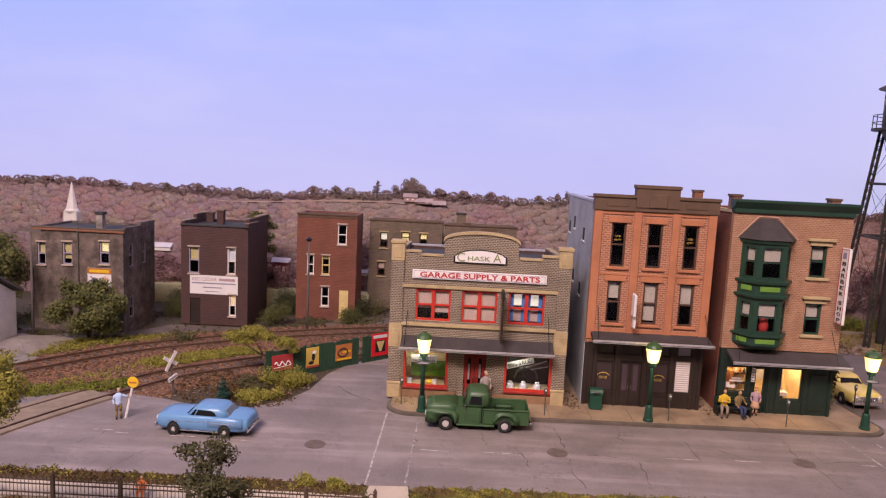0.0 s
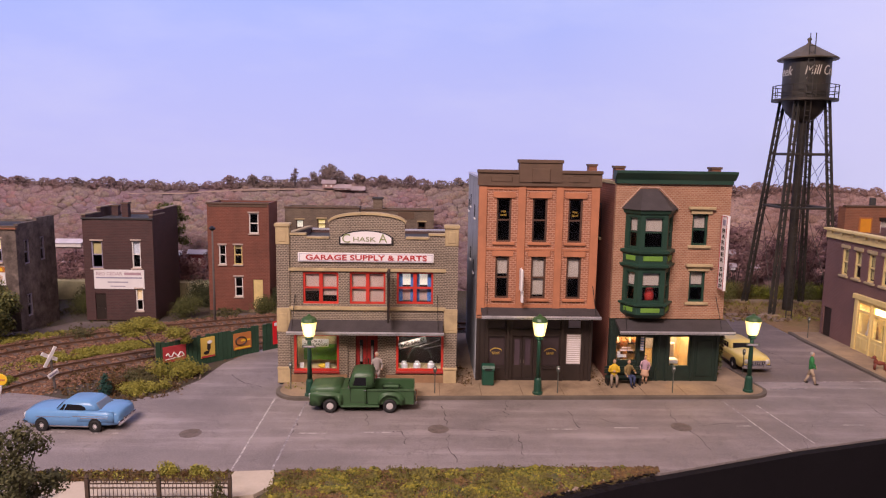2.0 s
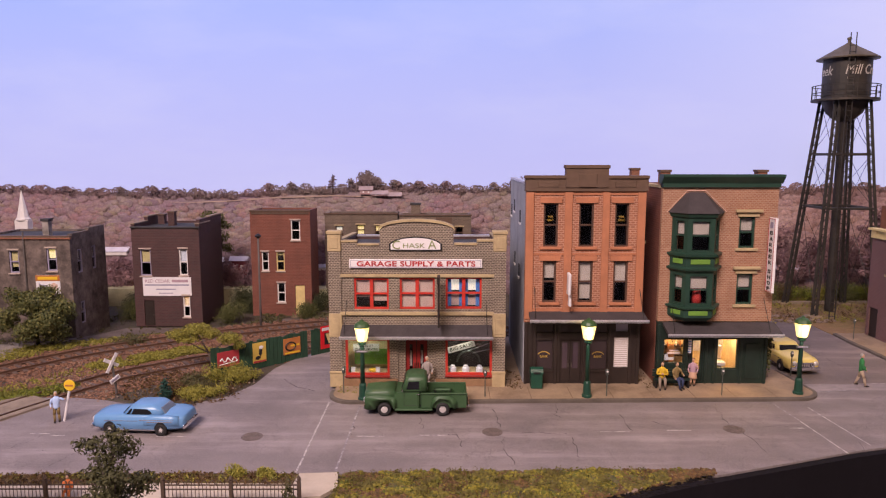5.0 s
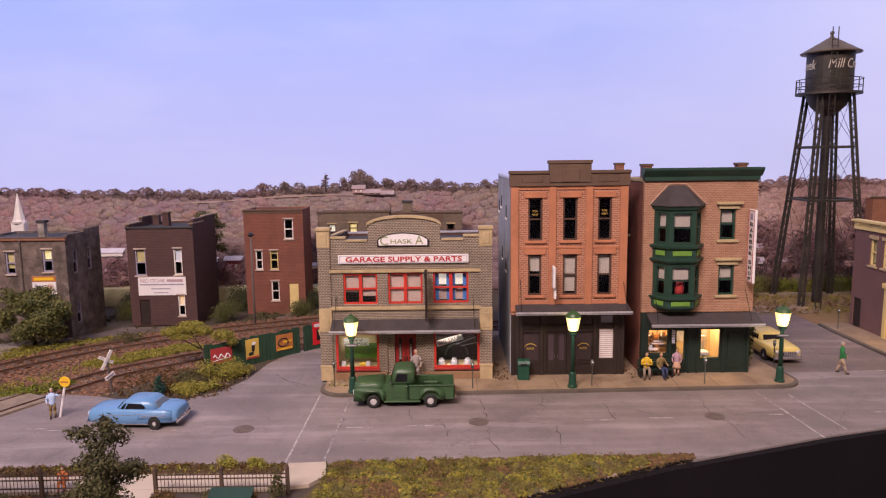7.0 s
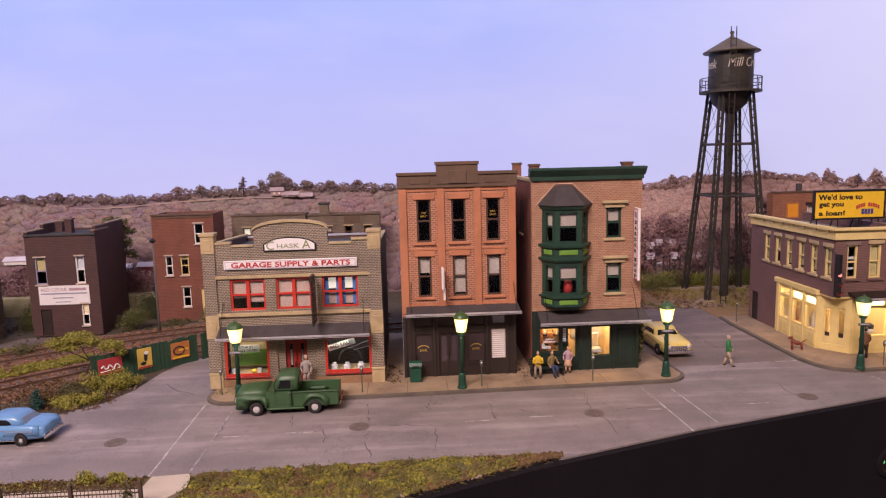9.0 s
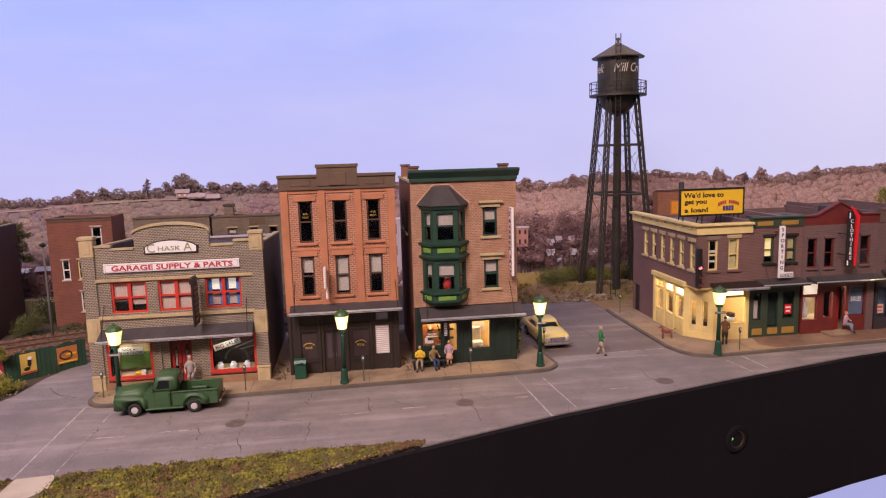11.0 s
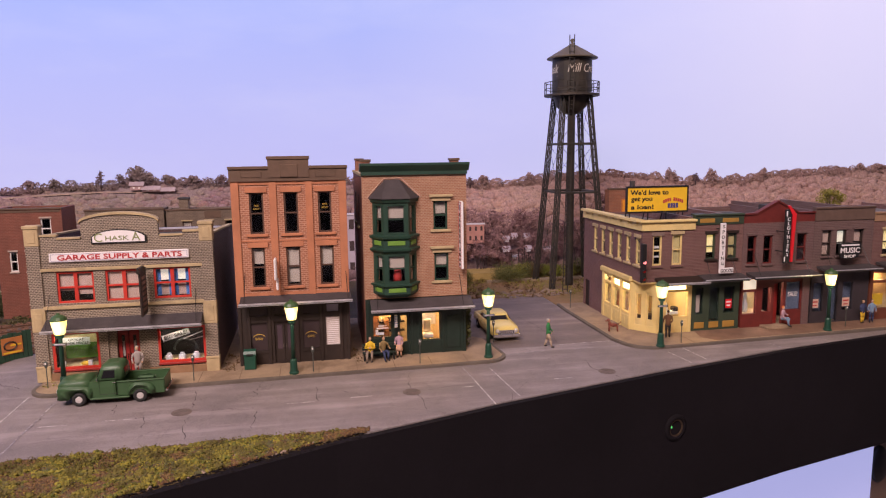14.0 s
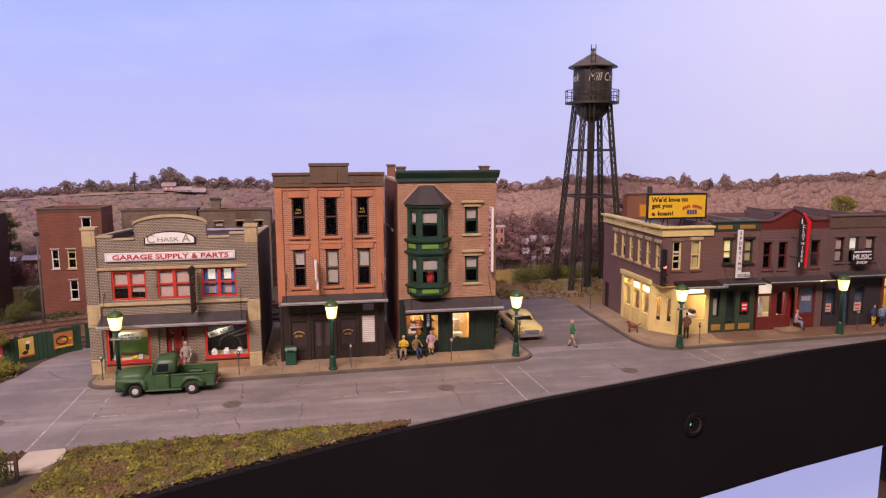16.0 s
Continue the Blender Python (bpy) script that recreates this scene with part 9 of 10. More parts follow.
def front_walk():
    bm = bmesh.new()
    slab(bm, [(-3.15, 24.98), (-1.66, 25.1), (-1.5, 23.9), (-2.0, 23.2), (-3.3, 22.9)], -0.2, 0.06)
    tagged(part("front_path", bm, SLAB), "pale concrete path from the street", "path", kind="structure")
    bm = bmesh.new()
    slab(bm, [(-34, 22.2), (-8.6, 22.9), (-3.3, 22.9), (-3.3, 24.15), (-8.5, 24.15), (-34, 23.4)], -0.2, 0.05)
    tagged(part("front_path", bm, SLAB), "pale concrete path behind the iron fence", "path", kind="structure")
    bm = bmesh.new()
    slab(bm, [(-34, 23.3), (-8.5, 24.05), (-3.25, 24.05), (-3.18, 25.03), (-10, 25.0), (-16, 24.8), (-34, 24.1)], -0.2, 0.03)
    tagged(part("verge", bm, EARTH), "rust-brown earth strip between street and path", "verge", kind="structure")
    carpet("strip_growth", "rust-brown growth on the earth strip", LEAF_RUST, 1500, 0.05, 45, lambda x, y: 1.0 if 24.1 < y < 24.95 + 0.02 * (x + 10) else 0, (-19, -3.3, 23.8, 25.0), 0.14)
    carpet("strip_tufts", "yellow-green tufts on the earth strip", LEAF_BRIGHT, 160, 0.05, 46, lambda x, y: patchy(x, y, 1.1, -0.25), (-18, -3.3, 24.2, 24.8), 0.22)

    def iron_fence(x, y, bays):
        t = thing("iron_fence", x, y, 0.0, 0.6, "rusty black wrought iron fence with hooped tops", "fence", "iron fences")
        L = 2.41 * bays
        for k in range(bays + 1):
            u = L * k / bays
            p = part("post", boxes((u - 0.06, u + 0.06, -0.06, 0.06, 0, 0.98)), RUSTIRON, t)
            bm = bmesh.new()
            lathe(bm, [(0.05, 0.98), (0.08, 1.03), (0.05, 1.1), (0.01, 1.16)], u, 0, n=6)
            part("finial", bm, RUSTIRON, p)
        for z in (0.3, 0.62, 0.78):
            part("rail", boxes((0, L, -0.02, 0.02, z, z + 0.04)), RUSTIRON, t)
        n = 18 * bays
        for k in range(n):
            u = L * (k + 0.5) / n
            part("bar", rods(((u, 0, 0.05), (u, 0, 0.82)), r=0.013, n=4), RUSTIRON, t)
        for k in range(n // 2):
            u = L * (2 * k + 1) / n
            bm = bmesh.new()
            w = L / n / 2 + 0.03
            rings = []
            for j in range(9):
                c, s = math.cos(math.pi * j / 8), math.sin(math.pi * j / 8)
                rings.append([(u + (w + e) * c, f, 0.82 + (0.14 + e) * s) for e, f in ((-0.013, -0.013), (0.013, -0.013), (0.013, 0.013), (-0.013, 0.013))])
            loft(bm, rings)
            part("hoop", bm, RUSTIRON, t)

    iron_fence(-7.45, 22.5, 2)
    iron_fence(-16.45, 22.45, 3)
    iron_fence(-23.7, 22.4, 3)
    bm = bmesh.new()
    slab(bm, [(-9.15, 20.5), (-7.6, 20.5), (-7.6, 22.88), (-9.15, 22.86)], -0.2, 0.05)
    tagged(part("front_path", bm, SLAB), "pale concrete path through the fence gap", "path", kind="structure")
    g = thing("market_stall", -4.3, 21.0, 0, 0, "green slanting cloth roof of a small stand", "stall")
    bm = bmesh.new()
    loft(bm, [[(x, -0.6, 0.35), (x, 0.5, 0.75), (x, 0.5, 0.82), (x, -0.6, 0.42)] for x in (-0.75, 0.75)])
    part("roof", bm, GREEN, g)
    for x in (-0.65, 0.65):
        part("post", rods(((x, 0.4, 0), (x, 0.4, 0.75)), ((x, -0.5, 0), (x, -0.5, 0.38)), r=0.04), TIE, g)
    f = thing("fir_bush", -2.95, 22.2, 0, 0, "small dark conical fir by the fence end", "bush")
    leaves("foliage", [(0, 0, 0.3, 0.35, 0.35, 0.3), (0, 0, 0.7, 0.22, 0.22, 0.4), (0, 0, 1.1, 0.1, 0.1, 0.3)], 0.05, 700, LEAF_DARK, f, "", 78)
    for i, x in enumerate((-15.3, -12.9, -11.8, -10.2, -6.9, -5.2, -3.9)):
        bush(x, 21.8, 0.6, 0.5, (LEAF_RUST, LEAF_DARK)[i % 2], 420, 60 + i, ("rust-brown bush before the iron fence", "dark bush before the iron fence")[i % 2])


front_walk()


# ---- street lamps ----
def street_lamp(x, y, plate=True):
    t = thing("street_lamp", x, y, 0.15, 0, "dark green street lamp post with a lit lantern", "street lamp", "street lamps")
    bm = bmesh.new()
    lathe(bm, [(0.26, 0), (0.26, 0.1), (0.21, 0.14), (0.18, 0.75), (0.14, 0.85)], n=12)
    part("base", bm, LAMPGREEN, t, smooth=False)
    bm = bmesh.new()
    lathe(bm, [(0.125, 0.85), (0.095, 2.6), (0.105, 2.85)], n=12)
    part("post", bm, LAMPGREEN, t, smooth=True)
    bm = bmesh.new()
    lathe(bm, [(0.12, 2.8), (0.2, 2.85), (0.2, 2.95), (0.26, 3.02)], n=12)
    part("collar", bm, LAMPGREEN, t)
    bm = bmesh.new()
    lathe(bm, [(0.22, 3.02), (0.26, 3.06), (0.38, 3.70), (0.37, 3.76)], n=8, turn=0.39)
    part("lantern", bm, LAMPGLOW, t, "glowing warm lantern")
    bm = bmesh.new()
    lathe(bm, [(0.40, 3.74), (0.40, 3.79), (0.33, 3.92), (0.2, 4.0), (0.09, 4.04), (0.08, 4.1), (0.02, 4.13)], n=12)
    part("cap", bm, CAPGREEN, t, "mid-green domed cap")
    if plate:
        p = part("street_plate", boxes((-0.34, 0.34, -0.17, -0.13, 2.46, 2.6), bevel=0.01), METERGREY, t, "small dull street plate")
        part("plate_bar", boxes((-0.26, 0.26, -0.18, -0.17, 2.5, 2.56)), GREYTEXT, p)
    bulb("lantern_bulb", x, y - 0.55, 3.5, 0.006, (1, 0.78, 0.4), 0.2)


for x, y, p in ((-1.65, 33.05, True), (9.76, 33.5, False), (20.82, 34.05, True), (31.55, 33.9, True), (43.85, 34.85, False)):
    street_lamp(x, y, p)


# ---- vehicles ----
def wheel(par, x, y, r=0.36, w=0.22, hub=HUB):
    out = -1 if y < 0 else 1
    M = pose(x, y, r, 90 * -out, 0, 0)
    bm = bmesh.new()
    lathe(bm, [(r * 0.49, -w / 2), (r * 0.9, -w / 2), (r, -w * 0.3), (r, w * 0.3), (r * 0.93, w / 2), (r * 0.54, w / 2), (r * 0.49, w * 0.3)], n=24)
    t = part("wheel", bm, TYRE, par, "black tyre with pale hub cap", M, True)
    bm = bmesh.new()
    lathe(bm, [(r * 0.5, w * 0.2), (r * 0.5, w * 0.36), (r * 0.42, w * 0.44), (r * 0.36, w * 0.38), (r * 0.2, w * 0.52), (0.0, w * 0.55)], n=20)
    part("hub_cap", bm, hub, t, "", M, True)


def bevelled(bm, offset, segments=2):
    bmesh.ops.recalc_face_normals(bm, faces=bm.faces)
    es = [e for e in bm.edges if len(e.link_faces) == 2 and e.calc_face_angle() > 0.9]
    bmesh.ops.bevel(bm, geom=es, offset=offset, segments=segments, affect="EDGES", clamp_overlap=True)
    return bm


def arch(cx, cz, r, a0, a1, n=10):
    return [(cx + r * math.cos(radians(a0 + (a1 - a0) * i / n)), cz + r * math.sin(radians(a0 + (a1 - a0) * i / n))) for i in range(n + 1)]


def slanted(pts, y_of, s, out=0.012, deep=0.03):
    """A panel of (x, z) points laid on a leaning side."""
    bm = bmesh.new()
    a = [bm.verts.new((x, s * (y_of(z) + out), z)) for x, z in pts]
    b = [bm.verts.new((x, s * (y_of(z) - deep), z)) for x, z in pts]
    bm.faces.new(a)
    bm.faces.new(b[::-1])
    for i in range(len(pts)):
        bm.faces.new((a[i], b[i], b[(i + 1) % len(pts)], a[(i + 1) % len(pts)]))
    return bm


def ring_xy(x0, x1, w, z, c=0.18):
    return [(x0 + c, -w, z), (x1 - c, -w, z), (x1 - c * 0.3, -w + c * 0.3, z), (x1, -w + c, z), (x1, w - c, z), (x1 - c * 0.3, w - c * 0.3, z), (x1 - c, w, z), (x0 + c, w, z), (x0 + c * 0.3, w - c * 0.3, z), (x0, w - c, z), (x0, -w + c, z), (x0 + c * 0.3, -w + c * 0.3, z)]


def pickup():
    t = thing("pickup_truck", -0.40, 31.98, 0, 0.8, "satin green vintage pickup truck parked at the kerb", "truck")
    G = TRUCKGREEN
    # bonnet
    def sec(x, w, zb, zt, k=0.2):
        return [(x, -w, zb), (x, -w, zt - k), (x, -w * 0.88, zt - k * 0.4), (x, -w * 0.6, zt - 0.03), (x, 0, zt), (x, w * 0.6, zt - 0.03), (x, w * 0.88, zt - k * 0.4), (x, w, zt - k), (x, w, zb)]
    bm = bmesh.new()
    loft(bm, [sec(-0.95, 0.68, 0.45, 1.10, 0.1), sec(-0.9, 0.71, 0.45, 1.19, 0.12), sec(-0.5, 0.73, 0.45, 1.25, 0.14), sec(0.05, 0.75, 0.45, 1.27, 0.13), sec(0.5, 0.78, 0.45, 1.3, 0.14)])
    part("bonnet", bm, G, t, smooth=True)
    # fenders with wheel arches
    for s in (-1, 1):
        pts = [(-0.92, 0.34), (-0.43, 0.34)] + arch(0, 0.36, 0.42, 175, 5) + [(0.44, 0.36), (0.58, 0.36), (0.6, 0.8), (0.42, 0.93), (0.0, 1.0), (-0.55, 1.02), (-0.88, 0.98), (-0.95, 0.88)]
        bm = bmesh.new()
        prism(bm, pts, min(s * 0.93, s * 0.52), max(s * 0.93, s * 0.52))
        part("front_fender", bevelled(bm, 0.09), G, t, smooth=True)
        pts = [(2.22, 0.36), (2.37, 0.36)] + arch(2.79, 0.36, 0.43, 165, 15) + [(3.22, 0.36), (3.5, 0.38), (3.48, 0.72), (3.25, 0.92), (2.95, 1.0), (2.6, 1.0), (2.36, 0.9), (2.25, 0.7)]
        bm = bmesh.new()
        prism(bm, pts, min(s * 0.95, s * 0.74), max(s * 0.95, s * 0.74))
        part("rear_fender", bevelled(bm, 0.07), G, t, smooth=True)
        part("running_board", boxes((0.5, 2.3, min(s * 0.92, s * 0.6), max(s * 0.92, s * 0.6), 0.28, 0.36), bevel=0.02), G, t)
        part("bed_side", boxes((1.76, 3.92, min(s * 0.80, s * 0.74), max(s * 0.80, s * 0.74), 0.38, 1.08), bevel=0.015), G, t)
        part("bed_rail", boxes((1.74, 3.95, min(s * 0.86, s * 0.72), max(s * 0.86, s * 0.72), 1.06, 1.12), bevel=0.02), G, t)
        for x in (0, 2.79):
            wheel(t, x, s * 0.80, 0.33)
            # black block stands in for the shade inside the wheel arch
            part("wheel_well_shade", boxes((x - 0.4, x + 0.4, min(s * 0.5, s * 0.68), max(s * 0.5, s * 0.68), 0.35, 0.8)), BLACK, t)
        bm = bmesh.new()
        lathe(bm, [(0.13, 0), (0.13, 0.05), (0.1, 0.09), (0.0, 0.1)], n=12)
        part("headlight", bm, HUB, t, "round pale headlight", pose(-0.9, s * 0.72, 0.78, 0, -90, 0), True)
    # cab
    yo = lambda z: 0.80 - (z - 1.2) * 0.21
    bm = bmesh.new()
    loft(bm, [ring_xy(0.78, 2.06, 0.80, 0.34, 0.12), ring_xy(0.78, 2.06, 0.82, 0.9, 0.12), ring_xy(0.78, 2.06, 0.80, 1.2, 0.14)])
    cab = part("cab", bm, G, t, "", pose(-0.36, 0, -0.05))
    bm = bmesh.new()
    loft(bm, [ring_xy(0.80, 2.06, 0.80, 1.2, 0.14), ring_xy(0.98, 2.03, 0.69, 1.72, 0.16), ring_xy(1.02, 2.0, 0.65, 1.83, 0.2), ring_xy(1.12, 1.9, 0.54, 1.92, 0.22), ring_xy(1.3, 1.76, 0.36, 1.965, 0.2)])
    part("cab_roof", bm, G, cab, smooth=True)
    for s in (-1, 1):
        part("side_window", slanted([(1.06, 1.3), (1.66, 1.3), (1.66, 1.66), (1.17, 1.66)], yo, s), CARGLASS, cab, "dark side window")
        bm = bmesh.new()
        for a, b in (((0.98, 1.25), (1.72, 1.25)), ((1.72, 1.25), (1.72, 1.71)), ((1.72, 1.71), (1.12, 1.71)), ((1.12, 1.71), (0.98, 1.25))):
            rod(bm, (a[0], s * (yo(a[1]) + 0.005), a[1]), (b[0], s * (yo(b[1]) + 0.005), b[1]), 0.018, 5)
        part("window_frame", bm, G, cab)
        bm = bmesh.new()
        for a, b in (((0.95, 0.5), (0.95, 1.2)), ((1.76, 0.5), (1.76, 1.2)), ((0.95, 0.5), (1.76, 0.5))):
            rod(bm, (a[0], s * 0.815, a[1]), (b[0], s * 0.815, b[1]), 0.008, 4)
        part("door_seam", bm, BLACK, cab)
        part("door_handle", boxes((1.55, 1.7, min(s * 0.82, s * 0.87), max(s * 0.82, s * 0.87), 1.06, 1.09), bevel=0.008), CHROME, cab, "chrome handle")
        part("mirror", boxes((0.86, 0.9, min(s * 0.84, s * 1.0), max(s * 0.84, s * 1.0), 1.22, 1.36), bevel=0.015), CHROME, cab)
    bm = bmesh.new()
    loft(bm, [[(0.815, -0.62, 1.33), (0.815, 0.62, 1.33), (0.86, 0.62, 1.33), (0.86, -0.62, 1.33)], [(0.94, -0.56, 1.69), (0.94, 0.56, 1.69), (0.985, 0.56, 1.69), (0.985, -0.56, 1.69)]])
    part("windscreen", bm, CARGLASS, cab, "dark windscreen")
    bm = bmesh.new()
    loft(bm, [[(2.04, -0.5, 1.32), (2.075, -0.5, 1.32), (2.075, 0.5, 1.32), (2.04, 0.5, 1.32)], [(2.0, -0.46, 1.66), (2.05, -0.46, 1.66), (2.05, 0.46, 1.66), (2.0, 0.46, 1.66)]])
    part("rear_window", bm, CARGLASS, cab)
    part("bed_floor", boxes((1.76, 3.92, -0.74, 0.74, 0.5, 0.62)), G, t)
    for s in (-1, 1):
        part("wheel_box", boxes((2.4, 3.2, min(s * 0.5, s * 0.74), max(s * 0.5, s * 0.74), 0.62, 0.86), bevel=0.05), G, t)
    part("bed_front", boxes((1.72, 1.77, -0.74, 0.74, 0.5, 1.12)), G, t)
    part("tailgate", boxes((3.9, 3.95, -0.76, 0.76, 0.5, 1.1), bevel=0.015), G, t)
    part("rear_bumper", boxes((3.98, 4.06, -0.85, 0.85, 0.42, 0.56), bevel=0.03), CHROME, t, "chrome bumper")
    part("front_bumper", boxes((-1.0, -0.93, -0.88, 0.88, 0.34, 0.48), bevel=0.03), CHROME, t)
    gr = part("grille", boxes((-0.93, -0.85, -0.5, 0.5, 0.52, 0.86), bevel=0.02), BLACK, t)
    for k in range(4):
        part("grille_bar", boxes((-0.95, -0.925, -0.46, 0.46, 0.58 + k * 0.07, 0.61 + k * 0.07)), G, gr)
    part("chassis", boxes((-0.7, 3.8, -0.5, 0.5, 0.3, 0.46)), BLACK, t)


pickup()


def saloon(name, x, y, turn, paint, label, wb=2.9, size=(1, 1, 1)):
    t = thing(name, x, y, 0, turn, label, "car", "parked cars")
    t.matrix_basis = t.matrix_basis @ Matrix.Diagonal((*size, 1))

    def sec(x, w, zb, zt, k=0.16):
        return [(x, -w * 0.86, zb), (x, -w * 0.98, zb + 0.1), (x, -w, (zb + zt) / 2), (x, -w * 0.98, zt - k), (x, -w * 0.9, zt - k * 0.35), (x, -w * 0.62, zt - 0.02), (x, 0, zt + 0.02), (x, w * 0.62, zt - 0.02), (x, w * 0.9, zt - k * 0.35), (x, w * 0.98, zt - k), (x, w, (zb + zt) / 2), (x, w * 0.98, zb + 0.1), (x, w * 0.86, zb)]

    bm = bmesh.new()
    R = wb
    loft(bm, [sec(-1.0, 0.78, 0.38, 0.85), sec(-0.92, 0.86, 0.32, 0.93), sec(-0.6, 0.91, 0.28, 0.98), sec(0.1, 0.93, 0.26, 1.0), sec(0.85, 0.95, 0.25, 1.03), sec(1.8, 0.95, 0.25, 1.03), sec(R - 0.1, 0.94, 0.26, 1.02), sec(R + 0.5, 0.93, 0.28, 1.01), sec(R + 0.95, 0.90, 0.31, 0.98), sec(R + 1.18, 0.86, 0.35, 0.93), sec(R + 1.27, 0.79, 0.40, 0.84)])
    body = part("body", bm, paint, t, smooth=True)
    yo = lambda z: 0.86 - (z - 0.96) * 0.4
    bm = bmesh.new()
    loft(bm, [ring_xy(0.62, R + 0.22, 0.86, 0.94, 0.26), ring_xy(0.98, R - 0.12, 0.75, 1.24, 0.26), ring_xy(1.1, R - 0.28, 0.70, 1.34, 0.26), ring_xy(1.3, R - 0.52, 0.56, 1.39, 0.26)])
    part("roof", bm, paint, body, smooth=True)
    for s in (-1, 1):
        part("side_window", slanted([(1.22, 1.0), (R - 0.62, 1.0), (R - 0.5, 1.03), (R - 0.62, 1.14), (R - 0.8, 1.22), (1.34, 1.24)], yo, s, 0.015), CARGLASS, body, "dark side window")
        part("quarter_window", slanted([(0.95, 1.0), (1.15, 1.0), (1.27, 1.24), (1.16, 1.24)], yo, s, 0.015), CARGLASS, body)
        part("chrome_strip", boxes((1.7, R + 0.75, min(s * 0.93, s * 0.965), max(s * 0.93, s * 0.965), 0.74, 0.77)), CHROME, body)
        part("chrome_strip", boxes((-0.3, 1.6, min(s * 0.93, s * 0.96), max(s * 0.93, s * 0.96), 0.70, 0.72)), CHROME, body)
        bm = bmesh.new()
        loft(bm, [[(R + u, s * (0.80 + w), z) for w, z in ((0.0, 0.45), (0.155, 0.5), (0.165, 0.72), (0.12, q), (0.0, q))] for u, q in ((-0.95, 0.84), (-0.7, 0.93), (-0.2, 0.97), (0.5, 0.96), (1.0, 0.92))])
        part("rear_fender", bm, paint, body, smooth=True)
        part("chrome_sweep", boxes((R - 0.75, R + 0.7, min(s * 0.955, s * 0.985), max(s * 0.955, s * 0.985), 0.66, 0.69)), CHROME, body)
        part("sill", boxes((0.4, R - 0.35, min(s * 0.85, s * 0.93), max(s * 0.85, s * 0.93), 0.24, 0.29)), CHROME, body)
        for wx in (0, R):
            # black disc laid proud of the body in place of a shaded recess
            bm = bmesh.new()
            lathe(bm, [(0.35, -0.025), (0.35, 0.025)], n=20)
            part("wheel_well_shade", bm, BLACK, body, "", pose(wx, s * 0.945, 0.32, 90, 0, 0))
            wheel(t, wx, s * 0.885, 0.29, 0.2, HUB)
        bm = bmesh.new()
        lathe(bm, [(0.13, 0), (0.14, 0.06), (0.1, 0.11), (0.0, 0.12)], n=12)
        part("headlight", bm, HUB, body, "pale round headlight", pose(-0.96, s * 0.64, 0.70, 0, -90, 0), True)
        part("tail_light", boxes((R + 1.16, R + 1.25, s * 0.62 - 0.06, s * 0.62 + 0.06, 0.58, 0.7), bevel=0.02), BILLRED, body)
    # glass front and back
    for x0, x1, xa, xb in ((0.68, 0.95, 0.74, 1.0), (R + 0.17, R - 0.09, R + 0.15, R - 0.1)):
        bm = bmesh.new()
        lo, hi = 0.99, 1.24
        d = 0.03 if x0 > 1.5 else -0.03
        loft(bm, [[(x0 + d, -0.64, lo), (x0 + d, 0.64, lo), (x0 - d, 0.64, lo), (x0 - d, -0.64, lo)], [(x1 + d, -0.54, hi), (x1 + d, 0.54, hi), (x1 - d, 0.54, hi), (x1 - d, -0.54, hi)]])
        part("windscreen" if x0 < 1.5 else "rear_window", bm, CARGLASS if x0 < 1.5 else painted("pale_rear_glass", (0.16, 0.20, 0.27), 0.15, 0.1, 1, 10, 0), body)
    for x0, lab in ((-1.12, "front_bumper"), (R + 1.22, "rear_bumper")):
        b = part(lab, boxes((x0, x0 + 0.12, -0.9, 0.9, 0.3, 0.52), bevel=0.045), CHROME, t, "chrome bumper")
        for s in (-1, 1):
            part("overrider", boxes((x0 - 0.03, x0 + 0.12, s * 0.4 - 0.05, s * 0.4 + 0.05, 0.34, 0.6), bevel=0.02), CHROME, b)
    gr = part("grille", boxes((-1.05, -0.95, -0.6, 0.6, 0.5, 0.76), bevel=0.03), CHROME, t, "chrome grille")
    for k in range(7):
        part("grille_bar", boxes((-1.06, -1.045, -0.46 + k * 0.14, -0.42 + k * 0.14, 0.52, 0.7)), BLACK, gr)
    part("plate", boxes((R + 1.3, R + 1.33, -0.2, 0.2, 0.4, 0.5)), SIGNWHITE, t)
    part("chassis", boxes((-0.7, R + 0.9, -0.6, 0.6, 0.2, 0.32)), BLACK, t)
    return t


saloon("blue_car", -12.4, 29.6, -2.5, CARBLUE, "light blue vintage two-door car with chrome bumpers", size=(0.80, 0.86, 0.95))
saloon("yellow_car", 22.85, 38.4, 91, CARYELLOW, "pale yellow vintage car with chrome front parked by the pavement", size=(1.0, 0.95, 1.02))


# ---- figurines, one plain mesh each ----
SKIN = painted("figure_flesh_paint", (0.50, 0.30, 0.20), 0.7, 0.1)


def dye(name, c):
    return painted(name, c, 0.8, 0.15, 3, 20, 0)


YELLOWSHIRT, TAUPE, NAVY, LILAC = dye("yellow_cloth", (0.65, 0.42, 0.03)), dye("taupe_cloth", (0.25, 0.19, 0.15)), dye("navy_cloth", (0.03, 0.04, 0.10)), dye("lilac_cloth", (0.42, 0.27, 0.33))
SKYSHIRT, KHAKI, GREENCOAT, TAN2 = dye("pale_blue_cloth", (0.45, 0.58, 0.85)), dye("khaki_cloth", (0.22, 0.15, 0.06)), dye("green_cloth", (0.03, 0.20, 0.06)), dye("tan_cloth", (0.40, 0.30, 0.22))
BROWNCOAT, ORANGECOAT, GREYCOAT, DENIM = dye("brown_cloth", (0.17, 0.08, 0.04)), dye("orange_cloth", (0.60, 0.16, 0.04)), dye("grey_cloth", (0.33, 0.28, 0.27)), dye("blue_cloth", (0.16, 0.24, 0.36))


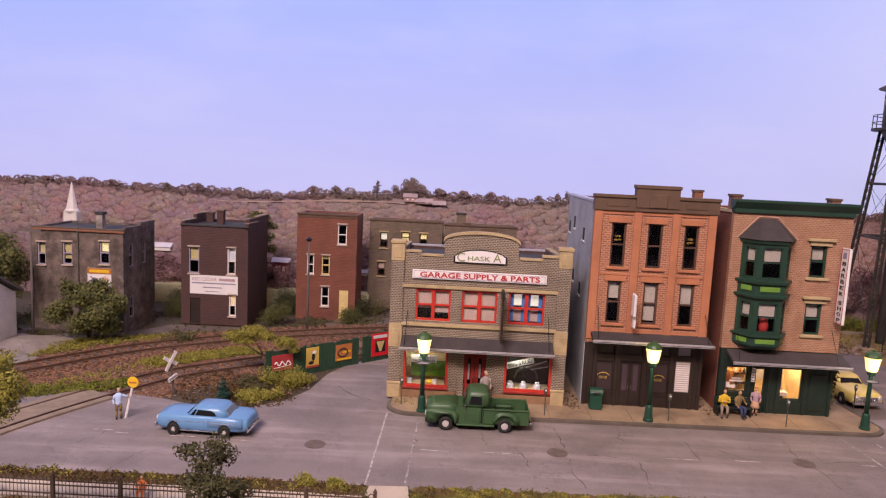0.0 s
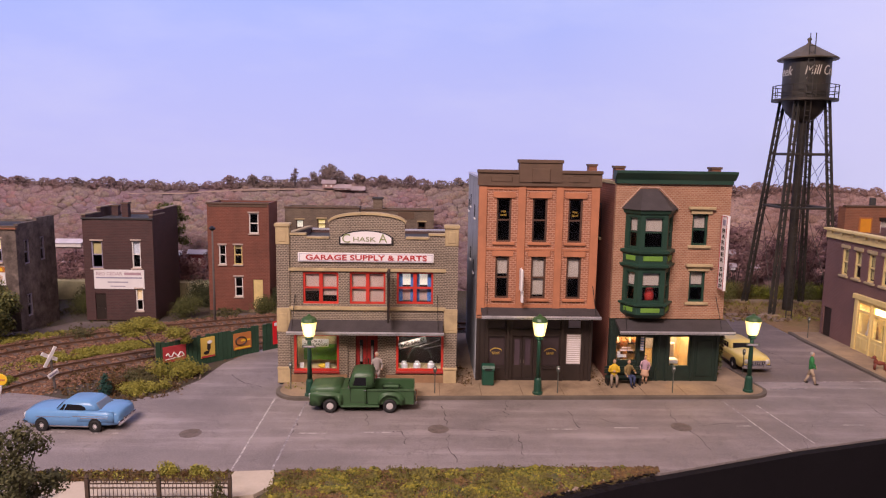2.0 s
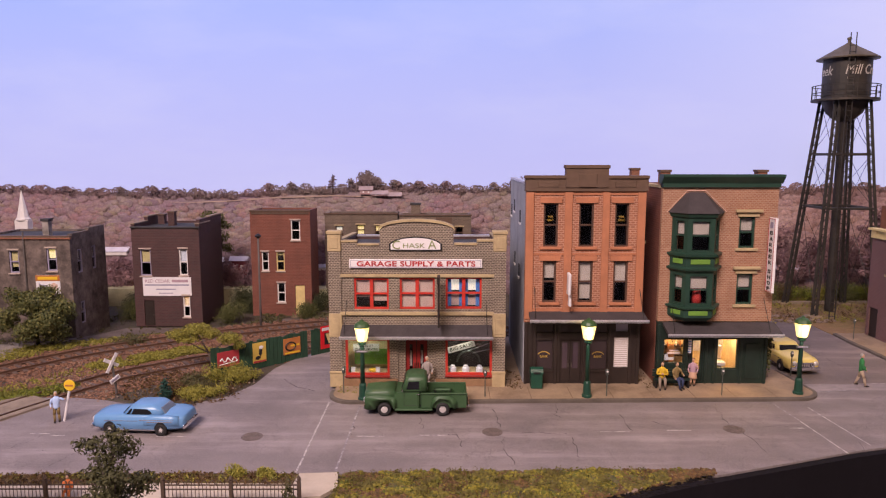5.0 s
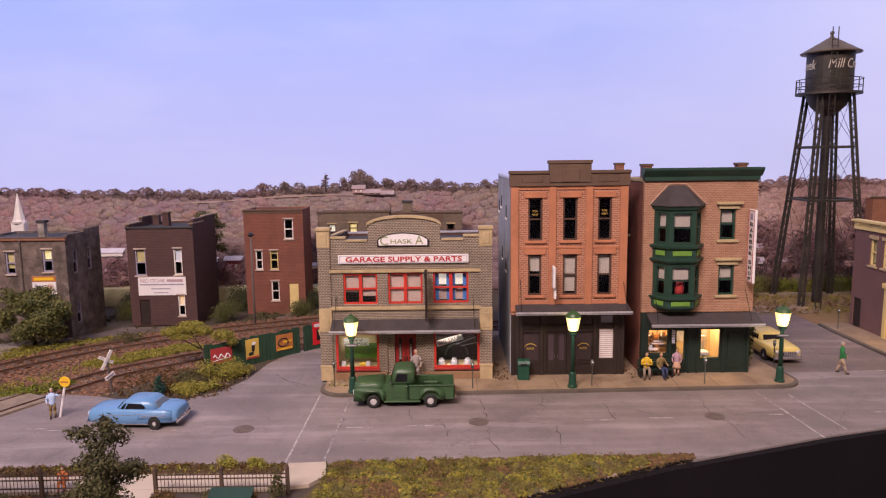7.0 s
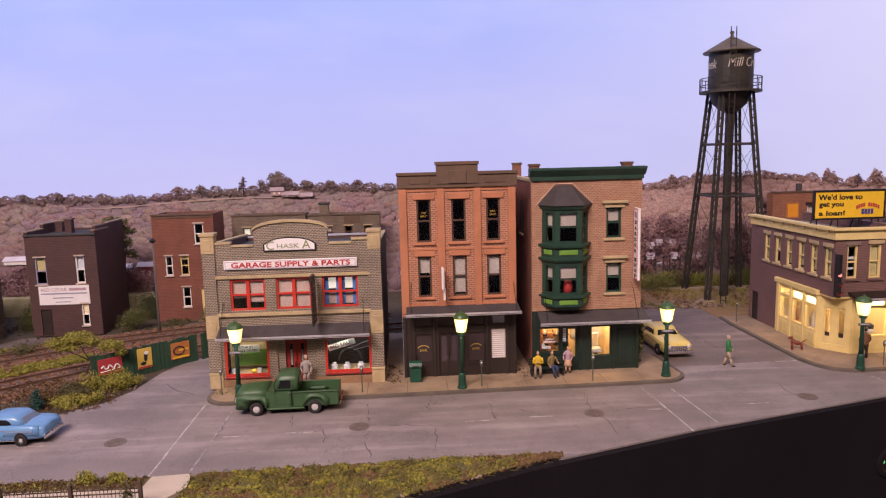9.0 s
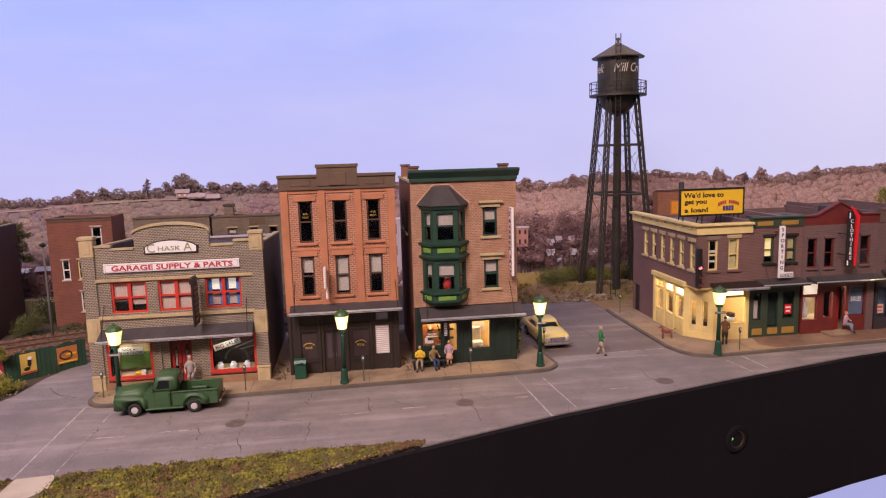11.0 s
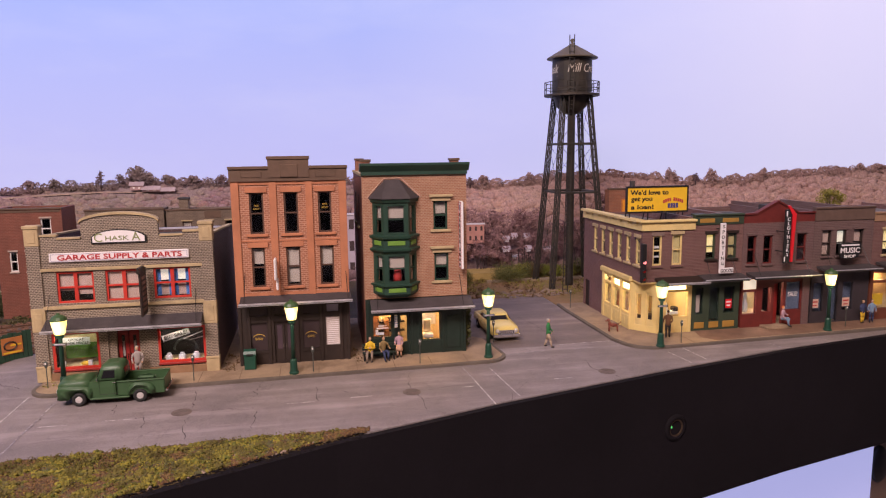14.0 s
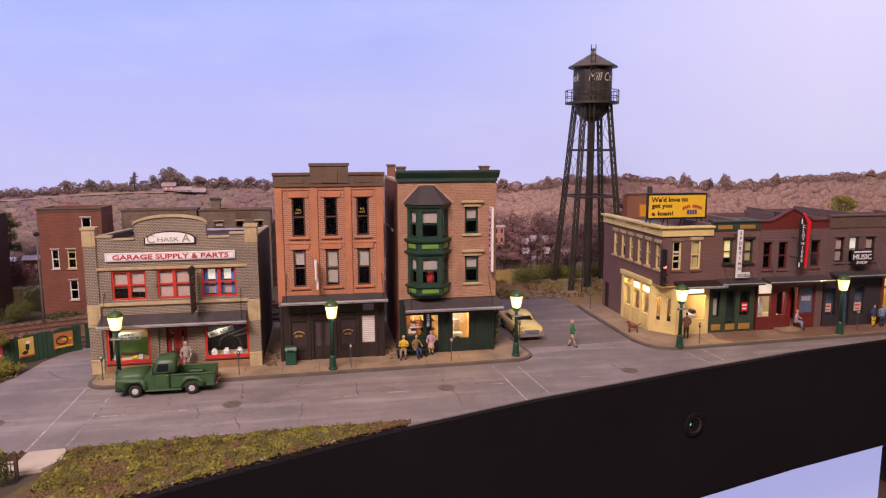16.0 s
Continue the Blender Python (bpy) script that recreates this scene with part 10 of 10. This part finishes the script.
HAIR, SHOE = dye("dark_hair_paint", (0.05, 0.03, 0.02)), dye("dark_shoe_paint", (0.03, 0.022, 0.02))
GREYHAIR = dye("grey_hair_paint", (0.42, 0.38, 0.35))


def figurine(x, y, z, turn, top, legs, label, sit=False, arm=0.0, h=1.75, stride=0.06, hair=None, skirt=False, folded=False):
    """A small moulded figure: one mesh with painted clothes, hair and shoes."""
    bm = bmesh.new()
    k = h / 1.75
    hip, lean = (0.50, -0.06) if sit else (0.86, 0.0)
    for s in (-1, 1):
        if sit:
            rod(bm, (s * 0.1, 0, hip), (s * 0.15, -0.44, hip + 0.04), 0.105, 8, 0.085)
            rod(bm, (s * 0.15, -0.44, hip + 0.04), (s * 0.14, -0.5 + 0.08 * s, 0.06), 0.085, 8, 0.055)
        else:
            rod(bm, (s * 0.09, 0, hip), (s * 0.11, stride * s * 0.5 - 0.03, 0.46), 0.105, 8, 0.08)
            rod(bm, (s * 0.11, stride * s * 0.5 - 0.03, 0.46), (s * 0.12, stride * s, 0.06), 0.08, 8, 0.055)
    if skirt:
        lathe(bm, [(0.19, hip + 0.05), (0.26, 0.62), (0.29, 0.5)], n=10, squash=(1, 0.8))
    for f in bm.faces:
        f.material_index = 1
    for s in (-1, 1):
        blob(bm, s * (0.14 if sit else 0.12), (-0.58 + 0.08 * s) if sit else -0.06 + stride * s, 0.05, 0.06, 0.14, 0.055, 1, 4)
    rings = []
    for dz, w, d in ((-0.07, 0.165, 0.12), (0.08, 0.185, 0.135), (0.24, 0.175, 0.125), (0.42, 0.215, 0.14), (0.54, 0.225, 0.125), (0.6, 0.16, 0.10), (0.65, 0.065, 0.065)):
        rings.append([(w * math.cos(a), lean * dz * 1.6 + d * math.sin(a), hip + dz) for a in [2 * math.pi * q / 12 for q in range(12)]])
    loft(bm, rings)
    sh, fy = hip + 0.53, lean * 0.85
    for s in (-1, 1):
        up = arm if s > 0 else 0.0
        el = (s * (0.29 + 0.12 * up), fy - 0.06, sh - 0.28 + 0.22 * up)
        ha = (s * (-0.02 if folded else 0.24 + 0.32 * up), fy - 0.24, sh - (0.22 if folded else 0.46) + 0.52 * up)
        rod(bm, (s * 0.215, fy, sh), el, 0.065, 7, 0.055)
        rod(bm, el, ha, 0.055, 7, 0.042)
        blob(bm, *ha, 0.05, 0.05, 0.06, 1, 2)
    rod(bm, (0, fy, hip + 0.62), (0, fy - 0.01, hip + 0.72), 0.055, 6)
    blob(bm, 0, fy - 0.02, hip + 0.8, 0.088, 0.105, 0.125, 2, 2)
    blob(bm, 0, fy + 0.022, hip + 0.845, 0.097, 0.105, 0.10, 2, 3)
    ob = part("figurine", bm, [top, legs, SKIN, hair or HAIR, SHOE], None, "", Matrix.Diagonal((k * 0.95, k * 0.95, k, 1)), True)
    ob.matrix_basis = pose(x * U, y * U, z * U, 0, 0, turn)
    tagged(ob, label, "figurine", "figurines")


figurine(-15.62, 30.25, 0.0, 20, SKYSHIRT, KHAKI, "tiny painted figure in pale blue and khaki by the crossing", arm=0.9, h=1.45, hair=GREYHAIR)
figurine(25.05, 35.75, 0.0, 60, GREENCOAT, TAN2, "tiny painted figure in green crossing the side street", stride=0.26, hair=GREYHAIR)
figurine(32.95, 35.6, 0.15, 160, BROWNCOAT, SHOE, "tiny painted figure in brown by the corner shop")
figurine(14.05, 35.0, 0.15, -12, YELLOWSHIRT, TAUPE, "tiny seated painted figure in yellow on the bench", True, h=1.72, folded=True)
figurine(14.78, 35.0, 0.15, 22, KHAKI, NAVY, "tiny seated painted figure in khaki and navy on the bench", True, h=1.7, arm=0.25)
figurine(15.75, 35.2, 0.15, -20, LILAC, SKIN, "tiny painted figure in a lilac dress before the barber shop", h=1.5, skirt=True)
figurine(1.55, 34.55, 0.15, 10, GREYCOAT, GREYCOAT, "tiny painted figure in a grey coat by the garage door", hair=GREYHAIR)
figurine(41.5, 36.2, 0.3, 35, LILAC, DENIM, "tiny seated painted figure in pink and blue on the step", True, h=1.6, arm=0.3, hair=ORANGECOAT)
figurine(47.45, 36.0, 0.15, 0, NAVY, YELLOWSHIRT, "tiny painted figure in navy and yellow outside the end shop", h=1.55)
figurine(48.15, 36.0, 0.15, -25, DENIM, NAVY, "tiny painted figure in blue outside the end shop", h=1.55)
figurine(-11.1, 23.0, 0.05, 10, ORANGECOAT, ORANGECOAT, "tiny seated painted figure in orange behind the iron fence", True, h=1.1)


# ---- street furniture ----
def bench():
    t = thing("bench", 14.55, 35.2, 0.15, 0, "dark green slatted bench against the barber shop", "bench")
    for k in range(3):
        part("seat_slat", boxes((-0.95, 0.95, -0.42 + k * 0.14, -0.31 + k * 0.14, 0.42, 0.46)), GREENBLACK, t)
    for k in range(3):
        part("back_slat", boxes((-0.95, 0.95, 0.04, 0.08, 0.52 + k * 0.14, 0.63 + k * 0.14)), GREENBLACK, t)
    for x in (-0.85, 0.85):
        part("leg", boxes((x - 0.04, x + 0.04, -0.42, 0.1, 0, 0.42), bevel=0.01), BLACK, t)


bench()


def meter(x, y, z=0.15):
    t = thing("parking_meter", x, y, z, 0, "dark grey parking meter on a thin post", "parking meter", "parking meters")
    part("post", rods(((0, 0, 0), (0, 0, 1.1)), r=0.028), METERGREY, t)
    bm = bmesh.new()
    lathe(bm, [(0.04, 1.06), (0.08, 1.13), (0.1, 1.3), (0.07, 1.4), (0.02, 1.43)], n=10, squash=(1, 0.6))
    h = part("head", bm, METERGREY, t, smooth=True)
    part("dial", boxes((-0.04, 0.04, -0.075, -0.05, 1.27, 1.34)), WHITE, h)


for x, y in ((4.55, 33.45), (10.8, 33.6), (16.75, 33.75), (21.9, 37.0), (33.15, 34.3), (45.65, 35.4), (-2.75, 33.9), (29.95, 44.8)):
    meter(x, y)


def litter_bin():
    t = thing("litter_bin", 7.35, 34.9, 0.15, 0, "dark green litter bin with a domed lid", "litter bin")
    part("drum", boxes((-0.31, 0.31, -0.27, 0.27, 0, 0.8), bevel=0.04), BINGREEN, t)
    bm = bmesh.new()
    loft(bm, [[(x, -0.3, 0.8), (x, -0.3, 0.9), (x, -0.2, 1.06), (x, 0.0, 1.13), (x, 0.2, 1.06), (x, 0.3, 0.9), (x, 0.3, 0.8)] for x in (-0.33, 0.33)])
    part("lid", bm, BINGREEN, t)
    part("flap", boxes((-0.17, 0.17, -0.325, -0.29, 0.83, 0.92)), BLACK, t)


litter_bin()


def toy_dog():
    """A plain moulded dog, one mesh."""
    bm = bmesh.new()
    blob(bm, 0, 0, 0.42, 0.3, 0.13, 0.14)
    blob(bm, -0.24, 0, 0.5, 0.14, 0.12, 0.17)
    blob(bm, -0.34, 0, 0.74, 0.13, 0.1, 0.11)
    blob(bm, -0.46, 0, 0.7, 0.09, 0.06, 0.055)
    for s in (-1, 1):
        blob(bm, -0.3, s * 0.1, 0.7, 0.05, 0.03, 0.11)
        rod(bm, (-0.26, s * 0.08, 0.4), (-0.28, s * 0.09, 0.0), 0.055, 6, 0.04)
        rod(bm, (0.24, s * 0.08, 0.4), (0.28, s * 0.09, 0.0), 0.06, 6, 0.04)
    rod(bm, (0.28, 0, 0.48), (0.52, 0, 0.66), 0.04, 6, 0.02)
    ob = part("dog_figurine", bm, DOGPAINT, None, "", None, True)
    ob.matrix_basis = pose(30.25 * U, 37.77 * U, 0.15 * U, 0, 0, -15)
    tagged(ob, "tiny red-brown painted dog figurine on the pavement", "figurine", "figurines")


toy_dog()


SIGNAL = (31.2, 35.7, 5.0)


SIGNALRED = painted("dull_red_signal_glass", (0.40, 0.02, 0.025), 0.2, 0.1, 3, 20, 0)


def traffic_signal():
    t = thing("traffic_signal", SIGNAL[0], SIGNAL[1], SIGNAL[2], 0, "dark hanging traffic signal with one lit red lamp", "traffic signal")
    part("housing", boxes((-0.14, 0.14, -0.16, 0.16, -1.25, 1.2), bevel=0.03), BLACK, t)
    lit = glowing("lit_red_signal", (1.0, 0.25, 0.25), 2.0, (0.6, 0.1, 0.1))
    for z in (0.05, -0.5, -1.0):
        bm = bmesh.new()
        lathe(bm, [(0.1, 0), (0.1, 0.04), (0.0, 0.06)], n=12)
        l = part("lens", bm, lit if z == 0.05 else SIGNALRED, t, "lit red lens" if z == 0.05 else "dull red lens", pose(0, -0.16, z, 90, 0, 0))
        bm = bmesh.new()
        for k in range(7):
            a = radians(10 + 160 * k / 6)
            b = radians(10 + 160 * min(k + 1, 6) / 6)
            if k < 6:
                loft(bm, [[(0.115 * math.cos(q), y, z + 0.115 * math.sin(q)) for q, y in ((a, -0.18), (a, -0.34), (b, -0.34), (b, -0.18))], [(0.128 * math.cos(q), y, z + 0.128 * math.sin(q)) for q, y in ((a, -0.18), (a, -0.34), (b, -0.34), (b, -0.18))]])
        part("hood", bm, BLACK, l)
    part("span_wire", rods(((0, 0, 1.15), (0.3, 1.9, 1.35)), r=0.02, n=4), BLACK, t)


traffic_signal()


def crossing_sign():
    t = thing("crossbuck_sign", -14.72, 34.0, 0, 58, "leaning white railway crossbuck on a thin post", "sign")
    part("post", rods(((0.1, 0, 0), (-0.05, 0, 1.8)), r=0.06), POLEWOOD, t)
    for a in (58, -32):
        part("blade", boxes((-0.56 if a > 0 else -0.46, 0.56 if a > 0 else 0.46, -0.09, -0.05, -0.09, 0.09), bevel=0.01), SIGNWHITE, t, "", pose(-0.1, 0 if a > 0 else 0.05, 1.75, 0, -a, 0))
    p = part("lower_plate", boxes((-0.29, 0.29, -0.1, -0.06, -0.12, 0.12), bevel=0.01), SIGNWHITE, t, "", pose(0.0, 0, 0.85, 0, -25, 0))
    part("plate_bar", boxes((-0.22, 0.22, -0.11, -0.1, -0.04, 0.04)), GREYTEXT, p, "", pose(0.0, 0, 0.85, 0, -25, 0))


crossing_sign()


def stop_paddle():
    t = thing("warning_paddle", -15.28, 30.4, 0, 0, "round yellow paddle sign on a white staff", "sign")
    part("staff", rods(((-0.1, 0, 0), (0.24, 0, 1.5)), r=0.055), SIGNWHITE, t)
    bm = bmesh.new()
    lathe(bm, [(0.25, -0.03), (0.27, 0.0), (0.25, 0.03)], n=20)
    d = part("disc", bm, SIGNYELLOW, t, "yellow disc", pose(0.3, -0.06, 1.76, 90, 0, 0))
    part("disc_bar", boxes((0.12, 0.48, -0.11, -0.095, 1.72, 1.80)), BILLORANGE, d)


stop_paddle()


def utility_pole(x, y, h, label, z=0.0, lamp=False):
    t = thing("utility_pole", x, y, z, 0, label, "pole", "utility poles")
    bm = bmesh.new()
    lathe(bm, [(0.09, -0.2), (0.08, h * 0.5), (0.06, h)], n=8)
    part("pole", bm, POLEWOOD, t, smooth=True)
    if lamp:
        bm = bmesh.new()
        lathe(bm, [(0.07, h - 0.2), (0.22, h - 0.1), (0.24, h - 0.03), (0.1, h + 0.1), (0.02, h + 0.13)], n=10)
        part("lamp_head", bm, BLACK, t, "dark unlit lamp head")
    else:
        part("cross_arm", boxes((-0.7, 0.7, -0.06, 0.06, h - 0.5, h - 0.36)), POLEWOOD, t)


utility_pole(-10.9, 48.2, 7.3, "grey wooden pole with an unlit lamp head", -0.55, True)
utility_pole(-27.45, 42.5, 7.5, "grey wooden pole beside the gravel yard")


# ---- scattered stones and debris ----
def edging():
    t = thing("timber_edging", 0, 0, 0, 0, "pale weathered timber edging in the weeds by the water tower", "edging")
    for k in range(6):
        x = 26.4 + 2.35 * k
        part("timber", boxes((x, x + 2.3, 56.5 + 0.03 * k, 56.7 + 0.03 * k, -0.1, 0.26), bevel=0.03), PLANK, t)


edging()


def debris():
    rng = np.random.default_rng(12)
    pts = []
    for _ in range(420):
        x, y = rng.uniform(-20, -8), rng.uniform(33, 43)
        r = rng.uniform(0.03, 0.08)
        pts.append((x, y, base_z(x, y) + r * 0.4, r, r, r * 0.7))
    for _ in range(60):
        x, y = rng.uniform(25, 32), rng.uniform(49.5, 52)
        r = rng.uniform(0.05, 0.3)
        pts.append((x, y, r * 0.3, r * 1.3, r, r * 0.6))
    for _ in range(120):
        x = rng.uniform(0, 12)
        y = edge_y(x) + rng.uniform(0.2, 1.2)
        r = rng.uniform(0.03, 0.09)
        pts.append((x, y, r * 0.5, r, r, r * 0.7))
    tagged(clumps("loose_stones", pts, painted("pale_brown_stone", (0.26, 0.19, 0.15), 0.9, 0.3, 3), seed=3), "loose pale brown stones on the ground", "stones", kind="stuff")
    pts = []
    for _ in range(900):
        x = rng.uniform(-6, 13)
        y = edge_y(x) + rng.uniform(-0.3, 0.45)
        r = rng.uniform(0.03, 0.085)
        pts.append((x, y, rng.uniform(-0.02, 0.03), r * 1.6, r, r * 0.4))
    glue = painted("black_glued_scenery", (0.014, 0.011, 0.011), 0.95, 0.5, 3)
    glue.node_tree.nodes["Principled BSDF"].inputs["Specular IOR Level"].default_value = 0.1
    tagged(clumps("edge_scenery", pts, glue, seed=5), "rough black scenery base along the fascia", "scenery base", kind="stuff")


debris()
